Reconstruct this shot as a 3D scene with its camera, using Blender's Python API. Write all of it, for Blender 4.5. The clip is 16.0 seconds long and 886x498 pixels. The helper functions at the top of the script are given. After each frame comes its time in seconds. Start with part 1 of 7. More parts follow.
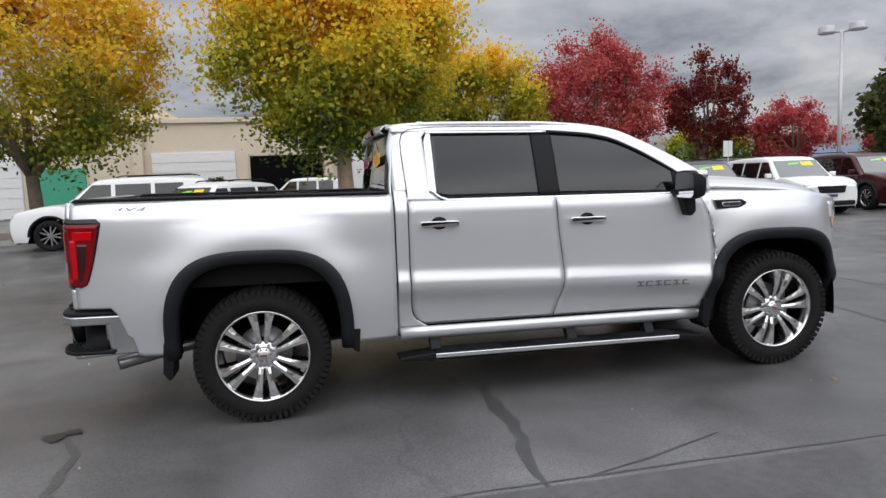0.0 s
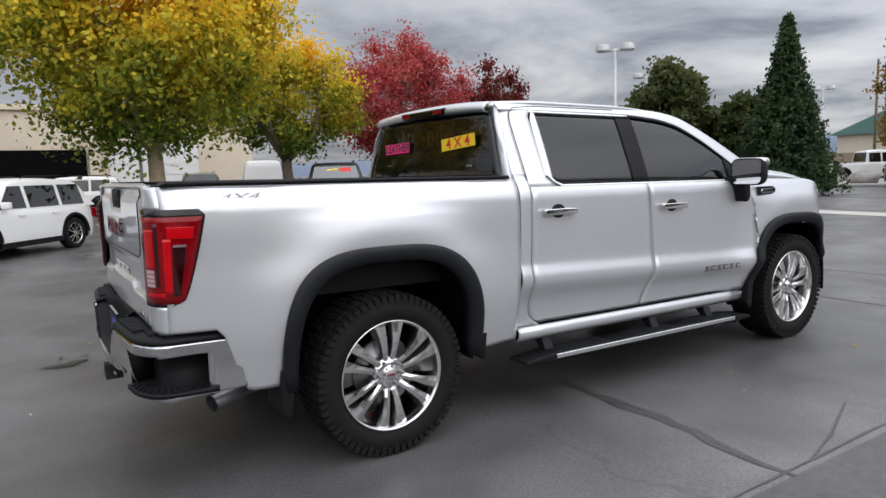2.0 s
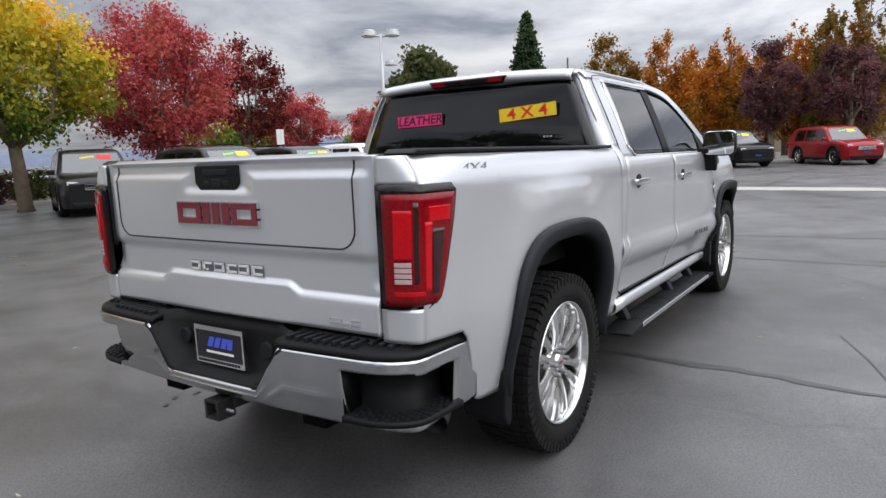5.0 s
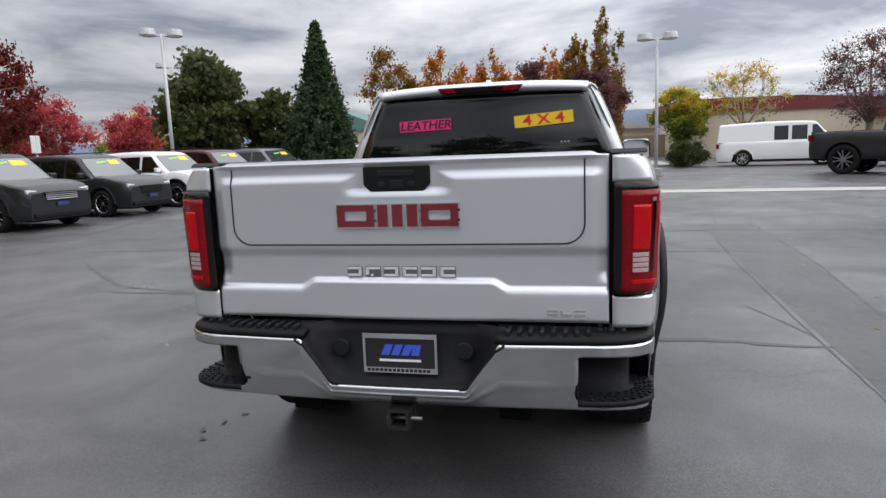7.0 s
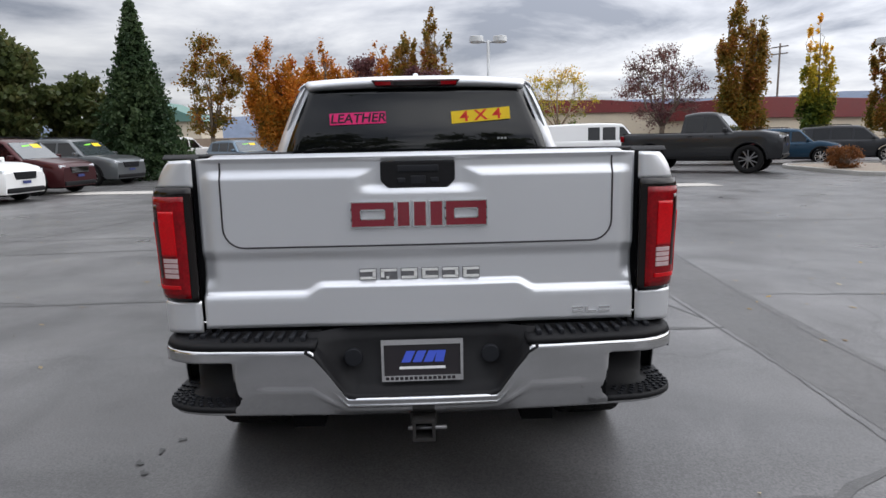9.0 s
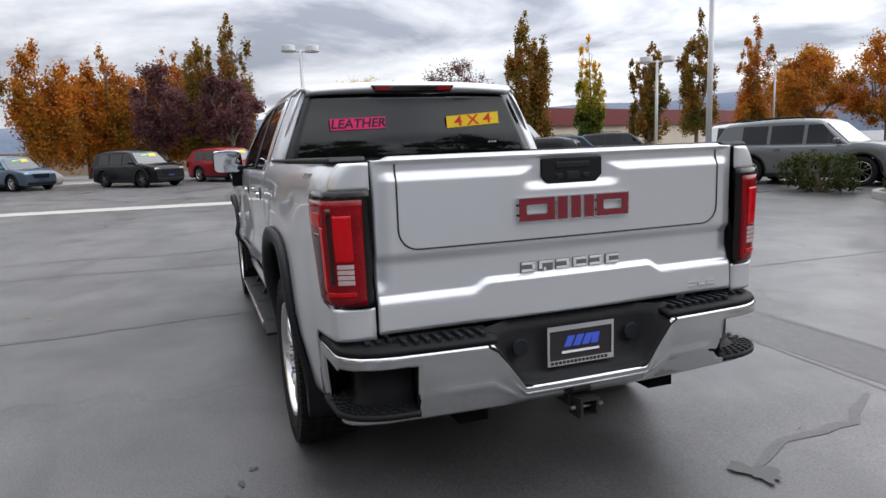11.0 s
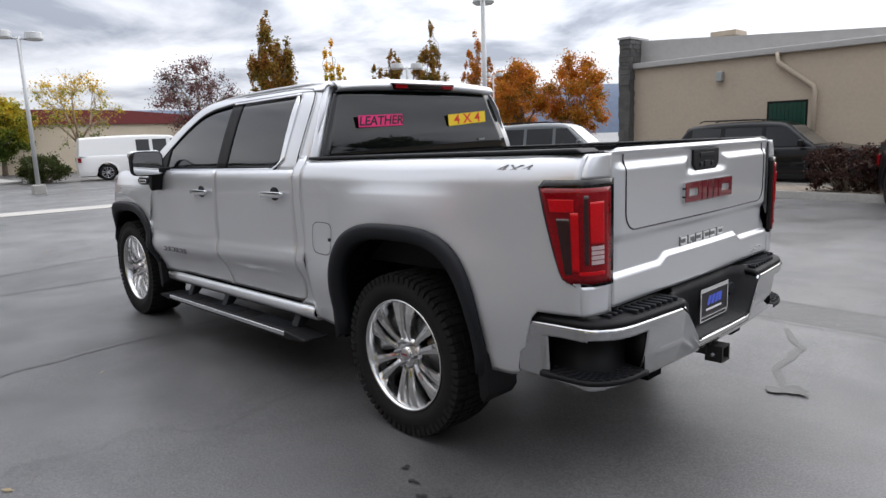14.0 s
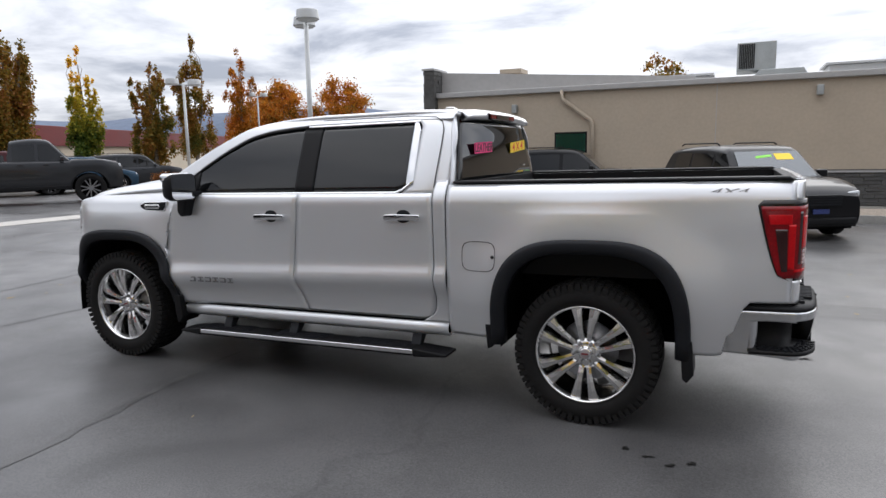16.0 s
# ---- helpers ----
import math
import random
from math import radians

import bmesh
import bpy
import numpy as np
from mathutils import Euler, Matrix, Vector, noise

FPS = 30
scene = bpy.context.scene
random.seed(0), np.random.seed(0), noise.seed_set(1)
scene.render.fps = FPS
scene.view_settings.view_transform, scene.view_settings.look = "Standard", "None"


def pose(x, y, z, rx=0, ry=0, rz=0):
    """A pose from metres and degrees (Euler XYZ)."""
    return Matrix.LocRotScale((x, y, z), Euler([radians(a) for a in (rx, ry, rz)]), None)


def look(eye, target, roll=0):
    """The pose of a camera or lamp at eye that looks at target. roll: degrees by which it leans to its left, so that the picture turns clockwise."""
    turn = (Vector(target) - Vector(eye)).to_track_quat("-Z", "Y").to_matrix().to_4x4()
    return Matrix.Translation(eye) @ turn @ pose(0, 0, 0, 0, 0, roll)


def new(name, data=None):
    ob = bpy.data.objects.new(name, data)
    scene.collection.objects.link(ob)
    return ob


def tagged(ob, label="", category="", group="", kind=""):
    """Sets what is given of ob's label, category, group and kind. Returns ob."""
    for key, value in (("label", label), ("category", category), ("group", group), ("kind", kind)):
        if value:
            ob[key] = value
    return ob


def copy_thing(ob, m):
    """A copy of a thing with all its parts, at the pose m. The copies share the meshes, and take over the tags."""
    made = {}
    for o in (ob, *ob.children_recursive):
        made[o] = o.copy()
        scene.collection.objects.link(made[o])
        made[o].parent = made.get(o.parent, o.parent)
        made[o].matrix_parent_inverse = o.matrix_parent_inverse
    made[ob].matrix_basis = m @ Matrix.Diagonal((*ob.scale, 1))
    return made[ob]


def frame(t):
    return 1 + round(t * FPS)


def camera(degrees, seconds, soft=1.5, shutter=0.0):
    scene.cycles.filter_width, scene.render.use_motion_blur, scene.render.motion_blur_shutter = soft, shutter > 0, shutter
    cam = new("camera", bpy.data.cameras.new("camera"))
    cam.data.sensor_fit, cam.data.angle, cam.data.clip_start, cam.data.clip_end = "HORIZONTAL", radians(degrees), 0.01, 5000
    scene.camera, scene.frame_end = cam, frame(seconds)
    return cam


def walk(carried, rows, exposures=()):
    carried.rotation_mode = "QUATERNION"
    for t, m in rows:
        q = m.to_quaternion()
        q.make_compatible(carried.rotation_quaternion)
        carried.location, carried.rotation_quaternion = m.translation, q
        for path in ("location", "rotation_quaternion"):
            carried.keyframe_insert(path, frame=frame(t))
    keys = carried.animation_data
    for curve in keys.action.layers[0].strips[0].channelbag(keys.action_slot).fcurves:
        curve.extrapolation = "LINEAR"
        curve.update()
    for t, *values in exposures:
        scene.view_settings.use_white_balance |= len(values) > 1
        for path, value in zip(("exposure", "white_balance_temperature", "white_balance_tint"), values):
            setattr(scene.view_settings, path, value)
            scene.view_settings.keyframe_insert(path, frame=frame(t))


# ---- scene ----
cam = camera(67.6, 16.0)
PATH = [
    (0, (0.29, -5.227, 1.519), (0.7, -3.282, 1.298), -2.1),
    (0.5, (-0.22, -5.0, 1.513), (0.356, -3.098, 1.289), -2.2),
    (1, (-0.69, -4.681, 1.505), (0.055, -2.838, 1.28), -2.1),
    (1.5, (-1.162, -4.36, 1.502), (-0.252, -2.593, 1.274), -1.9),
    (2, (-1.56, -3.947, 1.472), (-0.489, -2.275, 1.235), -1.7),
    (2.5, (-1.984, -3.555, 1.467), (-0.768, -1.988, 1.21), -1.8),
    (3, (-2.289, -3.107, 1.441), (-0.95, -1.645, 1.171), -1.9),
    (3.5, (-2.554, -2.702, 1.443), (-1.116, -1.34, 1.163), -1.9),
    (4, (-2.757, -2.411, 1.456), (-1.248, -1.13, 1.166), -2.0),
    (4.5, (-2.801, -2.332, 1.458), (-1.23, -1.131, 1.156), -2.1),
    (4.7, (-2.789, -2.306, 1.455), (-1.191, -1.141, 1.153), -2.2),
    (6.8, (-3.52, -0.942, 1.471), (-1.619, -0.401, 1.162), -2.4),
    (7, (-3.565, -0.762, 1.483), (-1.642, -0.303, 1.181), -2.2),
    (7.5, (-3.557, -0.398, 1.469), (-1.602, -0.12, 1.152), -1.9),
    (8, (-3.517, -0.136, 1.484), (-1.547, -0.001, 1.169), -1.2),
    (8.5, (-3.502, -0.016, 1.495), (-1.528, 0.016, 1.174), -1.1),
    (9, (-3.515, -0.002, 1.497), (-1.544, -0.071, 1.168), -1.1),
    (9.2, (-3.515, 0.006, 1.492), (-1.545, -0.109, 1.168), -0.9),
    (11.3, (-3.274, 1.627, 1.491), (-1.458, 0.855, 1.166), -2.1),
    (11.5, (-3.201, 1.769, 1.502), (-1.411, 0.939, 1.17), -2.0),
    (12, (-3.03, 1.993, 1.5), (-1.303, 1.042, 1.169), -1.8),
    (12.5, (-2.984, 2.081, 1.514), (-1.321, 1.023, 1.17), -1.8),
    (13, (-2.932, 2.203, 1.512), (-1.331, 1.052, 1.176), -2.0),
    (13.5, (-2.787, 2.628, 1.523), (-1.261, 1.379, 1.189), -2.0),
    (14, (-2.506, 3.084, 1.521), (-1.084, 1.719, 1.186), -2.1),
    (14.5, (-2.152, 3.546, 1.557), (-0.858, 2.055, 1.236), -2.0),
    (15, (-1.763, 4.006, 1.598), (-0.622, 2.393, 1.286), -1.8),
    (15.5, (-1.272, 4.351, 1.597), (-0.295, 2.633, 1.293), -1.5),
    (16, (-0.756, 4.738, 1.617), (0.04, 2.926, 1.324), -1.1),
]
walk(cam, [(t, look(eye, target, roll)) for t, eye, target, roll in PATH],
     [(0, -0.08), (2, 0.03), (4.5, 0.2), (7.5, 0.08), (9, 0.12), (13.5, 0.24), (16, 0.14)])

# ---- light ----
SUN_DIR = Vector((0.05, -0.74, 0.60)).normalized()
world = bpy.data.worlds.new("sky")
scene.world = world
world.use_nodes = True
wn, wl = world.node_tree.nodes, world.node_tree.links
wn.clear()


def wnode(kind, operation=None):
    n = wn.new(kind)
    if operation:
        n.operation = operation
    return n


w_out = wnode("ShaderNodeOutputWorld")
w_sky = wnode("ShaderNodeTexSky")
w_sky.sky_type, w_sky.sun_disc = "NISHITA", False
w_sky.sun_elevation, w_sky.sun_rotation = math.asin(SUN_DIR.z), math.atan2(SUN_DIR.x, SUN_DIR.y)
w_bg = wnode("ShaderNodeBackground")
w_bg.inputs["Strength"].default_value = 0.07
w_cl = wnode("ShaderNodeBackground")
w_cl.inputs["Strength"].default_value = 1.0
w_tc = wnode("ShaderNodeTexCoord")
w_sep = wnode("ShaderNodeSeparateXYZ")
wl.new(w_tc.outputs["Generated"], w_sep.inputs[0])
# clouds lie in a flat layer: divide the direction by its height
w_zo = wnode("ShaderNodeMath", operation="MAXIMUM")
w_zo.inputs[1].default_value = 0.0
wl.new(w_sep.outputs["Z"], w_zo.inputs[0])
w_za = wnode("ShaderNodeMath", operation="ADD")
w_za.inputs[1].default_value = 0.13
wl.new(w_zo.outputs[0], w_za.inputs[0])
w_dx = wnode("ShaderNodeMath", operation="DIVIDE")
w_dy = wnode("ShaderNodeMath", operation="DIVIDE")
wl.new(w_sep.outputs["X"], w_dx.inputs[0]), wl.new(w_za.outputs[0], w_dx.inputs[1])
wl.new(w_sep.outputs["Y"], w_dy.inputs[0]), wl.new(w_za.outputs[0], w_dy.inputs[1])
w_com = wnode("ShaderNodeCombineXYZ")
wl.new(w_dx.outputs[0], w_com.inputs[0]), wl.new(w_dy.outputs[0], w_com.inputs[1])
w_n1 = wnode("ShaderNodeTexNoise")
w_n1.inputs["Scale"].default_value, w_n1.inputs["Detail"].default_value = 0.85, 7.0
w_n1.inputs["Roughness"].default_value, w_n1.inputs["Distortion"].default_value = 0.56, 0.35
wl.new(w_com.outputs[0], w_n1.inputs["Vector"])
w_ramp = wnode("ShaderNodeValToRGB")
w_ramp.color_ramp.elements[0].position, w_ramp.color_ramp.elements[0].color = 0.36, (0.92, 0.93, 0.96, 1)
w_ramp.color_ramp.elements[1].position, w_ramp.color_ramp.elements[1].color = 0.64, (0.31, 0.335, 0.40, 1)
w_mid = w_ramp.color_ramp.elements.new(0.52)
w_mid.color = (0.61, 0.63, 0.69, 1)
wl.new(w_n1.outputs["Fac"], w_ramp.inputs[0])
# the veil of cloud is brighter towards the hidden sun
w_dot = wnode("ShaderNodeVectorMath", operation="DOT_PRODUCT")
w_dot.inputs[1].default_value = SUN_DIR
wl.new(w_tc.outputs["Generated"], w_dot.inputs[0])
w_map = wnode("ShaderNodeMapRange")
w_map.inputs["From Min"].default_value, w_map.inputs["From Max"].default_value = -0.6, 1.0
w_map.inputs["To Min"].default_value, w_map.inputs["To Max"].default_value = 0.58, 1.5
wl.new(w_dot.outputs["Value"], w_map.inputs[0])
# an overcast sky is about three times as bright overhead as at the horizon
w_zen = wnode("ShaderNodeMapRange")
w_zen.inputs["To Min"].default_value, w_zen.inputs["To Max"].default_value = 0.85, 2.6
wl.new(w_sep.outputs["Z"], w_zen.inputs[0])
w_both = wnode("ShaderNodeMath", "MULTIPLY")
wl.new(w_map.outputs[0], w_both.inputs[0]), wl.new(w_zen.outputs[0], w_both.inputs[1])
w_mul = wnode("ShaderNodeVectorMath", operation="SCALE")
wl.new(w_ramp.outputs[0], w_mul.inputs[0]), wl.new(w_both.outputs[0], w_mul.inputs["Scale"])
wl.new(w_mul.outputs[0], w_cl.inputs["Color"])
wl.new(w_sky.outputs[0], w_bg.inputs["Color"])
w_add = wnode("ShaderNodeMixShader")
w_add.inputs[0].default_value = 0.92
wl.new(w_bg.outputs[0], w_add.inputs[1]), wl.new(w_cl.outputs[0], w_add.inputs[2])
wl.new(w_add.outputs[0], w_out.inputs["Surface"])

sun_data = bpy.data.lights.new("sun", "SUN")
sun_data.energy, sun_data.angle, sun_data.color = 0.8, radians(70), (1.0, 0.96, 0.9)
sun = new("sun", sun_data)
sun.matrix_world = look(SUN_DIR * 60, (0, 0, 0))


# ---- materials ----
def mat(name, color, rough=0.5, metal=0.0, vary=0.0, scale=6.0, bump=0.0, bscale=60.0, coat=0.0, spec=0.5, islands=0.0, emit=0.0):
    m = bpy.data.materials.new(name)
    m.use_nodes = True
    n, l = m.node_tree.nodes, m.node_tree.links
    b = n["Principled BSDF"]
    b.inputs["Base Color"].default_value = (*color, 1)
    b.inputs["Roughness"].default_value, b.inputs["Metallic"].default_value = rough, metal
    b.inputs["Coat Weight"].default_value, b.inputs["Coat Roughness"].default_value = coat, 0.03
    b.inputs["Specular IOR Level"].default_value = spec
    if emit:
        b.inputs["Emission Color"].default_value, b.inputs["Emission Strength"].default_value = (*color, 1), emit
    tc = n.new("ShaderNodeTexCoord")
    if vary:
        t1, t2 = n.new("ShaderNodeTexNoise"), n.new("ShaderNodeTexNoise")
        t1.inputs["Scale"].default_value, t2.inputs["Scale"].default_value = scale, scale * 11
        t1.inputs["Detail"].default_value = 6
        l.new(tc.outputs["Object"], t1.inputs["Vector"]), l.new(tc.outputs["Object"], t2.inputs["Vector"])
        a = n.new("ShaderNodeMath")
        a.operation = "ADD"
        l.new(t1.outputs["Fac"], a.inputs[0]), l.new(t2.outputs["Fac"], a.inputs[1])
        r = n.new("ShaderNodeMapRange")
        r.inputs["From Min"].default_value, r.inputs["From Max"].default_value = 0.6, 1.4
        r.inputs["To Min"].default_value, r.inputs["To Max"].default_value = 1 - vary, 1 + vary
        l.new(a.outputs[0], r.inputs[0])
        s = n.new("ShaderNodeVectorMath")
        s.operation = "SCALE"
        s.inputs[0].default_value = color
        l.new(r.outputs[0], s.inputs["Scale"])
        l.new(s.outputs[0], b.inputs["Base Color"])
        rr = n.new("ShaderNodeMapRange")
        rr.inputs["To Min"].default_value, rr.inputs["To Max"].default_value = max(rough - 0.12, 0.02), min(rough + 0.12, 1)
        l.new(t1.outputs["Fac"], rr.inputs[0]), l.new(rr.outputs[0], b.inputs["Roughness"])
    if bump:
        t3, bp = n.new("ShaderNodeTexNoise"), n.new("ShaderNodeBump")
        t3.inputs["Scale"].default_value, t3.inputs["Detail"].default_value = bscale, 4
        bp.inputs["Strength"].default_value, bp.inputs["Distance"].default_value = bump, 0.01
        l.new(tc.outputs["Object"], t3.inputs["Vector"]), l.new(t3.outputs["Fac"], bp.inputs["Height"])
        l.new(bp.outputs[0], b.inputs["Normal"])
    return m


def leaf_mat(name, stops, low=0.0, high=0.0):
    """Foliage: each leaf takes a colour of its own from the ramp; light shines through."""
    m = bpy.data.materials.new(name)
    m.use_nodes = True
    n, l = m.node_tree.nodes, m.node_tree.links
    b = n["Principled BSDF"]
    geo, ramp = n.new("ShaderNodeNewGeometry"), n.new("ShaderNodeValToRGB")
    tc, no, mx = n.new("ShaderNodeTexCoord"), n.new("ShaderNodeTexNoise"), n.new("ShaderNodeMix")
    no.inputs["Scale"].default_value, no.inputs["Detail"].default_value = 0.55, 2
    l.new(tc.outputs["Object"], no.inputs["Vector"])
    mr = n.new("ShaderNodeMapRange")
    mr.inputs["From Min"].default_value, mr.inputs["From Max"].default_value = 0.3, 0.7
    l.new(no.outputs["Fac"], mr.inputs[0])
    mx.inputs[0].default_value = 0.55
    l.new(geo.outputs["Random Per Island"], mx.inputs["A"]), l.new(mr.outputs[0], mx.inputs["B"])
    tone = mx.outputs["Result"]
    if high:
        # the lower boughs turn later than the top
        sp, zr, m2 = n.new("ShaderNodeSeparateXYZ"), n.new("ShaderNodeMapRange"), n.new("ShaderNodeMix")
        l.new(tc.outputs["Object"], sp.inputs[0]), l.new(sp.outputs["Z"], zr.inputs[0])
        zr.inputs["From Min"].default_value, zr.inputs["From Max"].default_value = low, high
        m2.inputs[0].default_value = 0.48
        l.new(tone, m2.inputs["A"]), l.new(zr.outputs[0], m2.inputs["B"])
        tone = m2.outputs["Result"]
    l.new(tone, ramp.inputs[0])
    e = ramp.color_ramp.elements
    while len(e) < len(stops):
        e.new(0.5)
    for i, c in enumerate(stops):
        e[i].position, e[i].color = i / (len(stops) - 1) * 0.7 + 0.15, (*c, 1)
    l.new(ramp.outputs[0], b.inputs["Base Color"])
    b.inputs["Roughness"].default_value = 0.55
    b.inputs["Specular IOR Level"].default_value = 0.25
    tr, ms = n.new("ShaderNodeBsdfTranslucent"), n.new("ShaderNodeMixShader")
    ms.inputs[0].default_value = 0.46
    l.new(ramp.outputs[0], tr.inputs["Color"])
    l.new(b.outputs[0], ms.inputs[1]), l.new(tr.outputs[0], ms.inputs[2])
    l.new(ms.outputs[0], n["Material Output"].inputs["Surface"])
    return m


def glass_mat(name, tint, clear, rough=0.01, gloss=0.5, coat=0.6):
    """Tinted pane: a dark body that lets some light through, under a clear gloss."""
    m = bpy.data.materials.new(name)
    m.use_nodes = True
    n, l = m.node_tree.nodes, m.node_tree.links
    b = n["Principled BSDF"]
    b.inputs["Base Color"].default_value = (*tint, 1)
    b.inputs["Roughness"].default_value, b.inputs["IOR"].default_value = rough, 1.5
    b.inputs["Coat Weight"].default_value, b.inputs["Coat Roughness"].default_value = coat, 0.01
    b.inputs["Specular IOR Level"].default_value = gloss
    t, ms = n.new("ShaderNodeBsdfTransparent"), n.new("ShaderNodeMixShader")
    t.inputs["Color"].default_value = (0.75, 0.8, 0.8, 1)
    ms.inputs[0].default_value = clear
    l.new(b.outputs[0], ms.inputs[1]), l.new(t.outputs[0], ms.inputs[2])
    l.new(ms.outputs[0], n["Material Output"].inputs["Surface"])
    return m


def asphalt_mat():
    m = bpy.data.materials.new("asphalt")
    m.use_nodes = True
    n, l = m.node_tree.nodes, m.node_tree.links
    b = n["Principled BSDF"]
    tc = n.new("ShaderNodeTexCoord")

    def noise_tex(scale, detail=5.0, dist=0.0):
        t = n.new("ShaderNodeTexNoise")
        t.inputs["Scale"].default_value, t.inputs["Detail"].default_value, t.inputs["Distortion"].default_value = scale, detail, dist
        l.new(tc.outputs["Object"], t.inputs["Vector"])
        return t.outputs["Fac"]

    def rng(src, a, b2, c, d):
        r = n.new("ShaderNodeMapRange")
        for k, v in zip(("From Min", "From Max", "To Min", "To Max"), (a, b2, c, d)):
            r.inputs[k].default_value = v
        l.new(src, r.inputs[0])
        return r.outputs[0]

    def op(kind, a, b2):
        r = n.new("ShaderNodeMath")
        r.operation = kind
        l.new(a, r.inputs[0])
        if isinstance(b2, float):
            r.inputs[1].default_value = b2
        else:
            l.new(b2, r.inputs[1])
        return r.outputs[0]

    patches = rng(noise_tex(0.16, 4, 0.6), 0.33, 0.68, 0.72, 1.42)
    blots = rng(noise_tex(1.1, 9, 0.8), 0.3, 0.7, 0.68, 1.32)
    grain = rng(noise_tex(95, 3), 0.3, 0.7, 0.62, 1.38)
    vo, wob = n.new("ShaderNodeTexVoronoi"), n.new("ShaderNodeTexNoise")
    vo.feature = "DISTANCE_TO_EDGE"
    vo.inputs["Scale"].default_value = 0.13
    wob.inputs["Scale"].default_value, wob.inputs["Detail"].default_value = 0.7, 6
    va = n.new("ShaderNodeVectorMath")
    va.operation = "MULTIPLY_ADD"
    va.inputs[1].default_value = (1.6, 1.6, 0)
    l.new(tc.outputs["Object"], wob.inputs["Vector"])
    l.new(wob.outputs["Color"], va.inputs[0]), l.new(tc.outputs["Object"], va.inputs[2])
    l.new(va.outputs[0], vo.inputs["Vector"])
    crack = rng(vo.outputs["Distance"], 0.001, 0.0035, 0.8, 1.0)
    k = op("MULTIPLY", op("MULTIPLY", patches, blots), op("MULTIPLY", grain, crack))
    s = n.new("ShaderNodeVectorMath")
    s.operation = "SCALE"
    s.inputs[0].default_value = (0.088, 0.086, 0.086)
    l.new(k, s.inputs["Scale"]), l.new(s.outputs[0], b.inputs["Base Color"])
    l.new(rng(noise_tex(0.8, 5), 0.3, 0.7, 0.27, 0.56), b.inputs["Roughness"])
    bp = n.new("ShaderNodeBump")
    bp.inputs["Strength"].default_value, bp.inputs["Distance"].default_value = 0.35, 0.004
    l.new(noise_tex(150, 3), bp.inputs["Height"]), l.new(bp.outputs[0], b.inputs["Normal"])
    return m


ASPHALT = asphalt_mat()
PAINT = mat("silver_paint", (0.66, 0.67, 0.69), 0.33, 0.62, coat=0.8)
CHROME = mat("chrome", (0.74, 0.745, 0.755), 0.035, 1.0)
# chrome darkened by colour, standing in for the dark ground it mirrors
BUMPERCHROME = mat("bumper_chrome_ground_tone", (0.56, 0.565, 0.575), 0.06, 1.0, vary=0.04, scale=5)
WHEELCHROME = mat("polished_wheel", (0.74, 0.735, 0.73), 0.17, 1.0, vary=0.05, scale=9)
BLACKPL = mat("black_plastic", (0.007, 0.007, 0.008), 0.55, vary=0.2, scale=8, bump=0.15, bscale=250, spec=0.2)
FLARE = mat("grey_black_plastic", (0.012, 0.013, 0.016), 0.55, vary=0.12, scale=7, bump=0.1, bscale=300, spec=0.22)
# black of the underbody; also painted shade inside open bays and a doorway
DARK = mat("dark_underbody_and_bay_shade", (0.004, 0.004, 0.0045), 0.95, vary=0.3, spec=0.05)
RUBBER = mat("tyre_rubber", (0.011, 0.0105, 0.0105), 0.75, vary=0.35, scale=14, bump=0.2, bscale=120, spec=0.18)
STEEL = mat("worn_steel", (0.25, 0.25, 0.26), 0.42, 0.9, vary=0.2)
IRON = mat("black_iron", (0.03, 0.028, 0.027), 0.6, 0.5, vary=0.4, bump=0.2)
PRIVACY = glass_mat("privacy_glass", (0.004, 0.0045, 0.005), 0.08, gloss=0.6, coat=0.12)
CARGLASS = glass_mat("tinted_car_glass", (0.05, 0.062, 0.066), 0.12, gloss=1.0, coat=1.0)
CLEARGLASS = glass_mat("clear_window_glass", (0.02, 0.03, 0.025), 0.75)
REDLENS = mat("red_lens", (0.19, 0.001, 0.004), 0.10, coat=0.15, spec=0.25, vary=0.45, scale=9)
DEEPRED = mat("deep_red_lens", (0.022, 0.001, 0.002), 0.05, coat=0.3)
BRIGHTRED = mat("bright_red_lightguide", (0.50, 0.002, 0.006), 0.12, coat=0.15, spec=0.25, vary=0.25, scale=14)
SMOKED = mat("smoked_lens", (0.006, 0.004, 0.004), 0.12, coat=0.2, spec=0.3)
PALELENS = mat("pale_reverse_lens", (0.48, 0.34, 0.34), 0.15, coat=1.0, vary=0.2, scale=60)
CLEARLENS = mat("clear_headlight", (0.62, 0.64, 0.67), 0.08, coat=1.0, vary=0.25, scale=25)
AMBER = mat("amber_lens", (0.75, 0.20, 0.03), 0.12, coat=1.0)
REDENAMEL = mat("red_enamel", (0.17, 0.006, 0.016), 0.2, coat=1.0)
PINK = mat("pink_vinyl", (0.85, 0.03, 0.20), 0.5)
YELLOW = mat("yellow_vinyl", (0.9, 0.62, 0.02), 0.5)
INK = mat("black_ink", (0.015, 0.012, 0.015), 0.55)
REDINK = mat("red_ink", (0.72, 0.03, 0.02), 0.5)
PLATEBLUE = mat("dark_blue_plate", (0.03, 0.045, 0.16), 0.4, vary=0.5, scale=30)
BLUEINK = mat("blue_print", (0.06, 0.11, 0.62), 0.4)
WHITEINK = mat("white_print", (0.8, 0.8, 0.8), 0.5)
GREENINK = mat("green_marker", (0.25, 0.75, 0.06), 0.5)
SEAT = mat("dark_leather", (0.03, 0.03, 0.033), 0.5)
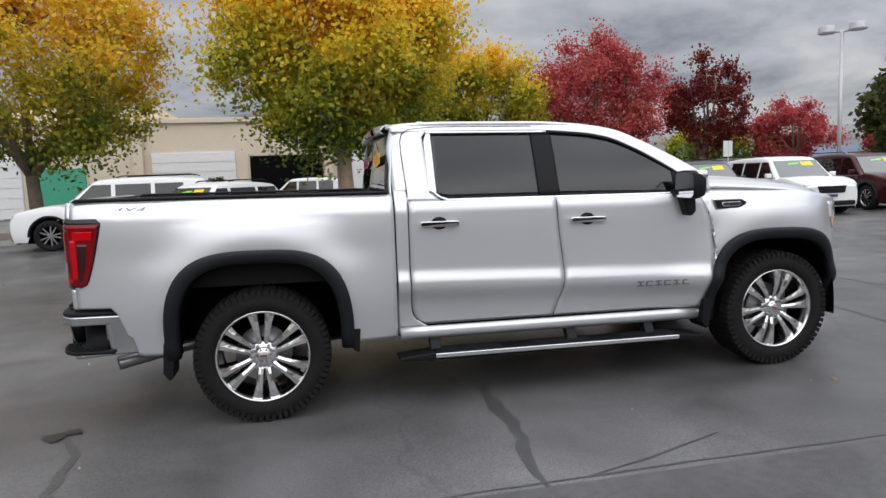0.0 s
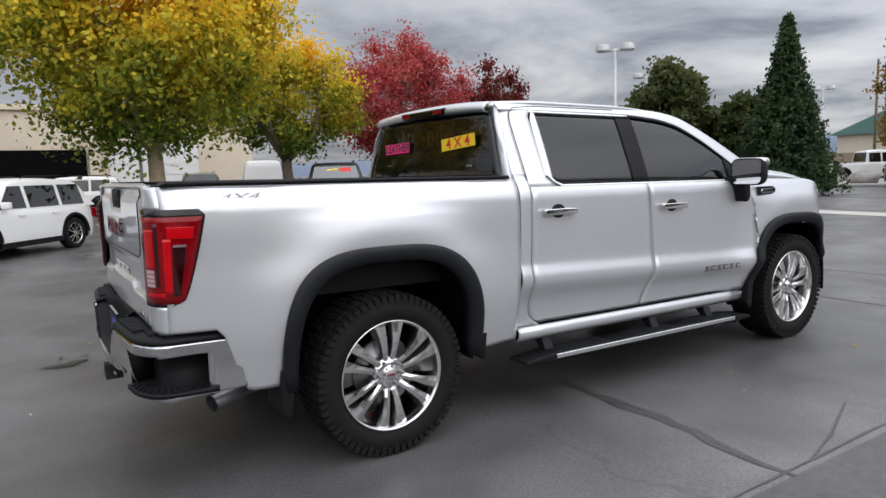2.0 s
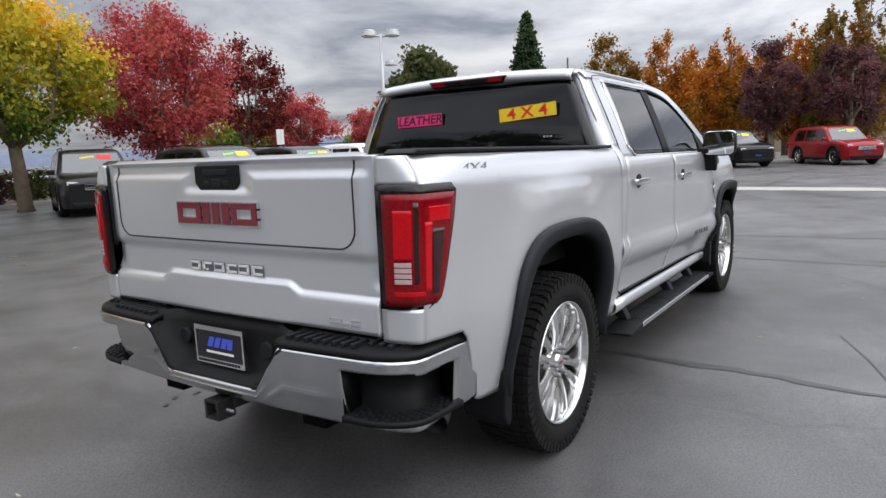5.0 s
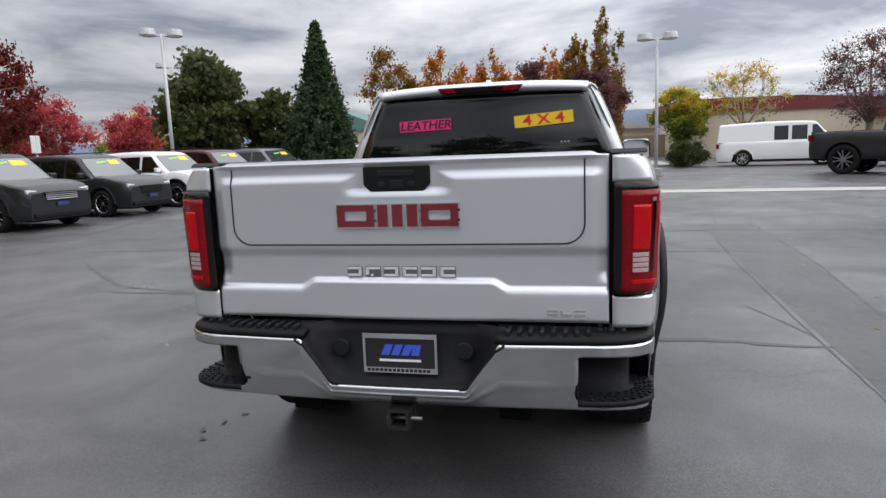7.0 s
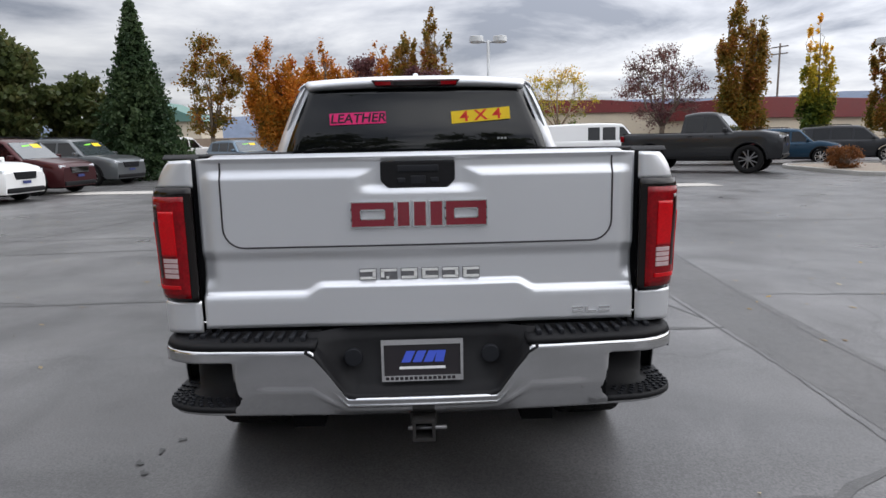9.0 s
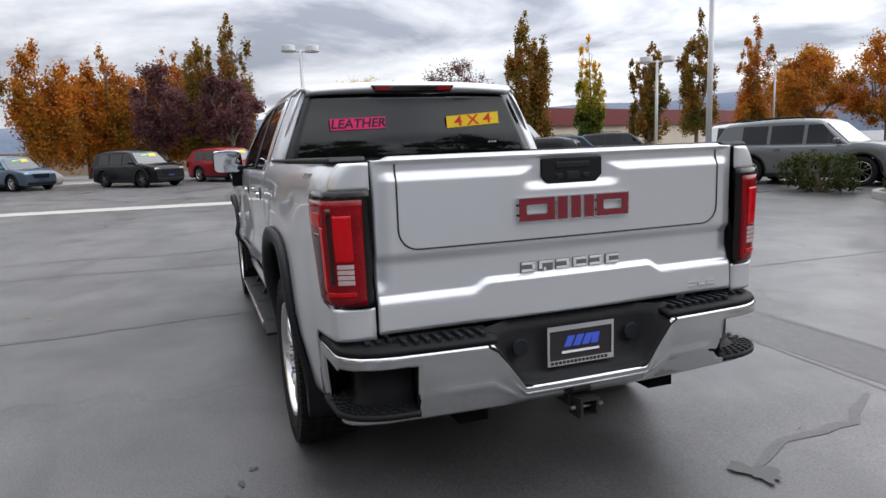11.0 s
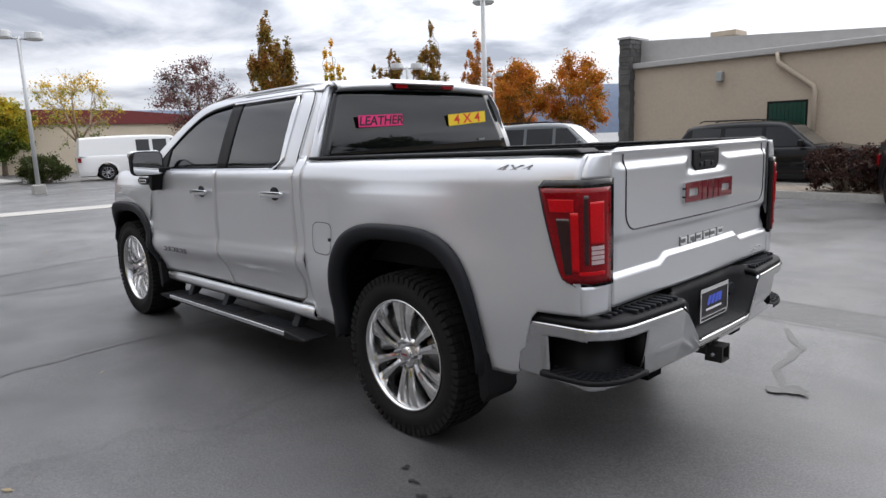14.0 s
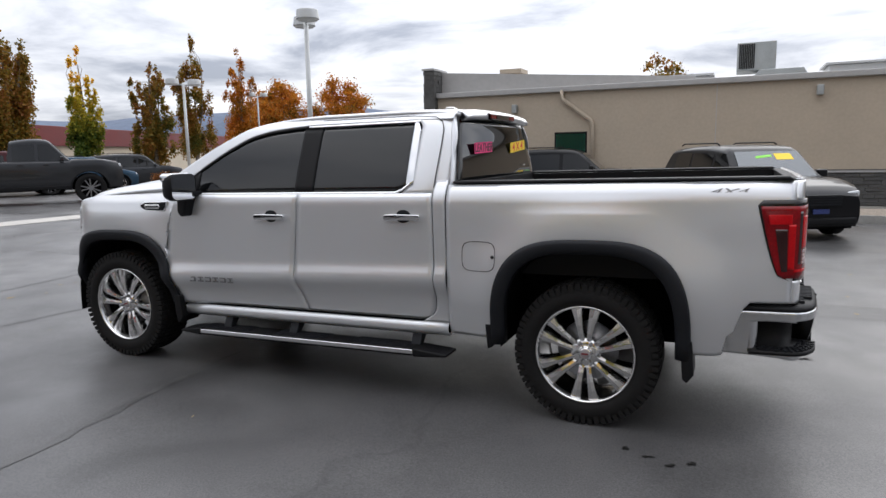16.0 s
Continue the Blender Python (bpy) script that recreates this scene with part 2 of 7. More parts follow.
CONCRETE = mat("pale_concrete", (0.42, 0.40, 0.37), 0.85, vary=0.14, scale=1.7, bump=0.25, bscale=60)
KERB = mat("kerb_concrete", (0.36, 0.35, 0.33), 0.85, vary=0.2, scale=2.2, bump=0.3, bscale=50)
MULCH = mat("gravel_bed", (0.24, 0.20, 0.16), 0.95, vary=0.5, scale=9, bump=1.0, bscale=40)
STUCCO = mat("beige_stucco", (0.46, 0.385, 0.30), 0.9, vary=0.07, scale=1.1, bump=0.25, bscale=90)
CREAM = mat("cream_stucco", (0.62, 0.54, 0.42), 0.9, vary=0.07, scale=0.8, bump=0.2, bscale=80)
TRIMG = mat("grey_metal_trim", (0.42, 0.41, 0.40), 0.5, 0.2, vary=0.1)
STONE = mat("dark_ledgestone", (0.095, 0.092, 0.088), 0.85, vary=0.5, scale=5, bump=0.6, bscale=30)
REDROOF = mat("dark_red_fascia", (0.16, 0.022, 0.022), 0.6, vary=0.15, scale=1.0)
WHITEMETAL = mat("white_metal", (0.72, 0.72, 0.70), 0.45, vary=0.05)
LAMPGREY = mat("pale_grey_lamp_metal", (0.52, 0.53, 0.53), 0.45, 0.2, vary=0.06)
GALV = mat("galvanised_metal", (0.38, 0.40, 0.40), 0.5, 0.5, vary=0.15, scale=4)
GREENBLIND = mat("green_blind", (0.05, 0.30, 0.17), 0.7)
BARK = mat("grey_brown_bark", (0.17, 0.135, 0.10), 0.95, vary=0.4, scale=5, bump=0.8, bscale=30)
PALEBARK = mat("pale_tan_bark", (0.34, 0.26, 0.18), 0.95, vary=0.35, scale=4, bump=0.7, bscale=22)
WOODPOLE = mat("weathered_pole", (0.14, 0.11, 0.09), 0.9, vary=0.2)
ROCK = mat("granite_boulder", (0.30, 0.28, 0.26), 0.9, vary=0.35, scale=3, bump=0.8, bscale=14)
OLDASPHALT = mat("coarse_asphalt", (0.080, 0.078, 0.077), 0.42, vary=0.4, scale=1.6, bump=0.5, bscale=140)
TAR = mat("tar_sealer", (0.058, 0.057, 0.056), 0.40, vary=0.5, scale=9, bump=0.3, bscale=120)
OIL = mat("oil_stain", (0.016, 0.015, 0.014), 0.35, vary=0.4, scale=18)
# blue-grey stands for distance haze, put into the hills' base colour
HILL = mat("hazy_distant_hill", (0.13, 0.16, 0.22), 1.0, vary=0.18, scale=0.02)
LEAF_GOLD = leaf_mat("gold_green_leaves", [(0.075, 0.14, 0.022), (0.19, 0.25, 0.03), (0.55, 0.47, 0.04), (0.90, 0.60, 0.04), (0.85, 0.42, 0.04)], 2.2, 7.0)
LEAF_OLIVE = leaf_mat("olive_gold_leaves", [(0.07, 0.12, 0.022), (0.17, 0.21, 0.03), (0.50, 0.41, 0.04), (0.80, 0.50, 0.04), (0.80, 0.40, 0.04)], 1.6, 7.5)
LEAF_RED = leaf_mat("crimson_leaves", [(0.26, 0.035, 0.045), (0.44, 0.065, 0.075), (0.56, 0.115, 0.11), (0.44, 0.13, 0.08)])
LEAF_DKRED = leaf_mat("maroon_leaves", [(0.090, 0.012, 0.014), (0.170, 0.025, 0.020), (0.220, 0.050, 0.030)])
LEAF_ORANGE = leaf_mat("rust_orange_leaves", [(0.175, 0.125, 0.019), (0.400, 0.163, 0.019), (0.562, 0.213, 0.022), (0.500, 0.125, 0.019)])
LEAF_OCHRE = leaf_mat("ochre_brown_leaves", [(0.088, 0.100, 0.019), (0.213, 0.150, 0.025), (0.325, 0.163, 0.025), (0.250, 0.075, 0.025)])
LEAF_PURPLE = leaf_mat("purple_leaves", [(0.085, 0.036, 0.042), (0.150, 0.062, 0.066), (0.210, 0.095, 0.075)])
LEAF_PINE = leaf_mat("pine_needles", [(0.045, 0.065, 0.022), (0.085, 0.105, 0.034), (0.130, 0.125, 0.045)])
LEAF_FIR = leaf_mat("fir_needles", [(0.026, 0.050, 0.022), (0.048, 0.082, 0.034), (0.080, 0.115, 0.048)])
LEAF_HEDGE = leaf_mat("hedge_leaves", [(0.035, 0.050, 0.014), (0.060, 0.075, 0.020), (0.100, 0.100, 0.030)])
LEAF_WINE = leaf_mat("wine_brown_hedge_leaves", [(0.030, 0.014, 0.014), (0.060, 0.028, 0.022), (0.085, 0.050, 0.030)])
LEAF_RUST = leaf_mat("rust_bush_leaves", [(0.140, 0.060, 0.020), (0.240, 0.090, 0.030), (0.180, 0.100, 0.030)])
LITTER = leaf_mat("fallen_leaves", [(0.30, 0.20, 0.10), (0.45, 0.36, 0.22), (0.5, 0.32, 0.06), (0.6, 0.55, 0.45)])


# ---- mesh tools ----
def part(name, bm, material, parent=None, label="", smooth=True, solid=0.0, bevel=0.0):
    me = bpy.data.meshes.new(name)
    bm.to_mesh(me)
    bm.free()
    if smooth:
        me.shade_smooth()
    ob = new(name, me)
    me.materials.append(material)
    if parent is not None:
        ob.parent = parent
    if label:
        ob["label"] = label
    if solid:
        md = ob.modifiers.new("thickness", "SOLIDIFY")
        md.thickness, md.offset = solid, -1
    if bevel:
        md = ob.modifiers.new("bevel", "BEVEL")
        md.width, md.segments, md.limit_method, md.angle_limit = bevel, 2, "ANGLE", radians(40)
        me.shade_smooth()
        md2 = ob.modifiers.new("normals", "WEIGHTED_NORMAL")
        md2.keep_sharp = True
    return ob


def raw(name, verts, faces, material, parent=None, label="", smooth=False):
    me = bpy.data.meshes.new(name)
    me.from_pydata(verts, [], faces)
    me.update()
    if smooth:
        me.shade_smooth()
    me.materials.append(material)
    ob = new(name, me)
    if parent is not None:
        ob.parent = parent
    if label:
        ob["label"] = label
    return ob


def thing(name, m, label, category, group="", kind=""):
    ob = new(name)
    ob.empty_display_size = 0.1
    ob.matrix_world = m
    return tagged(ob, label, category, group, kind)


def box(bm, x0, x1, y0, y1, z0, z1, m=None):
    vs = [bm.verts.new((x, y, z)) for x in (x0, x1) for y in (y0, y1) for z in (z0, z1)]
    for f in ((0, 1, 3, 2), (4, 6, 7, 5), (0, 4, 5, 1), (2, 3, 7, 6), (0, 2, 6, 4), (1, 5, 7, 3)):
        bm.faces.new([vs[i] for i in f])
    if m is not None:
        bmesh.ops.transform(bm, matrix=m, verts=vs)
    return bm


def boxm(*a, m=None):
    return box(bmesh.new(), *a, m=m)


def prism(bm, poly, axis, a, b):
    """Extrude a polygon of (u, v) along an axis from a to b."""
    def put(u, v, w):
        return {"x": (w, u, v), "y": (u, w, v), "z": (u, v, w)}[axis]
    lo = [bm.verts.new(put(u, v, a)) for u, v in poly]
    hi = [bm.verts.new(put(u, v, b)) for u, v in poly]
    bm.faces.new(lo), bm.faces.new(hi[::-1])
    for i in range(len(poly)):
        j = (i + 1) % len(poly)
        bm.faces.new((lo[i], hi[i], hi[j], lo[j]))
    bmesh.ops.recalc_face_normals(bm, faces=bm.faces[:])
    return bm


def tube(bm, pts, radii, sides=8, cap=True):
    rings = []
    for i, p in enumerate(pts):
        p = Vector(p)
        d = (Vector(pts[min(i + 1, len(pts) - 1)]) - Vector(pts[max(i - 1, 0)])).normalized()
        a = d.orthogonal().normalized() if i == 0 else (last - d * last.dot(d)).normalized()
        last = a
        b = d.cross(a)
        r = radii[i] if hasattr(radii, "__len__") else radii
        rings.append([bm.verts.new(p + (a * math.cos(t) + b * math.sin(t)) * r) for t in [2 * math.pi * k / sides for k in range(sides)]])
    for r0, r1 in zip(rings, rings[1:]):
        for k in range(sides):
            bm.faces.new((r0[k], r0[(k + 1) % sides], r1[(k + 1) % sides], r1[k]))
    if cap:
        bm.faces.new(rings[0][::-1]), bm.faces.new(rings[-1])
    return bm


def revolve(bm, profile, axis_m=None, n=48):
    """Turn a profile of (radius, y) about the y axis."""
    rings = [[bm.verts.new((r * math.cos(2 * math.pi * k / n), y, r * math.sin(2 * math.pi * k / n))) for k in range(n)] for r, y in profile]
    for a, b in zip(rings, rings[1:]):
        for k in range(n):
            bm.faces.new((a[k], a[(k + 1) % n], b[(k + 1) % n], b[k]))
    bmesh.ops.recalc_face_normals(bm, faces=bm.faces[:])
    return bm


def grid(bm, P, skip=None):
    """A sheet from rows of points; skip(i, j) leaves a face out."""
    V = [[bm.verts.new(p) for p in row] for row in P]
    for i in range(len(V) - 1):
        for j in range(len(V[0]) - 1):
            if skip is None or not skip(i, j):
                bm.faces.new((V[i][j], V[i + 1][j], V[i + 1][j + 1], V[i][j + 1]))
    loose = [v for v in bm.verts if not v.link_faces]
    bmesh.ops.delete(bm, geom=loose, context="VERTS")
    return bm


def spl(xs, ys):
    """A smooth curve through points, without overshoot."""
    xs, ys = np.array(xs, float), np.array(ys, float)
    d = np.diff(ys) / np.diff(xs)
    m = np.zeros(len(xs))
    for i in range(1, len(xs) - 1):
        m[i] = 0 if d[i - 1] * d[i] <= 0 else 2 / (1 / d[i - 1] + 1 / d[i])
    m[0], m[-1] = d[0], d[-1]

    def f(x):
        x = min(max(x, xs[0]), xs[-1])
        i = min(int(np.searchsorted(xs, x, side="right")) - 1, len(xs) - 2)
        h = xs[i + 1] - xs[i]
        t = (x - xs[i]) / h
        return float(ys[i] * (1 + 2 * t) * (1 - t) ** 2 + m[i] * h * t * (1 - t) ** 2 + ys[i + 1] * t * t * (3 - 2 * t) + m[i + 1] * h * t * t * (t - 1))
    return f


def mix(a, b, t):
    return a + (b - a) * t


def smoothstep(a, b, x):
    t = min(max((x - a) / (b - a), 0), 1)
    return t * t * (3 - 2 * t)


def text_part(name, body, size, material, parent, m, depth=0.0006, shear=0.0, wide=1.0, bold=0.0):
    cu = bpy.data.curves.new(name, "FONT")
    cu.body, cu.size, cu.align_x, cu.align_y, cu.extrude, cu.shear, cu.offset = body, size, "CENTER", "CENTER", depth, shear, bold
    tmp = bpy.data.objects.new(name, cu)
    scene.collection.objects.link(tmp)
    me = bpy.data.meshes.new_from_object(tmp.evaluated_get(bpy.context.evaluated_depsgraph_get()))
    bpy.data.objects.remove(tmp)
    me.transform(Matrix.Diagonal((wide, 1, 1, 1)))
    me.transform(m)
    me.materials.clear()
    me.materials.append(material)
    ob = new(name, me)
    ob.parent = parent
    return ob


def gz(x):
    """Height of the lot: it rises a little towards the truck's nose."""
    return 0.006 * min(max(x, -6), 4.5)


# ---- ground ----
gx = [-400, -150, -60, -30, -15, -6, 4.5, 22, 30, 40, 60, 120, 400]
gy = [-400, -150, -60, -30, -15, -8, -4, 0, 4, 8, 15, 30, 60, 150, 400]
tagged(part("ground", grid(bmesh.new(), [[(x, y, gz(x)) for y in gy] for x in gx]), ASPHALT, smooth=False), "dark grey sealed asphalt parking lot with cracks and patches", "ground", kind="structure")
bpy.data.objects["ground"].data.flip_normals() if bpy.data.objects["ground"].data.polygons[0].normal.z < 0 else None


def slab(name, poly, z0, z1, material, label, category, bevel=0.02):
    """A flat piece of the setting with an outline of (x, y), at the lot's height."""
    bm = bmesh.new()
    prism(bm, poly, "z", z0, z1)
    for v in bm.verts:
        v.co.z += gz(v.co.x)
    return tagged(part(name, bm, material, smooth=False, bevel=bevel), label, category, kind="structure")


def round_poly(pts, r=1.0, n=5):
    out = []
    for i, p in enumerate(pts):
        p, a, b = Vector(p), Vector(pts[i - 1]), Vector(pts[(i + 1) % len(pts)])
        ra = min(r, (a - p).length * 0.45)
        rb = min(r, (b - p).length * 0.45)
        q0, q1 = p + (a - p).normalized() * ra, p + (b - p).normalized() * rb
        for k in range(n + 1):
            t = k / n
            out.append(tuple(q0 * (1 - t) ** 2 + p * 2 * t * (1 - t) + q1 * t * t))
    return out


def island(name, pts, bed_label, r=1.2):
    outer = round_poly(pts, r)
    c = sum((Vector(p) for p in outer), Vector((0, 0))) / len(outer)
    inner = [tuple(Vector(p) + (c - Vector(p)).normalized() * 0.17) for p in outer]
    bm = bmesh.new()
    rings = []
    for ring, z in ((outer, -0.05), (outer, 0.13), ([tuple(Vector(p) + (c - Vector(p)).normalized() * 0.02) for p in outer], 0.15), (inner, 0.15), (inner, 0.02)):
        rings.append([bm.verts.new((x, y, z + gz(x))) for x, y in ring])
    for a, b in zip(rings, rings[1:]):
        for i in range(len(a)):
            j = (i + 1) % len(a)
            bm.faces.new((a[i], a[j], b[j], b[i]))
    bmesh.ops.recalc_face_normals(bm, faces=bm.faces[:])
    tagged(part("kerb_" + name, bm, KERB, smooth=False), "pale concrete kerb round a planted island", "kerb", kind="structure")
    bm = bmesh.new()
    cv = bm.verts.new((c.x, c.y, 0.17 + gz(c.x)))
    rv = [bm.verts.new((x, y, 0.1 + gz(x))) for x, y in inner]
    for i in range(len(rv)):
        bm.faces.new((cv, rv[i], rv[(i + 1) % len(rv)]))
    bmesh.ops.recalc_face_normals(bm, faces=bm.faces[:])
    tagged(part("bed_" + name, bm, MULCH, smooth=False), bed_label, "planting bed", kind="structure")


slab("gutter", [(14.9, -8.6), (16.0, -8.6), (23.0, 60), (21.9, 60)], 0.004, 0.012, CONCRETE, "pale concrete drainage strip across the asphalt", "gutter", bevel=0)
island("north", [(0.2, 13.3), (1.3, 12.4), (2.8, 12.5), (3.5, 13.8), (4.2, 19.0), (3.2, 22.0), (0.5, 21.0)], "gravel bed with low plants under a tree")
island("north_strip", [(4.6, 20.4), (9.0, 22.6), (13.2, 24.8), (12.4, 27.2), (3.8, 22.8)], "gravel strip planted with a clipped hedge", 0.8)
island("west_tree", [(-12.0, 15.6), (-5.6, 16.0), (-5.0, 20.0), (-12.0, 20.0)], "gravel bed under a tree")
island("south", [(-16, -10.4), (5.6, -11.5), (7.0, -12.2), (7.0, -13.5), (-16, -13.3)], "gravel bed with clipped shrubs along a building", 0.9)
island("east", [(17.4, -14.5), (23.4, -14.9), (24.9, -16.0), (24.7, -19.8), (17.4, -19.8)], "gravel bed with a rust-coloured bush", 0.9)
slab("pavement_east", [(33.8, 18), (41, 18), (41, -4.5), (33.8, -4.5)], 0.0, 0.13, KERB, "pale concrete pavement at the far side of the lot", "pavement")


def streak(name, pts, width, material, label, seed):
    """A thin flat mark that follows a line on the ground, of uneven width."""
    rnd = random.Random(seed)
    P = []
    fine = []
    for (x0, y0), (x1, y1) in zip(pts, pts[1:]):
        k = max(2, int(math.hypot(x1 - x0, y1 - y0) / 0.12))
        fine += [(mix(x0, x1, i / k), mix(y0, y1, i / k)) for i in range(k)]
    fine.append(pts[-1])
    bm = bmesh.new()
    rows = []
    for i, (x, y) in enumerate(fine):
        a, b = fine[max(i - 1, 0)], fine[min(i + 1, len(fine) - 1)]
        d = Vector((b[0] - a[0], b[1] - a[1])).normalized()
        n = Vector((-d.y, d.x))
        w = width * (0.65 + 0.5 * rnd.random()) * (0.25 + 0.75 * math.sin(math.pi * (i + 0.6) / (len(fine) + 0.2)))
        o = Vector((x, y)) + n * rnd.uniform(-0.2, 0.2) * width
        rows.append([(*(o + n * w / 2), gz(x) + 0.003), (*(o - n * w / 2), gz(x) + 0.003)])
    grid(bm, rows)
    bmesh.ops.recalc_face_normals(bm, faces=bm.faces[:])
    ob = part(name, bm, material, smooth=False)
    return tagged(ob, label, "ground mark", kind="structure")


def blot(name, x, y, r, material, label, seed):
    rnd = random.Random(seed)
    n = 26
    ph = [rnd.uniform(0, 6.28) for _ in range(4)]
    pts = []
    for k in range(n):
        a = 2 * math.pi * k / n
        rr = r * (0.75 + 0.28 * math.sin(2 * a + ph[0]) + 0.2 * math.sin(3 * a + ph[1]) + 0.14 * math.sin(7 * a + ph[2]) + rnd.uniform(-0.06, 0.06))
        pts.append((x + rr * math.cos(a), y + 0.7 * rr * math.sin(a)))
    bm = bmesh.new()
    bm.faces.new([bm.verts.new((px, py, 0.003)) for px, py in pts])
    bmesh.ops.recalc_face_normals(bm, faces=bm.faces[:])
    return tagged(part(name, bm, material, smooth=False), label, "ground mark", kind="structure")


# ---- the pickup truck ----
RAKE = 0.014
truck = thing("pickup_truck", Matrix(), "silver four-door pickup truck with chrome bumper, parked on asphalt", "pickup truck")


def tp(name, bm, material, parent=truck, label="", raked=True, **k):
    if k.get("solid"):
        # thickness goes inwards: faces must look away from the truck's middle
        bm.normal_update()
        if sum((f.calc_center_median() - Vector((1.7, 0, 0.35))).dot(f.normal) * f.calc_area() for f in bm.faces) < 0:
            bmesh.ops.reverse_faces(bm, faces=bm.faces[:])
    if raked:
        for v in bm.verts:
            v.co.z -= RAKE * v.co.x
    return part(name, bm, material, parent, label, **k)


SIDES = (("right", -1), ("left", 1))
# body side: half width by height, and how much it swells over the wheels
side_y = spl([0.42, 0.48, 0.55, 0.66, 0.745, 0.785, 0.90, 1.08, 1.2, 1.31, 1.36, 1.39, 1.415, 1.43], [0.880, 0.898, 0.910, 0.938, 0.986, 0.999, 0.976, 0.982, 0.986, 0.985, 0.972, 0.957, 0.938, 0.92])
bed_y = spl([0.42, 0.50, 0.60, 0.72, 0.84, 0.95, 1.08, 1.2, 1.31, 1.36, 1.39, 1.415, 1.43], [0.915, 0.930, 0.950, 0.974, 0.986, 0.988, 0.986, 0.988, 0.985, 0.972, 0.957, 0.938, 0.92])
arch_top = 1.085


def arch_z(x, xc, w=0.555, top=arch_top, low=0.47):
    """Upper edge of a squared-off wheel arch centred at xc."""
    u = abs(x - xc) / w
    return low if u >= 1 else low + (top - low) * (1 - u ** 3.4) ** (1 / 2.1)


def swell(x, z):
    s = 0.0
    for xc in (0.0, 3.70):
        d = math.hypot((x - xc) / 0.62, (z - 0.55) / 0.6)
        s += 0.040 * math.exp(-((d - 0.95) / 0.32) ** 2) if z < 1.25 else 0.040 * math.exp(-((d - 0.95) / 0.32) ** 2) * max(0, 1 - (z - 1.25) / 0.15)
    return s


def side(x, z):
    y = (side_y(z + 0.03 * (x - 2.3) * smoothstep(1.1, 0.85, z)) if x > 0.872 else bed_y(z)) + swell(x, z)
    if x > 3.93:
        y -= 0.40 * ((x - 3.93) / 0.62) ** 2.0
    if x < -0.80:
        y -= 0.035 * ((-0.80 - x) / 0.27) ** 2
    return y


def column_panel(xs, zl, zh, sgn, rows=44):
    P = []
    for x in xs:
        a, b = zl(x), zh(x)
        P.append([(x, sgn * side(x, mix(a, b, (j / rows))), mix(a, b, j / rows)) for j in range(rows + 1)])
    if sgn > 0:
        P = P[::-1]
    return grid(bmesh.new(), P)


def lin(a, b, n):
    return [mix(a, b, i / n) for i in range(n + 1)]


def dense(a, b, n, xc, w=0.555):
    """Stations from a to b, crowded at the ends of an arch."""
    xs = set(lin(a, b, n))
    for e in (xc - w, xc + w):
        for d in (0.0, 0.002, 0.006, 0.012, 0.02, 0.03, 0.045, 0.06):
            for s in (-1, 1):
                if a < e + s * d < b and (s * (e - xc) < 0 or d == 0):
                    xs.add(e + s * d)
    return sorted(xs)


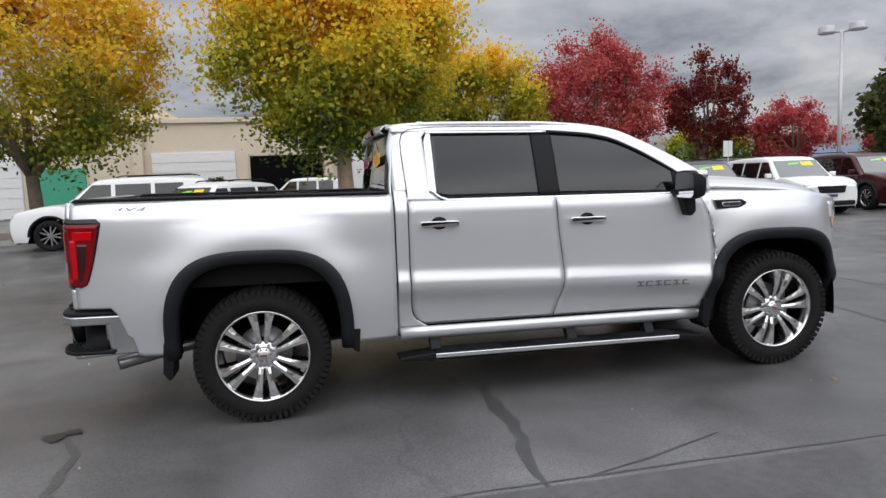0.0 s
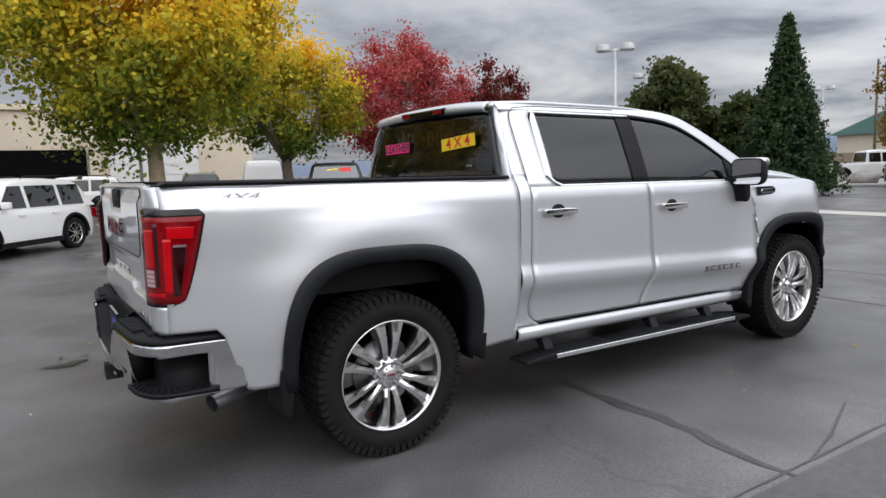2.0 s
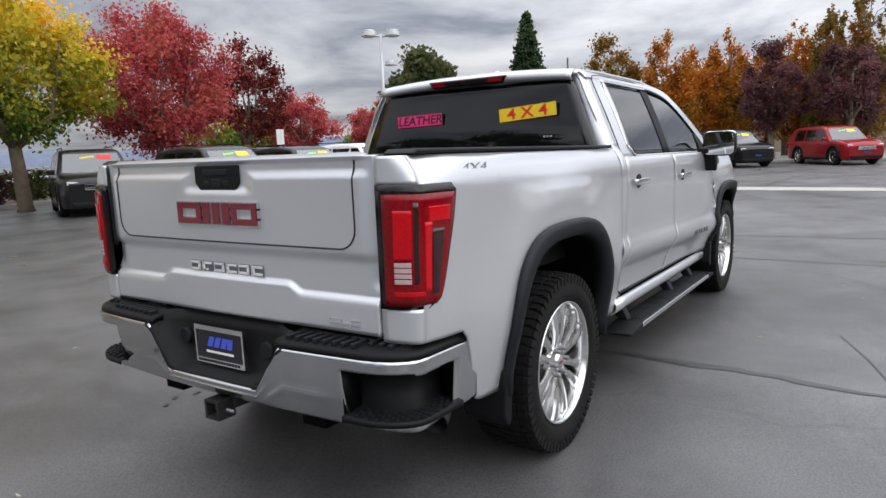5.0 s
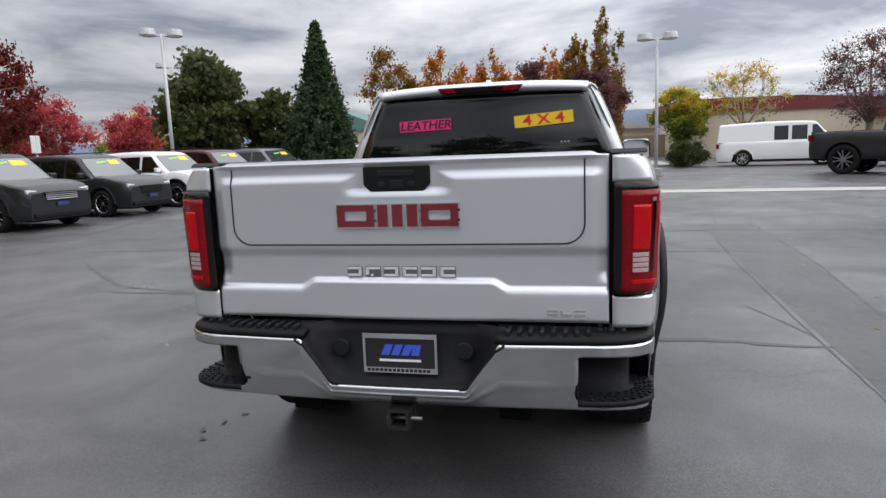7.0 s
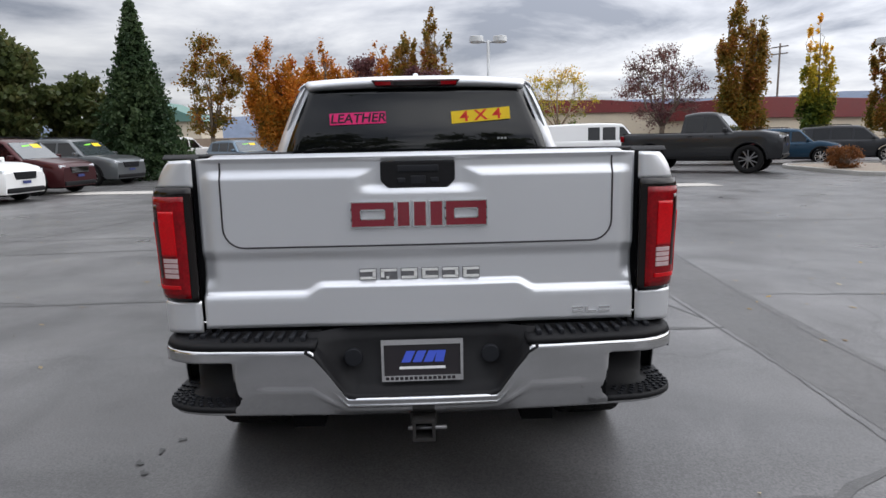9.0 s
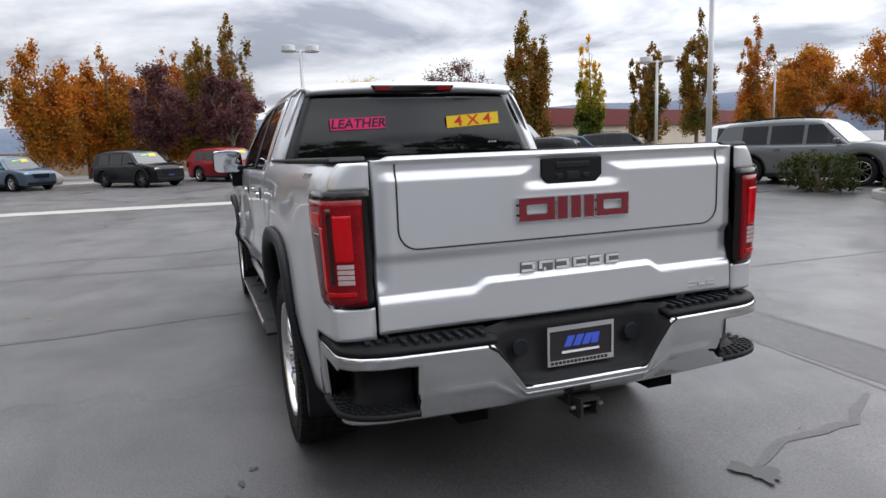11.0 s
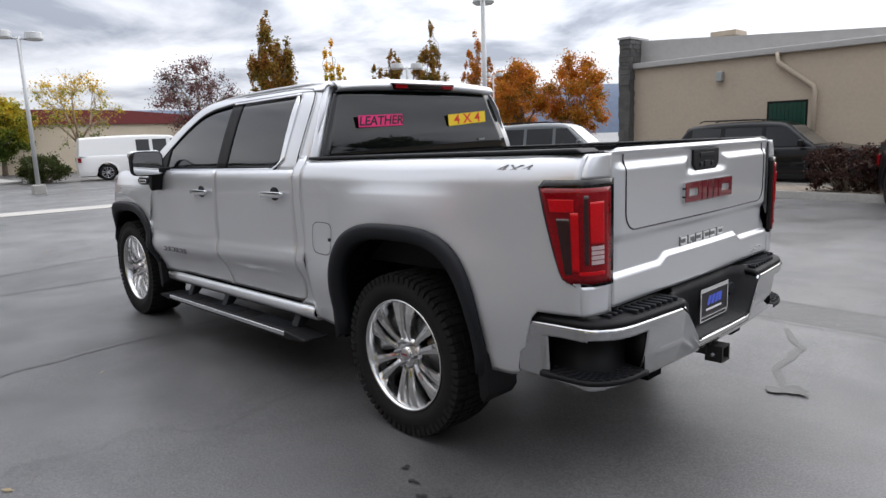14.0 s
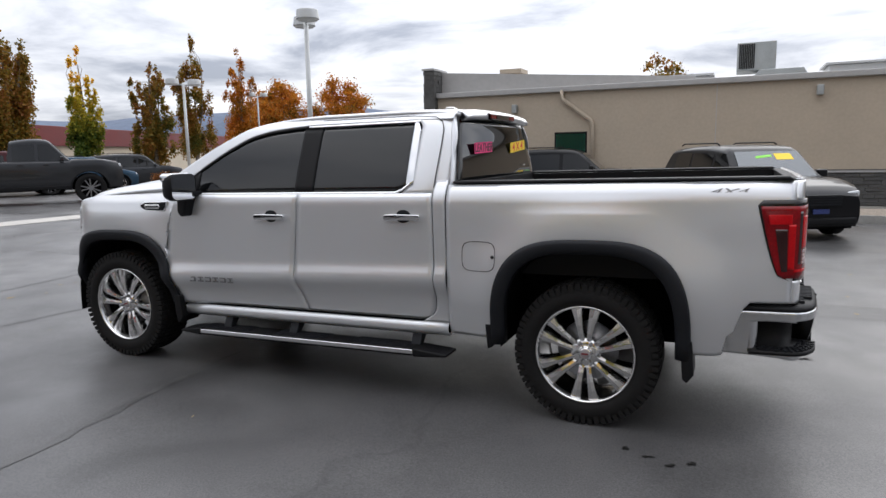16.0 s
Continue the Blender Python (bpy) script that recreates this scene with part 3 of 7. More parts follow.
rail = 1.42
for nm, sg in SIDES:
    # bed side with its wheel arch
    low = lambda x: max(arch_z(x, 0.0), 0.47 if x > -0.55 else mix(0.47, 0.785, smoothstep(-0.72, -0.86, x)))
    bed_xs = dense(-1.055, 0.868, 60, 0.0)
    bed_side = tp("bed_side", column_panel(bed_xs, low, lambda x: rail, sg), PAINT, solid=0.012)
    # flat black cap along the rail
    bm = bmesh.new()
    prism(bm, [(-1.05, rail + 0.004), (0.84, rail + 0.004), (0.84, rail + 0.022), (-1.02, rail + 0.022)], "y", sg * 0.80, sg * 0.935)
    tp("bed_rail_cap", bm, BLACKPL, smooth=False, bevel=0.008)
    # flare round the rear wheel, then the front one
    for xc, tone in ((0.0, "rear"), (3.70, "front")):
        n = 64
        P = []
        for i in range(n + 1):
            t = math.pi * i / n
            ring = []
            for k, (g, dy) in enumerate(((0.0, 0.006), (0.004, 0.026), (0.022, 0.034), (0.05, 0.034), (0.078, 0.022), (0.085, 0.0), (0.085, -0.05))):
                w, top = 0.580 - g, arch_top + 0.02 - g
                c, s_ = math.cos(t), math.sin(t)
                x = xc - w * math.copysign(abs(c) ** 0.62, c)
                z = 0.44 + (top - 0.44) * s_ ** 0.62
                ring.append((x, sg * (side(x if abs(x - xc) < 0.6 else xc, max(z, 0.5)) + dy), z))
            P.append(ring)
        bm = grid(bmesh.new(), P if sg > 0 else P[::-1])
        fl = tp("wheel_arch_flare", bm, FLARE, label="black plastic wheel arch flare", solid=0.006)
        # wheel well: dark inner arch
        P = []
        for i in range(25):
            t = math.pi * i / 24
            c, s_ = math.cos(t), math.sin(t)
            x = xc - 0.52 * math.copysign(abs(c) ** 0.7, c)
            z = 0.42 + 0.6 * s_ ** 0.7
            P.append([(x, sg * y, z) for y in (0.98, 0.85, 0.72, 0.6)])
        bm = grid(bmesh.new(), P)
        prism(bm, [(xc - 0.52, 0.5), (xc + 0.52, 0.5), (xc + 0.5, 0.9), (xc + 0.3, 1.02), (xc - 0.3, 1.02), (xc - 0.5, 0.9)], "y", sg * 0.56, sg * 0.60)
        tp("wheel_well", bm, DARK)
    # mud flaps behind the wheels
    for x, h in ((-0.555, 0.34), (3.13, 0.36)):
        bm = bmesh.new()
        prism(bm, [(x - 0.03, 0.56), (x + 0.035, 0.56), (x + 0.015, h), (x - 0.01, h - 0.02), (x - 0.045, h + 0.03)], "y", sg * 0.80, sg * 1.0)
        tp("mud_flap", bm, BLACKPL, smooth=False, bevel=0.008, raked=False)
    bm = bmesh.new()
    prism(bm, [(0.56, 0.56), (0.62, 0.56), (0.605, 0.40), (0.565, 0.42)], "y", sg * 0.82, sg * 0.985)
    tp("mud_flap", bm, BLACKPL, smooth=False, bevel=0.008)

    # cab: door skins between curved cut lines
    belt = 1.372
    rear_cut = spl([0.50, 0.535, 0.56, 0.62, 0.72, 0.9, 1.2, 1.42], [1.12, 1.075, 1.02, 0.978, 0.967, 0.962, 0.962, 0.968])
    b_cut = spl([0.50, 0.60, 0.72, 0.85, 1.0, 1.2, 1.42], [1.965, 1.99, 2.022, 2.035, 2.02, 1.995, 1.985])
    f_cut = spl([0.50, 0.56, 0.66, 0.8, 0.95, 1.1, 1.25, 1.42], [3.075, 3.115, 3.15, 3.175, 3.178, 3.165, 3.13, 3.05])

    def door(name, xl, xr, z0=0.54, z1=1.372, cols=26, rows=30):
        P = []
        for i in range(cols + 1):
            row = []
            for j in range(rows + 1):
                z = mix(z0, z1, j / rows)
                x = mix(xl(z), xr(z), i / cols)
                row.append((x, sg * side(x, z), z))
            P.append(row)
        return tp(name, grid(bmesh.new(), P if sg < 0 else P[::-1]), PAINT, solid=0.012)

    g = 0.0035
    d_rear = door("rear_door", lambda z: rear_cut(z) + g, lambda z: b_cut(z) - g)
    d_front = door("front_door", lambda z: b_cut(z) + g, lambda z: f_cut(z) - g)
    door("cab_corner_panel", lambda z: 0.878, lambda z: rear_cut(z) - g, z0=0.48, z1=1.45, cols=6)
    # sill
    P = [[(x, sg * (0.948 + dy), z) for z, dy in ((0.532, -0.03), (0.528, -0.012), (0.50, 0.0), (0.47, -0.004), (0.445, -0.03), (0.44, -0.09))] for x in lin(0.885, 3.10, 12)]
    tp("sill", grid(bmesh.new(), P[::-1] if sg < 0 else P), PAINT, label="silver sill with a bright lower trim", solid=0.01)
    # front wing: up to the bonnet edge
    hood_edge = spl([3.0, 3.2, 3.7, 4.1, 4.35, 4.6], [1.43, 1.425, 1.395, 1.345, 1.30, 1.24])
    wing_low = lambda x: max(arch_z(x, 3.70), 0.47 if x < 4.0 else mix(0.47, 0.66, smoothstep(4.15, 4.25, x)))
    P = []
    for x in dense(3.085, 4.47, 46, 3.70):
        a, b = wing_low(x), hood_edge(x)
        row = []
        for j in range(27):
            z = mix(a, b, j / 26)
            xx = max(x, f_cut(z) + g) if x < 3.2 else x
            y = side(xx, z)
            if z > 1.20:
                y -= 0.05 * ((z - 1.20) / 0.22) ** 2
            row.append((xx, sg * y, z))
        P.append(row)
    tp("front_wing", grid(bmesh.new(), P if sg < 0 else P[::-1]), PAINT, solid=0.012)

    # greenhouse: y of the upper cab by height
    up = spl([1.36, 1.40, 1.6, 1.80, 1.85, 1.885], [0.948, 0.936, 0.862, 0.775, 0.745, 0.70])
    # outline of the side windows, by x: lower and upper edges of the whole opening
    top_edge = spl([0.95, 1.2, 1.9, 2.25, 2.45, 2.65, 2.85, 3.02, 3.16], [1.835, 1.838, 1.84, 1.82, 1.785, 1.70, 1.585, 1.475, 1.385])
    roof_edge = spl([0.87, 1.0, 1.3, 1.9, 2.3, 2.5, 2.7, 2.9, 3.1, 3.22], [1.868, 1.888, 1.90, 1.90, 1.880, 1.845, 1.763, 1.66, 1.545, 1.47])

    def upper(name, xs, za, zb, material, dy=0.0, rows=8, label="", solid=0.01, par=truck):
        P = []
        for x in xs:
            a, b = za(x), zb(x)
            P.append([(x, sg * (up(mix(a, b, j / rows)) + dy), mix(a, b, j / rows)) for j in range(rows + 1)])
        return tp(name, grid(bmesh.new(), P if sg < 0 else P[::-1]), material, par, label, solid=solid)

    upper("roof_side_rail", lin(0.90, 3.18, 60), lambda x: max(top_edge(x), 1.372), lambda x: max(roof_edge(x), 1.385), PAINT, 0.004, rows=8)
    # rear pillar
    bm = bmesh.new()
    P = []
    for j in range(17):
        z = mix(1.362, 1.86, j / 16)
        xl = spl([1.36, 1.5, 1.7, 1.86], [0.885, 0.875, 0.862, 0.90])(z)
        xr = 1.135 + 0.06 * max(0, (1.46 - z) / 0.09) ** 1.6 + 0.05 * max(0, (z - 1.79) / 0.05) ** 2 - 0.03 * (z - 1.372) / 0.45
        P.append([(mix(xl, xr, i / 8), sg * (up(z) + 0.004 - 0.035 * (1 - i / 8) ** 3), z) for i in range(9)])
    tp("rear_pillar", grid(bm, P if sg > 0 else P[::-1]), PAINT, solid=0.01)
    # cut line of the rear door round the window frame
    bm = tube(bmesh.new(), [(x, sg * (up(z) + 0.004), z) for x, z in ((0.968, 1.40), (0.966, 1.46), (0.960, 1.56), (0.954, 1.68), (0.955, 1.77), (0.972, 1.82), (1.02, 1.850), (1.2, 1.866), (1.9, 1.868))], 0.0035, 6)
    tp("door_cut_line", bm, INK, d_rear)
    # bright window trim and the panes
    r_lo, r_hi = (lambda x: 1.382 + 0.05 * max(0, (1.24 - x) / 0.10) ** 1.7), (lambda x: min(top_edge(x) - 0.012, 1.823))
    upper("chrome_belt_trim", lin(1.14, 3.06, 40), lambda x: 1.368 + 0.055 * max(0, (1.24 - x) / 0.10) ** 1.7, lambda x: 1.382 + 0.055 * max(0, (1.24 - x) / 0.10) ** 1.7, CHROME, 0.012, rows=2, label="chrome belt moulding")
    upper("chrome_corner_trim", lin(1.115, 1.165, 6), lambda x: 1.40 + 0.5 * max(0, 1.165 - x), lambda x: 1.82 - 6 * max(0, 1.14 - x) ** 1.3, CHROME, 0.009, rows=14, label="chrome window trim")
    upper("chrome_top_trim", lin(1.13, 2.0, 20), lambda x: r_hi(x), lambda x: r_hi(x) + 0.012, CHROME, 0.009, rows=2)
    upper("rear_door_window", lin(1.155, 1.895, 20), r_lo, r_hi, PRIVACY, -0.004, rows=12, label="dark tinted rear door glass", solid=0.005)
    upper("b_pillar_trim", [mix(1.88, 2.03, i / 10) for i in range(11)], r_lo, r_hi, BLACKPL, 0.0, rows=10, label="gloss black door pillar")
    upper("front_door_window", lin(2.0, 3.0, 30), lambda x: 1.384, lambda x: max(min(top_edge(x) - 0.014, 1.823), 1.388), PRIVACY, -0.003, rows=12, label="dark tinted front door glass", solid=0.005)
    upper("window_seal", lin(2.0, 3.08, 36), lambda x: max(min(top_edge(x) - 0.016, 1.826), 1.37), lambda x: max(min(top_edge(x), 1.84), 1.38), BLACKPL, 0.006, rows=2)
    upper("mirror_sail", lin(2.90, 3.05, 8), lambda x: 1.378, lambda x: max(top_edge(x) - 0.01, 1.385), BLACKPL, 0.004, rows=4)

    # door handles
    for x, hz, dpar in ((1.165, 1.222, d_rear), (2.205, 1.216, d_front)):
        yb = side(x, hz)
        bm = bmesh.new()
        prof = [(-0.128, -0.012), (-0.12, -0.019), (0.12, -0.019), (0.128, -0.012), (0.128, 0.010), (0.118, 0.017), (0.04, 0.019), (-0.118, 0.017), (-0.128, 0.010)]
        prism(bm, [(x + a, hz + b) for a, b in prof], "y", sg * (yb + 0.014), sg * (yb + 0.038))
        tp("door_handle", bm, CHROME, dpar, "chrome door handle", smooth=False, bevel=0.008)
        # no hollow is cut: a flat dark disc paints the recess's shade
        bm = bmesh.new()
        n = 20
        V = [(x + 0.055 * math.cos(2 * math.pi * k / n), hz + 0.003 + 0.042 * math.sin(2 * math.pi * k / n)) for k in range(n)]
        prism(bm, V, "y", sg * (yb - 0.004), sg * (yb + 0.0025))
        tp("handle_cup_shade", bm, FLARE, dpar, "flat dark disc painting the shade of the handle recess", smooth=False)

    # mirror
    mir = tp("door_mirror", boxm(2.86, 2.94, *sorted((sg * 0.93, sg * 1.02)), 1.36, 1.40), BLACKPL, label="black door mirror with chrome cap", smooth=False, bevel=0.01)
    bm = bmesh.new()
    prism(bm, [(2.885, 1.36), (2.985, 1.345), (2.99, 1.25), (2.96, 1.215), (2.93, 1.22)], "y", sg * 0.965, sg * 1.07)
    tp("mirror_foot", bm, BLACKPL, mir, smooth=False, bevel=0.012)
    P = []
    for i, (dx, sc) in enumerate(((0.0, 0.94), (0.01, 1.0), (0.06, 0.99), (0.10, 0.86), (0.125, 0.6))):
        ring = []
        for k in range(25):
            a = 2 * math.pi * k / 24
            cy, cz = math.copysign(abs(math.cos(a)) ** 0.45, math.cos(a)), math.copysign(abs(math.sin(a)) ** 0.45, math.sin(a))
            ring.append((2.87 + dx, sg * (1.10 + 0.125 * sc * cy), 1.435 + 0.098 * sc * cz))
        P.append(ring)
    bm = grid(bmesh.new(), P)
    bm.faces.new([v for v in bm.verts if abs(v.co.x - 2.995) < 1e-4][:-1])
    bmesh.ops.recalc_face_normals(bm, faces=bm.faces[:])
    tp("mirror_shell", bm, BLACKPL, mir)
    bm = bmesh.new()
    prism(bm, [(sg * 1.10 + a, 1.435 + b) for a, b in ((-0.112, -0.07), (-0.09, -0.088), (0.09, -0.088), (0.112, -0.07), (0.112, 0.07), (0.09, 0.086), (-0.09, 0.086), (-0.112, 0.07))], "x", 2.8735, 2.879)
    tp("mirror_glass", bm, CHROME, mir, "mirror glass", smooth=False)
    bm = bmesh.new()
    prism(bm, [(sg * 1.10 + a, 1.50 + b) for a, b in ((-0.118, -0.02), (0.118, -0.02), (0.112, 0.028), (0.09, 0.036), (-0.09, 0.036), (-0.112, 0.028))], "x", 2.905, 2.985)
    tp("mirror_cap", bm, CHROME, mir, "chrome mirror cap", smooth=False, bevel=0.012)

    # running board
    board = tp("running_board", boxm(1.10, 2.88, *sorted((sg * 0.86, sg * 1.035)), 0.318, 0.372), BLACKPL, label="black running board with a bright edge strip", smooth=False, bevel=0.02)
    for xa, xb in ((0.86, 1.10), (2.88, 3.07)):
        bm = bmesh.new()
        e = xa if xa < 1 else xb
        o = xb if xa < 1 else xa
        prism(bm, [(o, 0.318), (e, 0.335), (e, 0.352), (o, 0.374)], "y", sg * 0.87, sg * 1.04)
        tp("end_cap", bm, BLACKPL, board, smooth=False, bevel=0.012)
    tp("edge_strip", boxm(1.10, 2.88, *sorted((sg * 1.025, sg * 1.040)), 0.336, 0.366), CHROME, board, "bright metal strip", smooth=False, bevel=0.005)
    for k in range(3):
        x0 = (1.15, 1.80, 2.45)[k]
        bm = bmesh.new()
        for q in range(6):
            box(bm, x0, x0 + 0.42, *sorted((sg * (0.885 + q * 0.022), sg * (0.896 + q * 0.022))), 0.371, 0.377)
        tp("tread_pad", bm, FLARE, board, smooth=False)
    for x in (1.12, 2.10, 2.70):
        bm = bmesh.new()
        prism(bm, [(sg * 0.80, 0.47), (sg * 0.90, 0.47), (sg * 0.95, 0.372), (sg * 0.89, 0.372)], "x", x - 0.035, x + 0.035)
        tp("board_bracket", bm, FLARE, board, smooth=False, bevel=0.006)

    # wing vent badge
    yb = 0.985
    vent = [(3.17, 1.325), (3.40, 1.325), (3.445, 1.30), (3.44, 1.275), (3.40, 1.245), (3.19, 1.245)]
    bm = bmesh.new()
    prism(bm, vent, "y", sg * (yb - 0.03), sg * (yb + 0.006))
    wv = tp("wing_vent", bm, CHROME, label="chrome-framed wing vent", smooth=False, bevel=0.006)
    prism_in = [(mix(3.31, px, 0.87), mix(1.285, pz, 0.72)) for px, pz in vent]
    bm = bmesh.new()
    prism(bm, prism_in, "y", sg * (yb + 0.004), sg * (yb + 0.009))
    tp("vent_grille", bm, BLACKPL, wv, smooth=False)
    bm = bmesh.new()
    prism(bm, [(3.25, 1.302), (3.385, 1.302), (3.40, 1.285), (3.385, 1.268), (3.25, 1.268), (3.235, 1.285)], "y", sg * (yb + 0.008), sg * (yb + 0.013))
    tp("vent_badge", bm, CHROME, wv, "bright badge plate", smooth=False, bevel=0.003)
    bm = bmesh.new()
    for q in range(6):
        box(bm, 3.256 + q * 0.021, 3.270 + q * 0.021, *sorted((sg * (yb + 0.0128), sg * (yb + 0.0142))), 1.278, 1.292)
    tp("badge_mark", bm, INK, wv, smooth=False)

    # door badge: seven slim bright bars where a name stands
    for q in range(6):
        x0 = 2.575 + q * 0.069
        z = 0.742
        y0 = side(x0, z) + 0.001
        bm = bmesh.new()
        box(bm, x0, x0 + 0.052, *sorted((sg * y0, sg * (y0 + 0.006))), z - 0.019, z - 0.010)
        box(bm, x0, x0 + 0.052, *sorted((sg * (y0 + 0.004), sg * (y0 + 0.008))), z + 0.010, z + 0.019)
        box(bm, x0 + (0.0 if q % 2 else 0.02), x0 + (0.011 if q % 2 else 0.033), *sorted((sg * y0, sg * (y0 + 0.006))), z - 0.012, z + 0.012)
        tp("badge_letter_bar", bm, STEEL, d_front, "chrome badge mark", smooth=False)

    # 4x4 lettering near the back of the bed
    m = Matrix.Translation((-0.73, sg * (side(-0.73, 1.375) + 0.0015), 1.378 + 0.73 * 0.0)) @ (pose(0, 0, 0, 90 - 14, 0, 0) if sg < 0 else pose(0, 0, 0, 90 - 14, 0, 180))
    b4 = text_part("drive_badge", "4X4", 0.046, STEEL, bed_side, m, depth=0.002, shear=0.35, wide=2.3)
    b4["label"] = "chrome 4X4 badge"

    # headlamp
    bm = bmesh.new()
    P = []
    for z in lin(1.06, 1.275, 8):
        P.append([(x, sg * (side(x, z) + 0.004 - (0.05 * ((z - 1.20) / 0.22) ** 2 if z > 1.2 else 0)), z) for x in lin(4.20 + 0.35 * (1.275 - z), 4.475, 8)])
    hl = tp("headlamp", grid(bm, P if sg > 0 else P[::-1]), CLEARLENS, label="clear headlamp with amber reflector", solid=0.02)
    bm = bmesh.new()
    P = []
    for z in lin(1.07, 1.16, 4):
        P.append([(x, sg * (side(x, z) + 0.008), z) for x in lin(4.23 + 0.5 * (1.16 - z), 4.36, 4)])
    tp("amber_reflector", grid(bm, P if sg > 0 else P[::-1]), AMBER, hl)
    # front bumper end
    P = []
    for i in range(15):
        t = i / 14
        x = mix(4.12, 4.56, 1 - (1 - t) ** 1.6)
        y = side(min(x, 4.45), 0.6) + 0.015 if x < 4.45 else mix(side(4.45, 0.6) + 0.015, 0.48, ((x - 4.45) / 0.11) ** 0.8)
        P.append([(x, sg * y * (1 - 0.012 * k), z) for k, z in enumerate((0.66, 0.655, 0.60, 0.52, 0.46, 0.44))])
    tp("front_bumper_end", grid(bmesh.new(), P if sg < 0 else P[::-1]), CHROME, label="chrome front bumper corner", solid=0.01)
    P = []
    for i in range(9):
        x = mix(4.10, 4.5, i / 8)
        y = side(min(x, 4.45), 0.55) - 0.01
        P.append([(x, sg * y, mix(0.45, 0.45, i / 8)), (x, sg * (y - 0.02), 0.38 - 0.02 * i / 8)])
    tp("front_valance", grid(bmesh.new(), P if sg < 0 else P[::-1]), BLACKPL, solid=0.01)

    # tail lamp
    P, n = [], 26
    zb, zt = 0.905, 1.325

    def tl_edge(z):
        """Forward edge of the lamp on the bed side."""
        t = (z - zb) / (zt - zb)
        return mix(-1.0, -0.872, t ** 0.7) - 0.04 * max(0, (0.08 - t) / 0.08) ** 2 - 0.03 * max(0, (t - 0.94) / 0.06) ** 2

    def tl_pt(u, z):
        """u 0: forward edge; 1: inner edge on the tail."""
        t = (z - zb) / (zt - zb)
        xf, yo = tl_edge(z), side(tl_edge(z), z) + 0.004
        xb = -1.10 + 0.02 * (t - 0.5)
        yi = 0.815
        if u < 0.45:
            s = u / 0.45
            p = (mix(xf, -1.03, s), yo - 0.012 * s * s)
        else:
            s = (u - 0.45) / 0.55
            ang = s * math.pi / 2
            p = (-1.03 - 0.085 * math.sin(ang) ** 0.8, mix(yo - 0.012, yi, 1 - math.cos(ang)) if s < 1 else yi)
        return (p[0], sg * p[1], z)

    def lamp_patch(name, u0, u1, z0, z1, material, par, off=0.0, label="", solid=0.006):
        P = []
        for j in range(17):
            z = mix(z0, z1, j / 16)
            row = []
            for i in range(17):
                q = Vector(tl_pt(mix(u0, u1, i / 16), z))
                c = Vector((-0.85, sg * 0.80, z))
                row.append(q + (q - c).normalized() * off)
            P.append(row)
        return tp(name, grid(bmesh.new(), P if sg > 0 else P[::-1]), material, par, label, solid=solid)

    lamp = lamp_patch("tail_lamp", 0, 1, zb, zt, SMOKED, truck, 0.0, "red and smoked tail lamp", 0.02)
    lamp_patch("red_cover", 0.035, 0.94, zb + 0.014, zt - 0.032, REDLENS, lamp, 0.004)
    lamp_patch("dark_inset", 0.20, 0.40, zb + 0.05, zt - 0.15, DEEPRED, lamp, 0.006)
    lamp_patch("dark_inset", 0.60, 0.66, zb + 0.09, zt - 0.06, DEEPRED, lamp, 0.006)
    lamp_patch("light_guide", 0.68, 0.85, zb + 0.17, zt - 0.085, BRIGHTRED, lamp, 0.007, "bright red light guide")
    lamp_patch("side_guide", 0.12, 0.46, zt - 0.125, zt - 0.075, BRIGHTRED, lamp, 0.007)
    lamp_patch("side_guide", 0.42, 0.52, zb + 0.06, zt - 0.125, BRIGHTRED, lamp, 0.007)
    lamp_patch("lower_cover", 0.52, 0.86, zb + 0.048, zb + 0.062, BRIGHTRED, lamp, 0.007)
    for q in range(4):
        lamp_patch("reverse_lens", 0.69, 0.85, zb + 0.090 + q * 0.019, zb + 0.105 + q * 0.019, PALELENS, lamp, 0.007, "pale ribbed reversing lens", 0.004)

    # rear corner of the bed inboard of the lamp, and the bits above and below it
    for nm2, za, zc in (("lower_bed_corner", 0.785, zb), ("upper_bed_corner", zt, 1.42)):
        P = []
        for z in lin(za, zc, 8):
            yo = side(-1.055, z)
            P.append([(mix(-1.055, -1.103, math.sin(math.pi / 2 * i / 8) ** 0.9), sg * mix(yo, 0.81, 1 - math.cos(math.pi / 2 * i / 8)), z) for i in range(9)])
        tp(nm2, grid(bmesh.new(), P), PAINT, bed_side, solid=0.008)

# fuel door on the left bed side
bm = bmesh.new()
cx, cz = 0.652, 0.985
rim_pts, rin = [], []
for k in range(40):
    a = 2 * math.pi * k / 40
    sx, sz = math.copysign(abs(math.cos(a)) ** 0.5, math.cos(a)), math.copysign(abs(math.sin(a)) ** 0.5, math.sin(a))
    rim_pts.append((cx + 0.112 * sx, cz + 0.092 * sz))
    rin.append((cx + 0.108 * sx, cz + 0.088 * sz))
for a, b, c, d in zip(rim_pts, rin, rim_pts[1:] + rim_pts[:1], rin[1:] + rin[:1]):
    vs = [bm.verts.new((p[0], side(*p) + 0.0015, p[1])) for p in (a, c, d, b)]
    bm.faces.new(vs)
bmesh.ops.recalc_face_normals(bm, faces=bm.faces[:])
fuel = tp("fuel_door", bm, INK, bpy.data.objects["bed_side.001"], "silver fuel door with a dark cut line", smooth=False)
bm = bmesh.new()
bmesh.ops.create_uvsphere(bm, u_segments=10, v_segments=6, radius=0.011, matrix=Matrix.Translation((0.558, side(0.558, 0.985), 0.985)))
tp("fuel_catch", bm, INK, fuel)

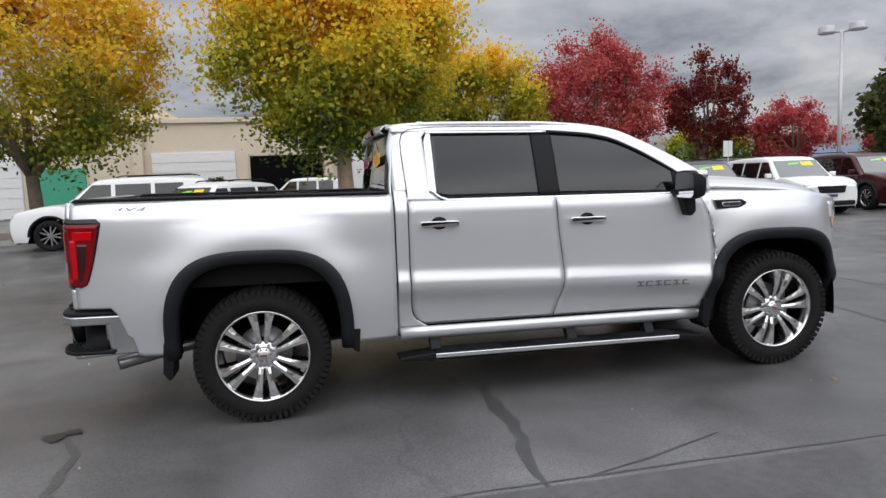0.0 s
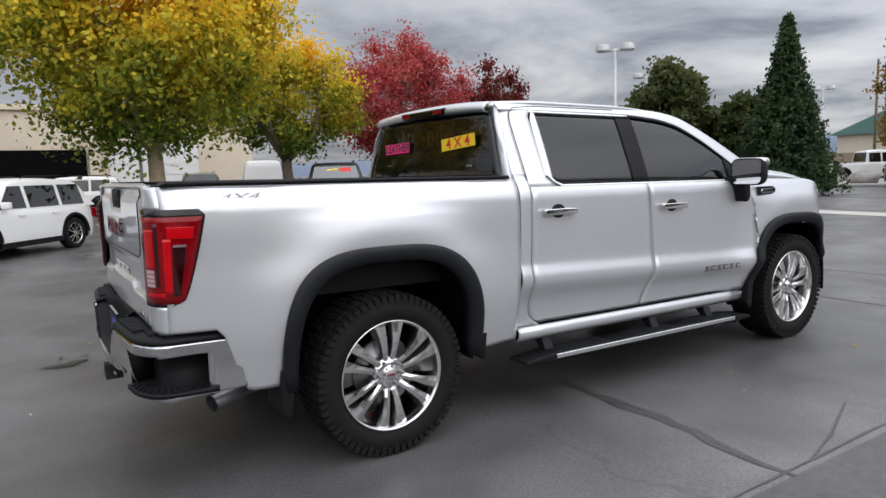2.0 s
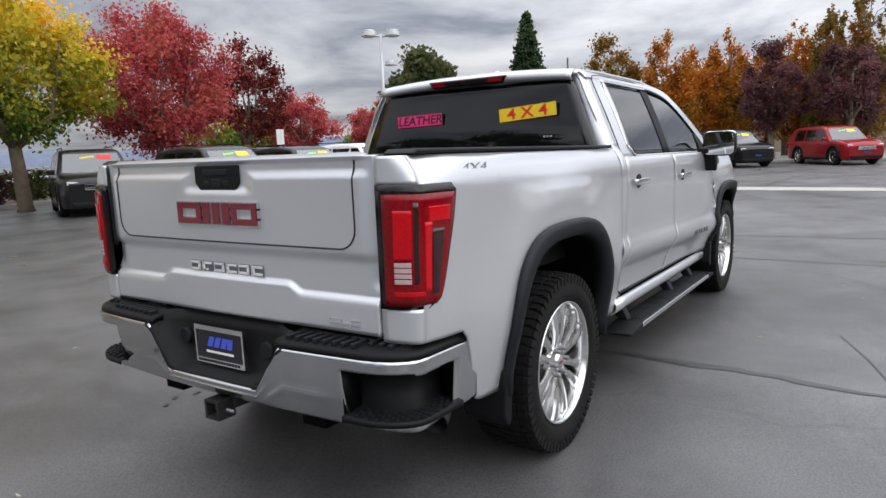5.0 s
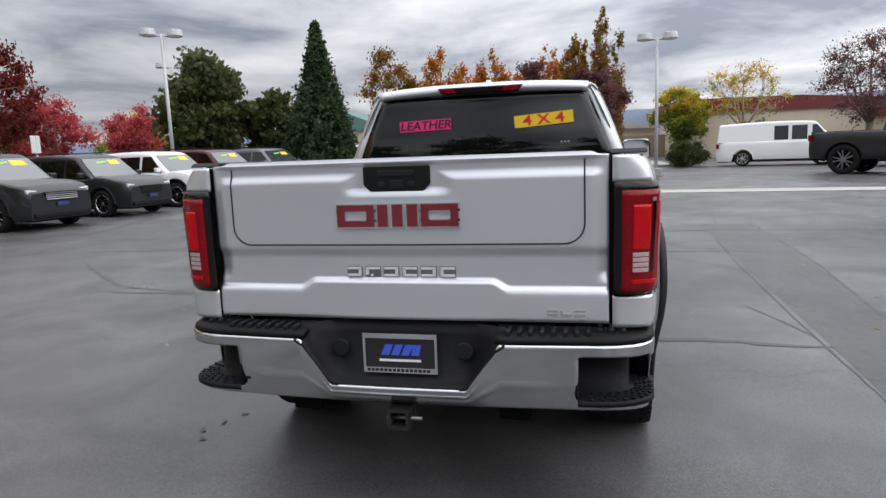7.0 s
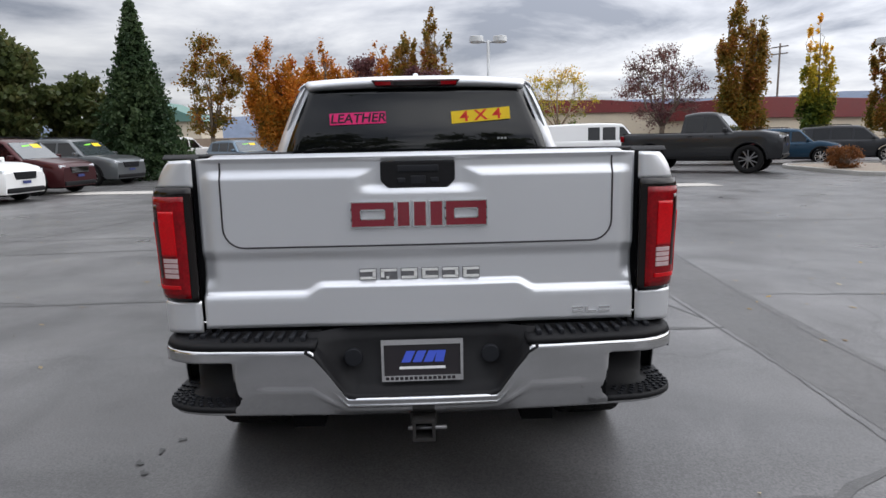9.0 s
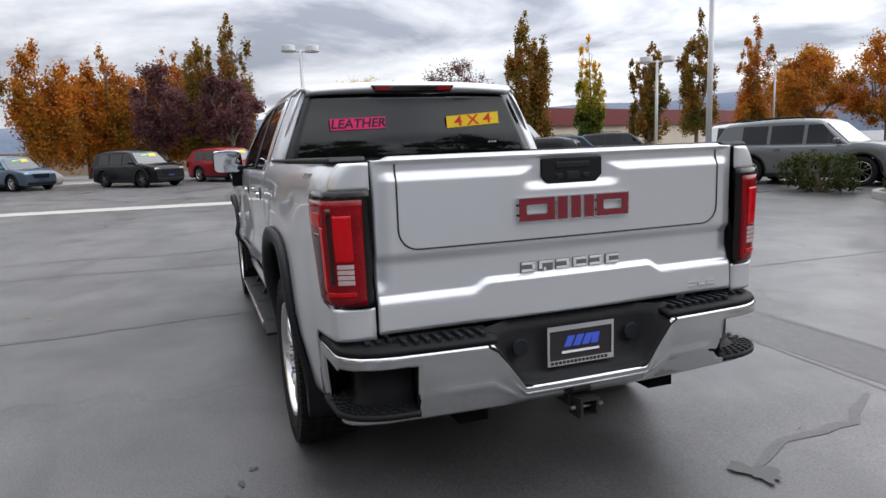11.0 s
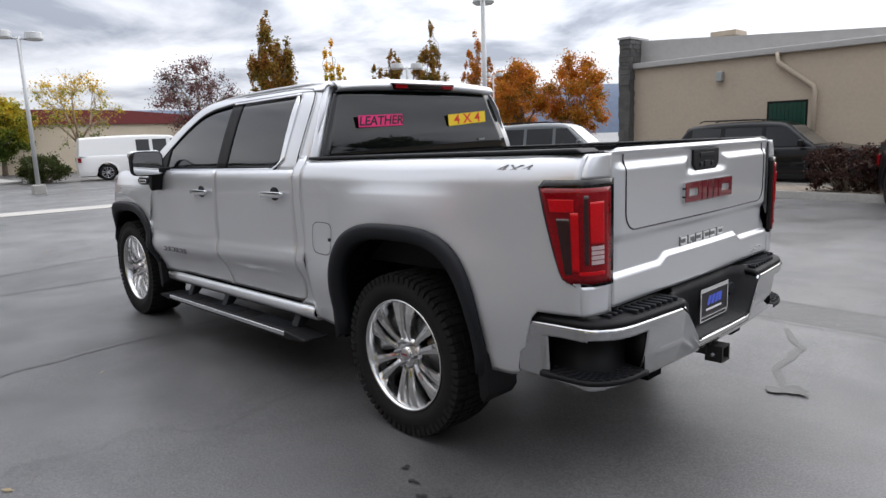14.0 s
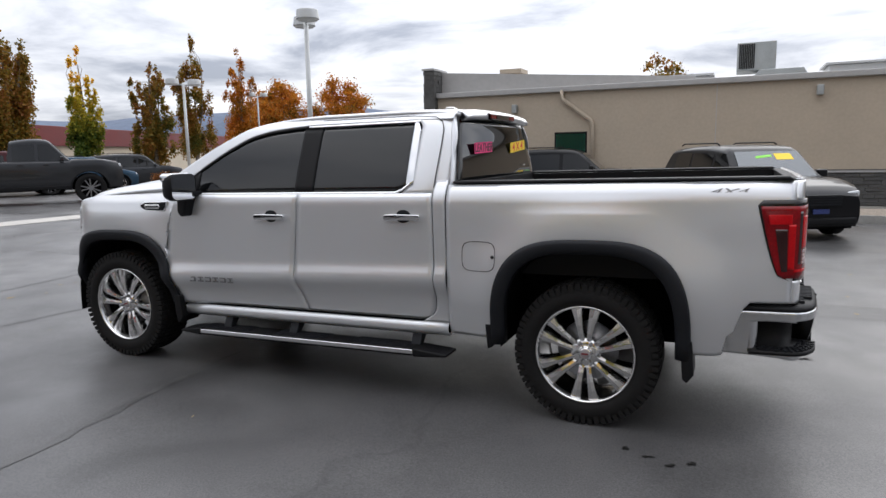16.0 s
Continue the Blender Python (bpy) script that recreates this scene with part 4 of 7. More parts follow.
# roof, windscreen, bonnet
P = []
for x in lin(0.875, 2.52, 40):
    e = roof_edge(x)
    row = []
    for i in range(25):
        t = -1 + 2 * i / 24
        row.append((x, 0.715 * t, e + 0.004 + 0.03 * (1 - abs(t) ** 2.4) - (0.0 if abs(t) < 0.97 else 0.006)))
    P.append(row)
roof = tp("roof", grid(bmesh.new(), P), PAINT, solid=0.02)
bm = bmesh.new()
prism(bm, [(1.15, 1.93), (1.22, 1.965), (1.27, 1.963), (1.31, 1.928)], "y", -0.018, 0.018)
tp("antenna_fin", bm, PAINT, roof, smooth=False, bevel=0.008)
P = []
for x in lin(2.50, 3.24, 14):
    e = spl([2.45, 2.7, 3.0, 3.24], [1.862, 1.75, 1.60, 1.46])(x)
    P.append([(x + 0.10 * (1 - (2 * i / 16 - 1) ** 2), mix(-1, 1, i / 16) * mix(0.69, 0.80, (x - 2.5) / 0.74), e + 0.02 * (1 - (2 * i / 16 - 1) ** 2)) for i in range(17)])
tp("windscreen", grid(bmesh.new(), P), CARGLASS, solid=0.006)
P = []
for x in lin(3.16, 4.50, 26):
    e = hood_edge(x) - 0.004
    row = []
    for i in range(33):
        t = -1 + 2 * i / 32
        w = min(side(x, 1.30) - 0.055, 0.95)
        bulge = 0.055 * smoothstep(1.0, 0.82, abs(t)) + 0.03 * smoothstep(0.62, 0.5, abs(t))
        row.append((x, w * t, e + bulge * smoothstep(4.52, 4.2, x)))
    P.append(row)
tp("bonnet", grid(bmesh.new(), P), PAINT, solid=0.02)
bm = bmesh.new()
prism(bm, [(4.38, 0.66), (4.52, 0.66), (4.54, 0.95), (4.50, 1.20), (4.40, 1.26)], "y", -0.62, 0.62)
grl = tp("grille", bm, BLACKPL, label="dark front grille with chrome frame", smooth=False, bevel=0.02)
bm = bmesh.new()
for q in range(6):
    box(bm, 4.53, 4.56, -0.55, 0.55, 0.72 + q * 0.08, 0.75 + q * 0.08)
tp("grille_insert", bm, CHROME, grl, smooth=False)
tp("front_bumper", boxm(4.40, 4.60, -0.52, 0.52, 0.42, 0.66), CHROME, smooth=False, bevel=0.03)

# dark inner shells that close the body behind its panels
bm = boxm(0.89, 3.12, -0.90, 0.90, 0.46, 1.30)
bm = box(bm, 3.12, 4.45, -0.56, 0.56, 0.45, 1.28)
tp("inner_shell", bm, DARK, smooth=False)
bm = boxm(-0.98, 0.86, -0.55, 0.55, 0.50, 0.84)
tp("bed_floor", bm, BLACKPL, smooth=False, label="black spray-lined bed floor")
for sg in (-1, 1):
    bm = boxm(-1.04, 0.84, *sorted((sg * 0.80, sg * 0.83)), 0.86, rail + 0.003)
    tp("bed_inner_wall", bm, BLACKPL, smooth=False, label="black bed liner wall")
tp("bed_front_wall", boxm(0.82, 0.86, -0.84, 0.84, 0.80, rail + 0.01), BLACKPL, smooth=False)
bm = boxm(-1.1, 4.3, -0.50, -0.38, 0.40, 0.52)
box(bm, -1.1, 4.3, 0.38, 0.50, 0.40, 0.52)
box(bm, 0.9, 2.4, -0.30, 0.30, 0.33, 0.5)
tp("chassis", bm, DARK, smooth=False)
bm = tube(bmesh.new(), [(0, -0.82, 0.41), (0, 0.82, 0.41)], 0.055, 12)
bmesh.ops.create_uvsphere(bm, u_segments=16, v_segments=10, radius=0.15, matrix=Matrix.Translation((0, 0.05, 0.41)))
tp("rear_axle", bm, IRON, raked=False)
tp("front_axle", tube(bmesh.new(), [(3.70, -0.8, 0.43), (3.70, 0.8, 0.43)], 0.05, 10), IRON, raked=False)
for sg in (-1, 1):
    tp("leaf_spring", tube(bmesh.new(), [(-0.6, sg * 0.46, 0.50), (0, sg * 0.46, 0.36), (0.7, sg * 0.46, 0.42)], 0.035, 6), IRON)

# seats and wheel seen dimly through the glass
for y in (-0.40, 0.40):
    bm = bmesh.new()
    box(bm, 2.06, 2.18, y - 0.24, y + 0.24, 1.0, 1.56)
    box(bm, 2.08, 2.16, y - 0.12, y + 0.12, 1.58, 1.74)
    tp("front_seat", bm, SEAT, smooth=False, bevel=0.04)
bm = bmesh.new()
box(bm, 1.02, 1.14, -0.66, 0.66, 1.0, 1.48)
for y in (-0.42, 0.42):
    box(bm, 1.04, 1.11, y - 0.12, y + 0.12, 1.49, 1.60)
tp("rear_bench", bm, SEAT, smooth=False, bevel=0.03)
bm = bmesh.new()
tube(bm, [(2.75 + 0.05 * math.sin(a), 0.38 + 0.18 * math.cos(a), 1.42 + 0.17 * math.sin(a)) for a in [2 * math.pi * k / 24 for k in range(25)]], 0.014, 6)
box(bm, 2.82, 3.08, -0.70, 0.70, 1.28, 1.40)
tp("dashboard", bm, SEAT)

# back of the cab
gl_bot, gl_top = 1.425, 1.825
back_x = lambda z: mix(0.858, 0.905, smoothstep(1.42, 1.88, z))
P = []
for z in lin(1.40, 1.875, 22):
    hw = up(z) - 0.012
    P.append([(back_x(z) - 0.012 * (1 - (2 * i / 32 - 1) ** 2), hw * (2 * i / 32 - 1), z) for i in range(33)])
hole = lambda i, j: 1.425 < mix(1.40, 1.875, (i + 0.5) / 22) < 1.83 and 1.5 < j + 0.5 < 30.5
tp("cab_back", grid(bmesh.new(), P[::-1], skip=hole), PAINT, solid=0.01)
P = []
for z in lin(1.418, 1.832, 14):
    hw = up(z) - 0.075
    P.append([(back_x(z) - 0.016 - 0.012 * (1 - (2 * i / 24 - 1) ** 2), hw * (2 * i / 24 - 1), z) for i in range(25)])
back_glass = tp("rear_window", grid(bmesh.new(), P[::-1]), PRIVACY, label="dark tinted rear window with two stickers", solid=0.005)
bm = boxm(0.835, 0.85, -0.82, 0.82, 1.412, 1.424)
tp("window_sill_trim", bm, BLACKPL, smooth=False)
# roof lip over the rear window with the high brake lamp
bm = bmesh.new()
P = []
for i in range(33):
    t = -1 + 2 * i / 32
    y = 0.70 * t
    P.append([(0.90, y, 1.915 - 0.028 * abs(t) ** 2.4), (0.86, y, 1.905 - 0.03 * abs(t) ** 2.4), (0.835, y * 0.995, 1.875 - 0.03 * abs(t) ** 2.4), (0.845, y * 0.99, 1.845 - 0.02 * abs(t) ** 2.4), (0.875, y * 0.985, 1.835 - 0.015 * abs(t) ** 2.4)])
tp("roof_lip", grid(bm, P), PAINT, solid=0.006)
bm = bmesh.new()
prism(bm, [(-0.285, 1.885), (0.285, 1.885), (0.255, 1.842), (-0.255, 1.842)], "x", 0.822, 0.86)
hb = tp("high_brake_lamp", bm, DEEPRED, label="dark red high-mounted brake lamp", smooth=False, bevel=0.008)
bm = boxm(0.818, 0.824, -0.14, 0.14, 1.848, 1.872)
tp("cargo_lens", bm, SMOKED, hb, smooth=False)
for q, w in ((-0.21, 0.10), (0.21, 0.10)):
    tp("clear_lens", boxm(0.818, 0.824, q - 0.05, q + 0.05, 1.850, 1.872), REDLENS, hb, smooth=False)

# window stickers
def sticker(name, y, z, w, h, tilt, material, word, ink, size, wide, shear, edge):
    m = Matrix.Translation((back_x(z) - 0.044, y, z)) @ pose(0, 0, 0, 90, 0, -90) @ pose(0, 0, 0, 0, 0, tilt)
    bm = boxm(-w / 2, w / 2, -h / 2, h / 2, -0.0005, 0.0005)
    bm.transform(m)
    st = tp(name, bm, material, back_glass, "bright window sticker reading " + word, smooth=False)
    t = text_part(name + "_lettering", word, size, ink, st, m @ Matrix.Translation((0, -size * 0.02, 0.0012)), 0.0003, shear, wide, 0.0015)
    for v in t.data.vertices:
        v.co.z -= RAKE * v.co.x
    return st


sticker("pink_sticker", 0.378, 1.647, 0.36, 0.073, 1.5, PINK, "LEATHER", INK, 0.078, 1.12, 0.18, None)
sticker("yellow_sticker", -0.414, 1.655, 0.38, 0.078, 4.0, YELLOW, "4 X 4", REDINK, 0.092, 1.3, 0.0, None)
bm = bmesh.new()
for k in range(3):
    box(bm, 0.826, 0.8265, -0.58 + k * 0.022, -0.565 + k * 0.022, 1.50, 1.512)
tp("glass_mark", bm, GALV, back_glass, smooth=False)

# tailgate with pressed relief
def gate_x(y, z):
    a = abs(y)
    x = -1.118
    x += 0.012 * smoothstep(0.0, 0.8, a)
    # frame at the sides lies back behind a soft slope
    x += 0.018 * (1 - smoothstep(0.795, 0.735, a)) * smoothstep(0.94, 1.0, z)
    # hollow with the name badge, under the inner gate
    hollow = smoothstep(1.095, 1.045, z)
    step_z = mix(0.950, 0.918, smoothstep(0.36, 0.43, a))
    x += 0.020 * hollow * smoothstep(step_z - 0.006, step_z + 0.020, z)
    # handle pocket and the slope below the top lip
    hp = smoothstep(0.235, 0.155, a) * smoothstep(1.285, 1.325, z)
    topb = smoothstep(1.345, 1.385, z) * smoothstep(0.80, 0.72, a)
    x += 0.016 * max(hp, topb) * smoothstep(1.422, 1.408, z)
    return x


P = []
zs = sorted(set(lin(0.80, 0.92, 8) + lin(0.92, 1.0, 22) + lin(1.0, 1.12, 16) + lin(1.12, 1.28, 8) + lin(1.28, 1.425, 26)))
for y in lin(-0.797, 0.797, 150):
    P.append([(gate_x(y, z), y, z) for z in zs])
gate = tp("tailgate", grid(bmesh.new(), P), PAINT, label="silver tailgate with pressed panels", solid=0.03)
bm = bmesh.new()
prism(bm, [(-0.80, 1.418), (0.80, 1.418), (0.79, 1.428), (-0.79, 1.428)], "x", -1.085, -1.02)
tp("gate_top_cap", bm, BLACKPL, gate, smooth=False, bevel=0.008)
tp("gate_inner", boxm(-1.06, -1.03, -0.79, 0.79, 0.82, 1.415), BLACKPL, gate, smooth=False)
# cut line of the inner tailgate
pts = [(-0.712, 1.41)] + [(-0.712 + 0.075 * (1 - math.cos(t)), 1.175 - 0.075 * math.sin(t)) for t in lin(0, math.pi / 2, 6)] + [(0.712 - 0.075 * (1 - math.cos(t)), 1.175 - 0.075 * math.sin(t)) for t in lin(math.pi / 2, 0, 6)] + [(0.712, 1.41)]
fine = []
for (a, b), (c, d) in zip(pts, pts[1:]):
    k = max(1, int(math.hypot(c - a, d - b) / 0.02))
    fine += [(mix(a, c, i / k), mix(b, d, i / k)) for i in range(k)]
fine.append(pts[-1])
bm = tube(bmesh.new(), [(gate_x(y, z) - 0.0005, y, z) for y, z in fine], 0.0035, 6)
tp("cut_line", bm, INK, gate, "dark gap round the inner tailgate")
# handle pod
bm = bmesh.new()
prism(bm, [(-0.135, 1.405), (0.135, 1.405), (0.135, 1.335), (0.108, 1.308), (-0.108, 1.308), (-0.135, 1.335)], "x", -1.098, -1.112)
hd = tp("tailgate_handle", bm, BLACKPL, gate, "black tailgate handle with camera", smooth=False, bevel=0.006)
for y0, y1, z0, z1 in ((-0.075, 0.075, 1.365, 1.39), (-0.028, 0.028, 1.32, 1.352), (-0.075, -0.045, 1.325, 1.345), (0.045, 0.075, 1.325, 1.345)):
    tp("handle_button", boxm(-1.1165, -1.108, y0, y1, z0, z1), FLARE, hd, smooth=False, bevel=0.004)
# emblem: three red blocks with chrome rims
def emblem(name, y0, y1, z0, z1, strokes):
    w, h = y1 - y0, z1 - z0
    rimb, inb = bmesh.new(), bmesh.new()
    for a, b, c, d in strokes:
        box(rimb, gate_x(0.0, 1.2) - 0.012, gate_x(0.0, 1.2) + 0.002, y1 - b * w - 0.004, y1 - a * w + 0.004, z0 + c * h - 0.004, z0 + d * h + 0.004)
        box(inb, gate_x(0.0, 1.2) - 0.0145, gate_x(0.0, 1.2) - 0.010, y1 - b * w, y1 - a * w, z0 + c * h, z0 + d * h)
    e = tp(name, rimb, CHROME, gate, "red enamel emblem block with chrome rim", smooth=False)
    tp("red_inlay", inb, REDENAMEL, e, smooth=False)


RING = [(0, 1, 0.72, 1), (0, 1, 0, 0.28), (0, 0.2, 0.28, 0.72), (0.8, 1, 0.28, 0.72)]
emblem("emblem_block", 0.090, 0.242, 1.172, 1.258, RING)
emblem("emblem_block", -0.085, 0.076, 1.172, 1.258, [(0, 0.26, 0, 1), (0.37, 0.63, 0, 1), (0.74, 1, 0, 1)])
emblem("emblem_block", -0.245, -0.099, 1.172, 1.258, RING)
for q in range(6):
    y0 = 0.222 - q * 0.0765
    bm = bmesh.new()
    xg = gate_x(0.0, 1.0) - 0.007
    box(bm, xg, xg + 0.01, y0 - 0.058, y0, 1.000, 1.009)
    box(bm, xg, xg + 0.01, y0 - (0.058 if q != 1 else 0.03), y0 - (0 if q != 1 else 0.02), 0.972, 0.981)
    box(bm, xg, xg + 0.01, y0 - (0.012 if q % 2 else 0.058), y0 - (0.0 if q % 2 else 0.046), 0.978, 1.003)
    lb = tp("badge_letter_bar", bm, WHITEMETAL, gate, "bright badge mark", smooth=False)
    # darker plate added behind each mark to draw its shadow edge
    bm = bmesh.new()
    box(bm, xg + 0.004, xg + 0.0095, y0 - 0.061, y0 + 0.003, 0.969, 1.012)
    tp("letter_shadow_edge", bm, STEEL, lb, smooth=False)
for q in range(3):
    y0 = -0.57 - q * 0.05
    bm = boxm(gate_x(0.6, 0.85) - 0.004, gate_x(0.6, 0.85) + 0.004, y0 - 0.042, y0, 0.826, 0.834)
    box(bm, gate_x(0.6, 0.85) - 0.004, gate_x(0.6, 0.85) + 0.004, y0 - (0.042 if q != 1 else 0.01), y0 - (0.0 if q == 2 else 0.0), 0.840 if q != 1 else 0.834, 0.848)
    tp("trim_mark", bm, CHROME, gate, "chrome trim mark", smooth=False)

# rear bumper
def bump_xy(s):
    """Plan of the bumper face; s from -1 (right end) to 1."""
    a = abs(s)
    if a < 0.70:
        y = a / 0.70 * 0.74
        x = -1.235 + 0.035 * (y / 0.74) ** 2
    elif a < 0.86:
        t = (a - 0.70) / 0.16
        y, x = 0.74 + 0.225 * math.sin(t * math.pi / 2), -1.20 + 0.15 * (1 - math.cos(t * math.pi / 2))
        x = -1.20 + 0.15 * (1 - math.cos(t * math.pi / 2))
    else:
        t = (a - 0.86) / 0.14
        y, x = 0.965 + 0.018 * t, -1.05 + 0.36 * t
    if a > 0.975:
        y -= 0.07 * ((a - 0.975) / 0.025) ** 2
    return x, math.copysign(y, s)


def bump_top(y):
    a = abs(y)
    return mix(0.556, 0.738, min(max((a - 0.272) / 0.128, 0), 1))


ss = sorted(set(lin(-1, 1, 120) + [k * v / 0.74 * 0.70 for k in (-1, 1) for v in (0.27, 0.274, 0.398, 0.402, 0.70)] + [k * v for k in (-1, 1) for v in (0.975, 0.9875, 0.994)]))
P = []
for s in ss:
    x, y = bump_xy(s)
    top, bot = bump_top(y) - 0.02 * smoothstep(0.975, 1.0, abs(s)) ** 2, 0.472 if abs(s) < 0.75 else 0.472 + 0.03 * smoothstep(0.75, 1.0, abs(s))
    row = [(x + 0.03, y * 0.985, top + 0.004), (x + 0.008, y * 0.997, top)]
    for k in range(27):
        t = k / 26
        z = mix(top - 0.006, bot, t)
        rid = 0.007 * math.exp(-((t - (0.60 if bump_top(y) > 0.6 else 0.3)) / 0.07) ** 2) * smoothstep(0.66, 0.56, abs(y))
        turn = smoothstep(0.88, 0.74, abs(s))
        back = -rid - 0.006 * math.sin(math.pi * t) + 0.045 * t + 0.06 * max(0, t - 0.6) ** 1.6
        row.append((x + back * turn, y - math.copysign(0.02 * t * (1 - turn), y), z))
    row.append((x + 0.11 * smoothstep(0.88, 0.74, abs(s)), y * 0.96, bot - 0.008))
    P.append(row)


def pocket(i, j):
    s, z = abs(0.5 * (ss[i] + ss[i + 1])), P[i][j][2]
    return 0.655 < s < 0.925 and 0.508 < 0.5 * (P[i][j][2] + P[i][j + 1][2]) < 0.688 and j > 1


bumper = tp("rear_bumper", grid(bmesh.new(), P, skip=pocket), BUMPERCHROME, label="chrome rear step bumper with corner steps", solid=0.006)
for sg in (-1, 1):
    # corner step pocket: back wall, tread and frame
    B = []
    for k in range(15):
        s = sg * mix(0.648, 0.932, k / 14)
        x, y = bump_xy(s)
        o = Vector((x + 0.0, y))
        d = Vector((-0.75 - x, sg * 0.62 - y)).normalized()
        i1, i2 = o + d * 0.02, o + d * 0.12
        B.append([(i1.x, i1.y, 0.700), (i2.x, i2.y, 0.700), (i2.x, i2.y, 0.53), (i1.x, i1.y, 0.526), (o.x, o.y, 0.524), (o.x, o.y, 0.505)])
    bm = grid(bmesh.new(), B if sg < 0 else B[::-1])
    for k in (0, -1):
        x, y = B[k][0][0], B[k][0][1]
        bm.faces.new([bm.verts.new(p) for p in B[k][:4]])
    cs = tp("corner_step", bm, BLACKPL, bumper, "black corner step", solid=0.004)
    bm = bmesh.new()
    for a in range(11):
        for b in range(4):
            s = sg * mix(0.70, 0.915, (a + 0.5 * (b % 2)) / 11)
            x, y = bump_xy(s)
            d = Vector((-0.75 - x, sg * 0.62 - y)).normalized()
            q = Vector((x, y)) + d * (0.015 + 0.022 * b)
            box(bm, -0.008, 0.008, -0.006, 0.006, 0, 0.007, Matrix.Translation((q.x, q.y, 0.527)) @ pose(0, 0, 0, 0, 0, 40))
    tp("step_tread", bm, FLARE, cs, smooth=False)
    # top pad
    Pd = []
    for k in range(21):
        s = sg * mix(0.385 / 0.74 * 0.70, 0.945, k / 20)
        x, y = bump_xy(s)
        inner = (-1.07, y * 0.99) if abs(y) < 0.80 else (max(x + 0.06, -1.07 if abs(s) < 0.84 else x + 0.03), y * 0.975)
        Pd.append([(x + 0.006, y * 0.998, 0.742), (x + 0.012, y * 0.994, 0.758), (x + 0.03, y * 0.985, 0.767), (mix(x + 0.03, inner[0], 0.5), mix(y * 0.985, inner[1], 0.5), 0.771), (inner[0], inner[1], 0.776)])
    pad = tp("step_pad", grid(bmesh.new(), Pd if sg > 0 else Pd[::-1]), BLACKPL, bumper, "black ribbed step pad", solid=0.02)
    bm = bmesh.new()
    for k in range(11):
        y = sg * (0.43 + k * 0.042)
        x, _ = bump_xy(y / 0.74 * 0.70 if abs(y) < 0.74 else sg * 0.78)
        box(bm, x + 0.028, x + 0.115, y - 0.009, y + 0.009, 0.764, 0.784)
    tp("pad_rib_strip", bm, FLARE, pad, smooth=False, bevel=0.004)
# recess with the plate
bm = bmesh.new()
P = []
for y in lin(-0.42, 0.42, 24):
    a = abs(y)
    t = bump_top(y)
    back = mix(-1.13, -1.19, smoothstep(0.27, 0.41, a))
    P.append([(-1.228, y, t - 0.004), (-1.21, y, t + 0.012), (back, y, t + 0.03), (back + 0.02, y, 0.74), (back + 0.03, y, 0.79)])
tp("plate_recess", grid(bm, P), BLACKPL, bumper, "black plastic plate recess", solid=0.01)
for y in (-0.255, 0.255):
    bm = bmesh.new()
    tube(bm, [(-1.15, y, 0.685), (-1.13, y, 0.685)], 0.035, 18)
    tp("recess_socket", bm, FLARE, bumper, smooth=False, bevel=0.005)
pl = tp("number_plate", boxm(-1.168, -1.162, -0.140, 0.140, 0.612, 0.740), INK, label="black dealer plate in a chrome frame, print unreadable", smooth=False)
bm = bmesh.new()
box(bm, -1.172, -1.160, -0.151, 0.151, 0.736, 0.756)
box(bm, -1.172, -1.160, -0.151, 0.151, 0.596, 0.618)
box(bm, -1.172, -1.160, -0.151, -0.141, 0.618, 0.736)
box(bm, -1.172, -1.160, 0.141, 0.151, 0.618, 0.736)
tp("plate_frame", bm, CHROME, pl, "chrome plate frame", smooth=False)
bm = bmesh.new()
for y0, y1, s_ in ((0.078, 0.045, 0.02), (0.037, 0.004, 0.02), (-0.004, -0.037, 0.02), (-0.045, -0.078, 0.01)):
    vs = [bm.verts.new((-1.1695, y, z)) for y, z in ((y0, 0.668), (y1, 0.668), (y1 - s_, 0.712), (y0 - s_, 0.712))]
    bm.faces.new(vs)
bmesh.ops.recalc_face_normals(bm, faces=bm.faces[:])
tp("plate_logo", bm, BLUEINK, pl, "blue slanted logo bars", smooth=False)
bm = boxm(-1.1695, -1.1685, -0.085, 0.085, 0.642, 0.652)
tp("plate_line", bm, WHITEINK, pl, smooth=False)
for k in range(15):
    tp("frame_print", boxm(-1.1735, -1.1715, 0.124 - k * 0.0175, 0.136 - k * 0.0175, 0.602, 0.613), INK, pl, smooth=False)
# tow hitch
bm = boxm(-1.16, -0.9, -0.05, 0.05, 0.415, 0.475)
htc = tp("tow_hitch", bm, IRON, label="black steel tow hitch receiver", smooth=False, bevel=0.006)
bm = bmesh.new()
box(bm, -1.235, -1.15, -0.042, -0.030, 0.385, 0.465), box(bm, -1.235, -1.15, 0.030, 0.042, 0.385, 0.465)
box(bm, -1.235, -1.15, -0.030, 0.030, 0.455, 0.465), box(bm, -1.235, -1.15, -0.030, 0.030, 0.385, 0.397)
tp("receiver_tube", bm, IRON, htc, smooth=False)
bm = tube(bmesh.new(), [(-1.19, -0.085, 0.42), (-1.19, 0.06, 0.42)], 0.009, 8)
tp("hitch_pin", bm, STEEL, htc)
# tailpipe
bm = tube(bmesh.new(), [(-0.35, -0.62, 0.47), (-0.6, -0.74, 0.45), (-0.88, -0.86, 0.415)], [0.035, 0.036, 0.042], 18, cap=False)
tube(bm, [(-0.88, -0.86, 0.415), (-0.60, -0.745, 0.446)], [0.037, 0.032], 18, cap=False)
tp("tailpipe", bm, STEEL, label="dull steel tailpipe")

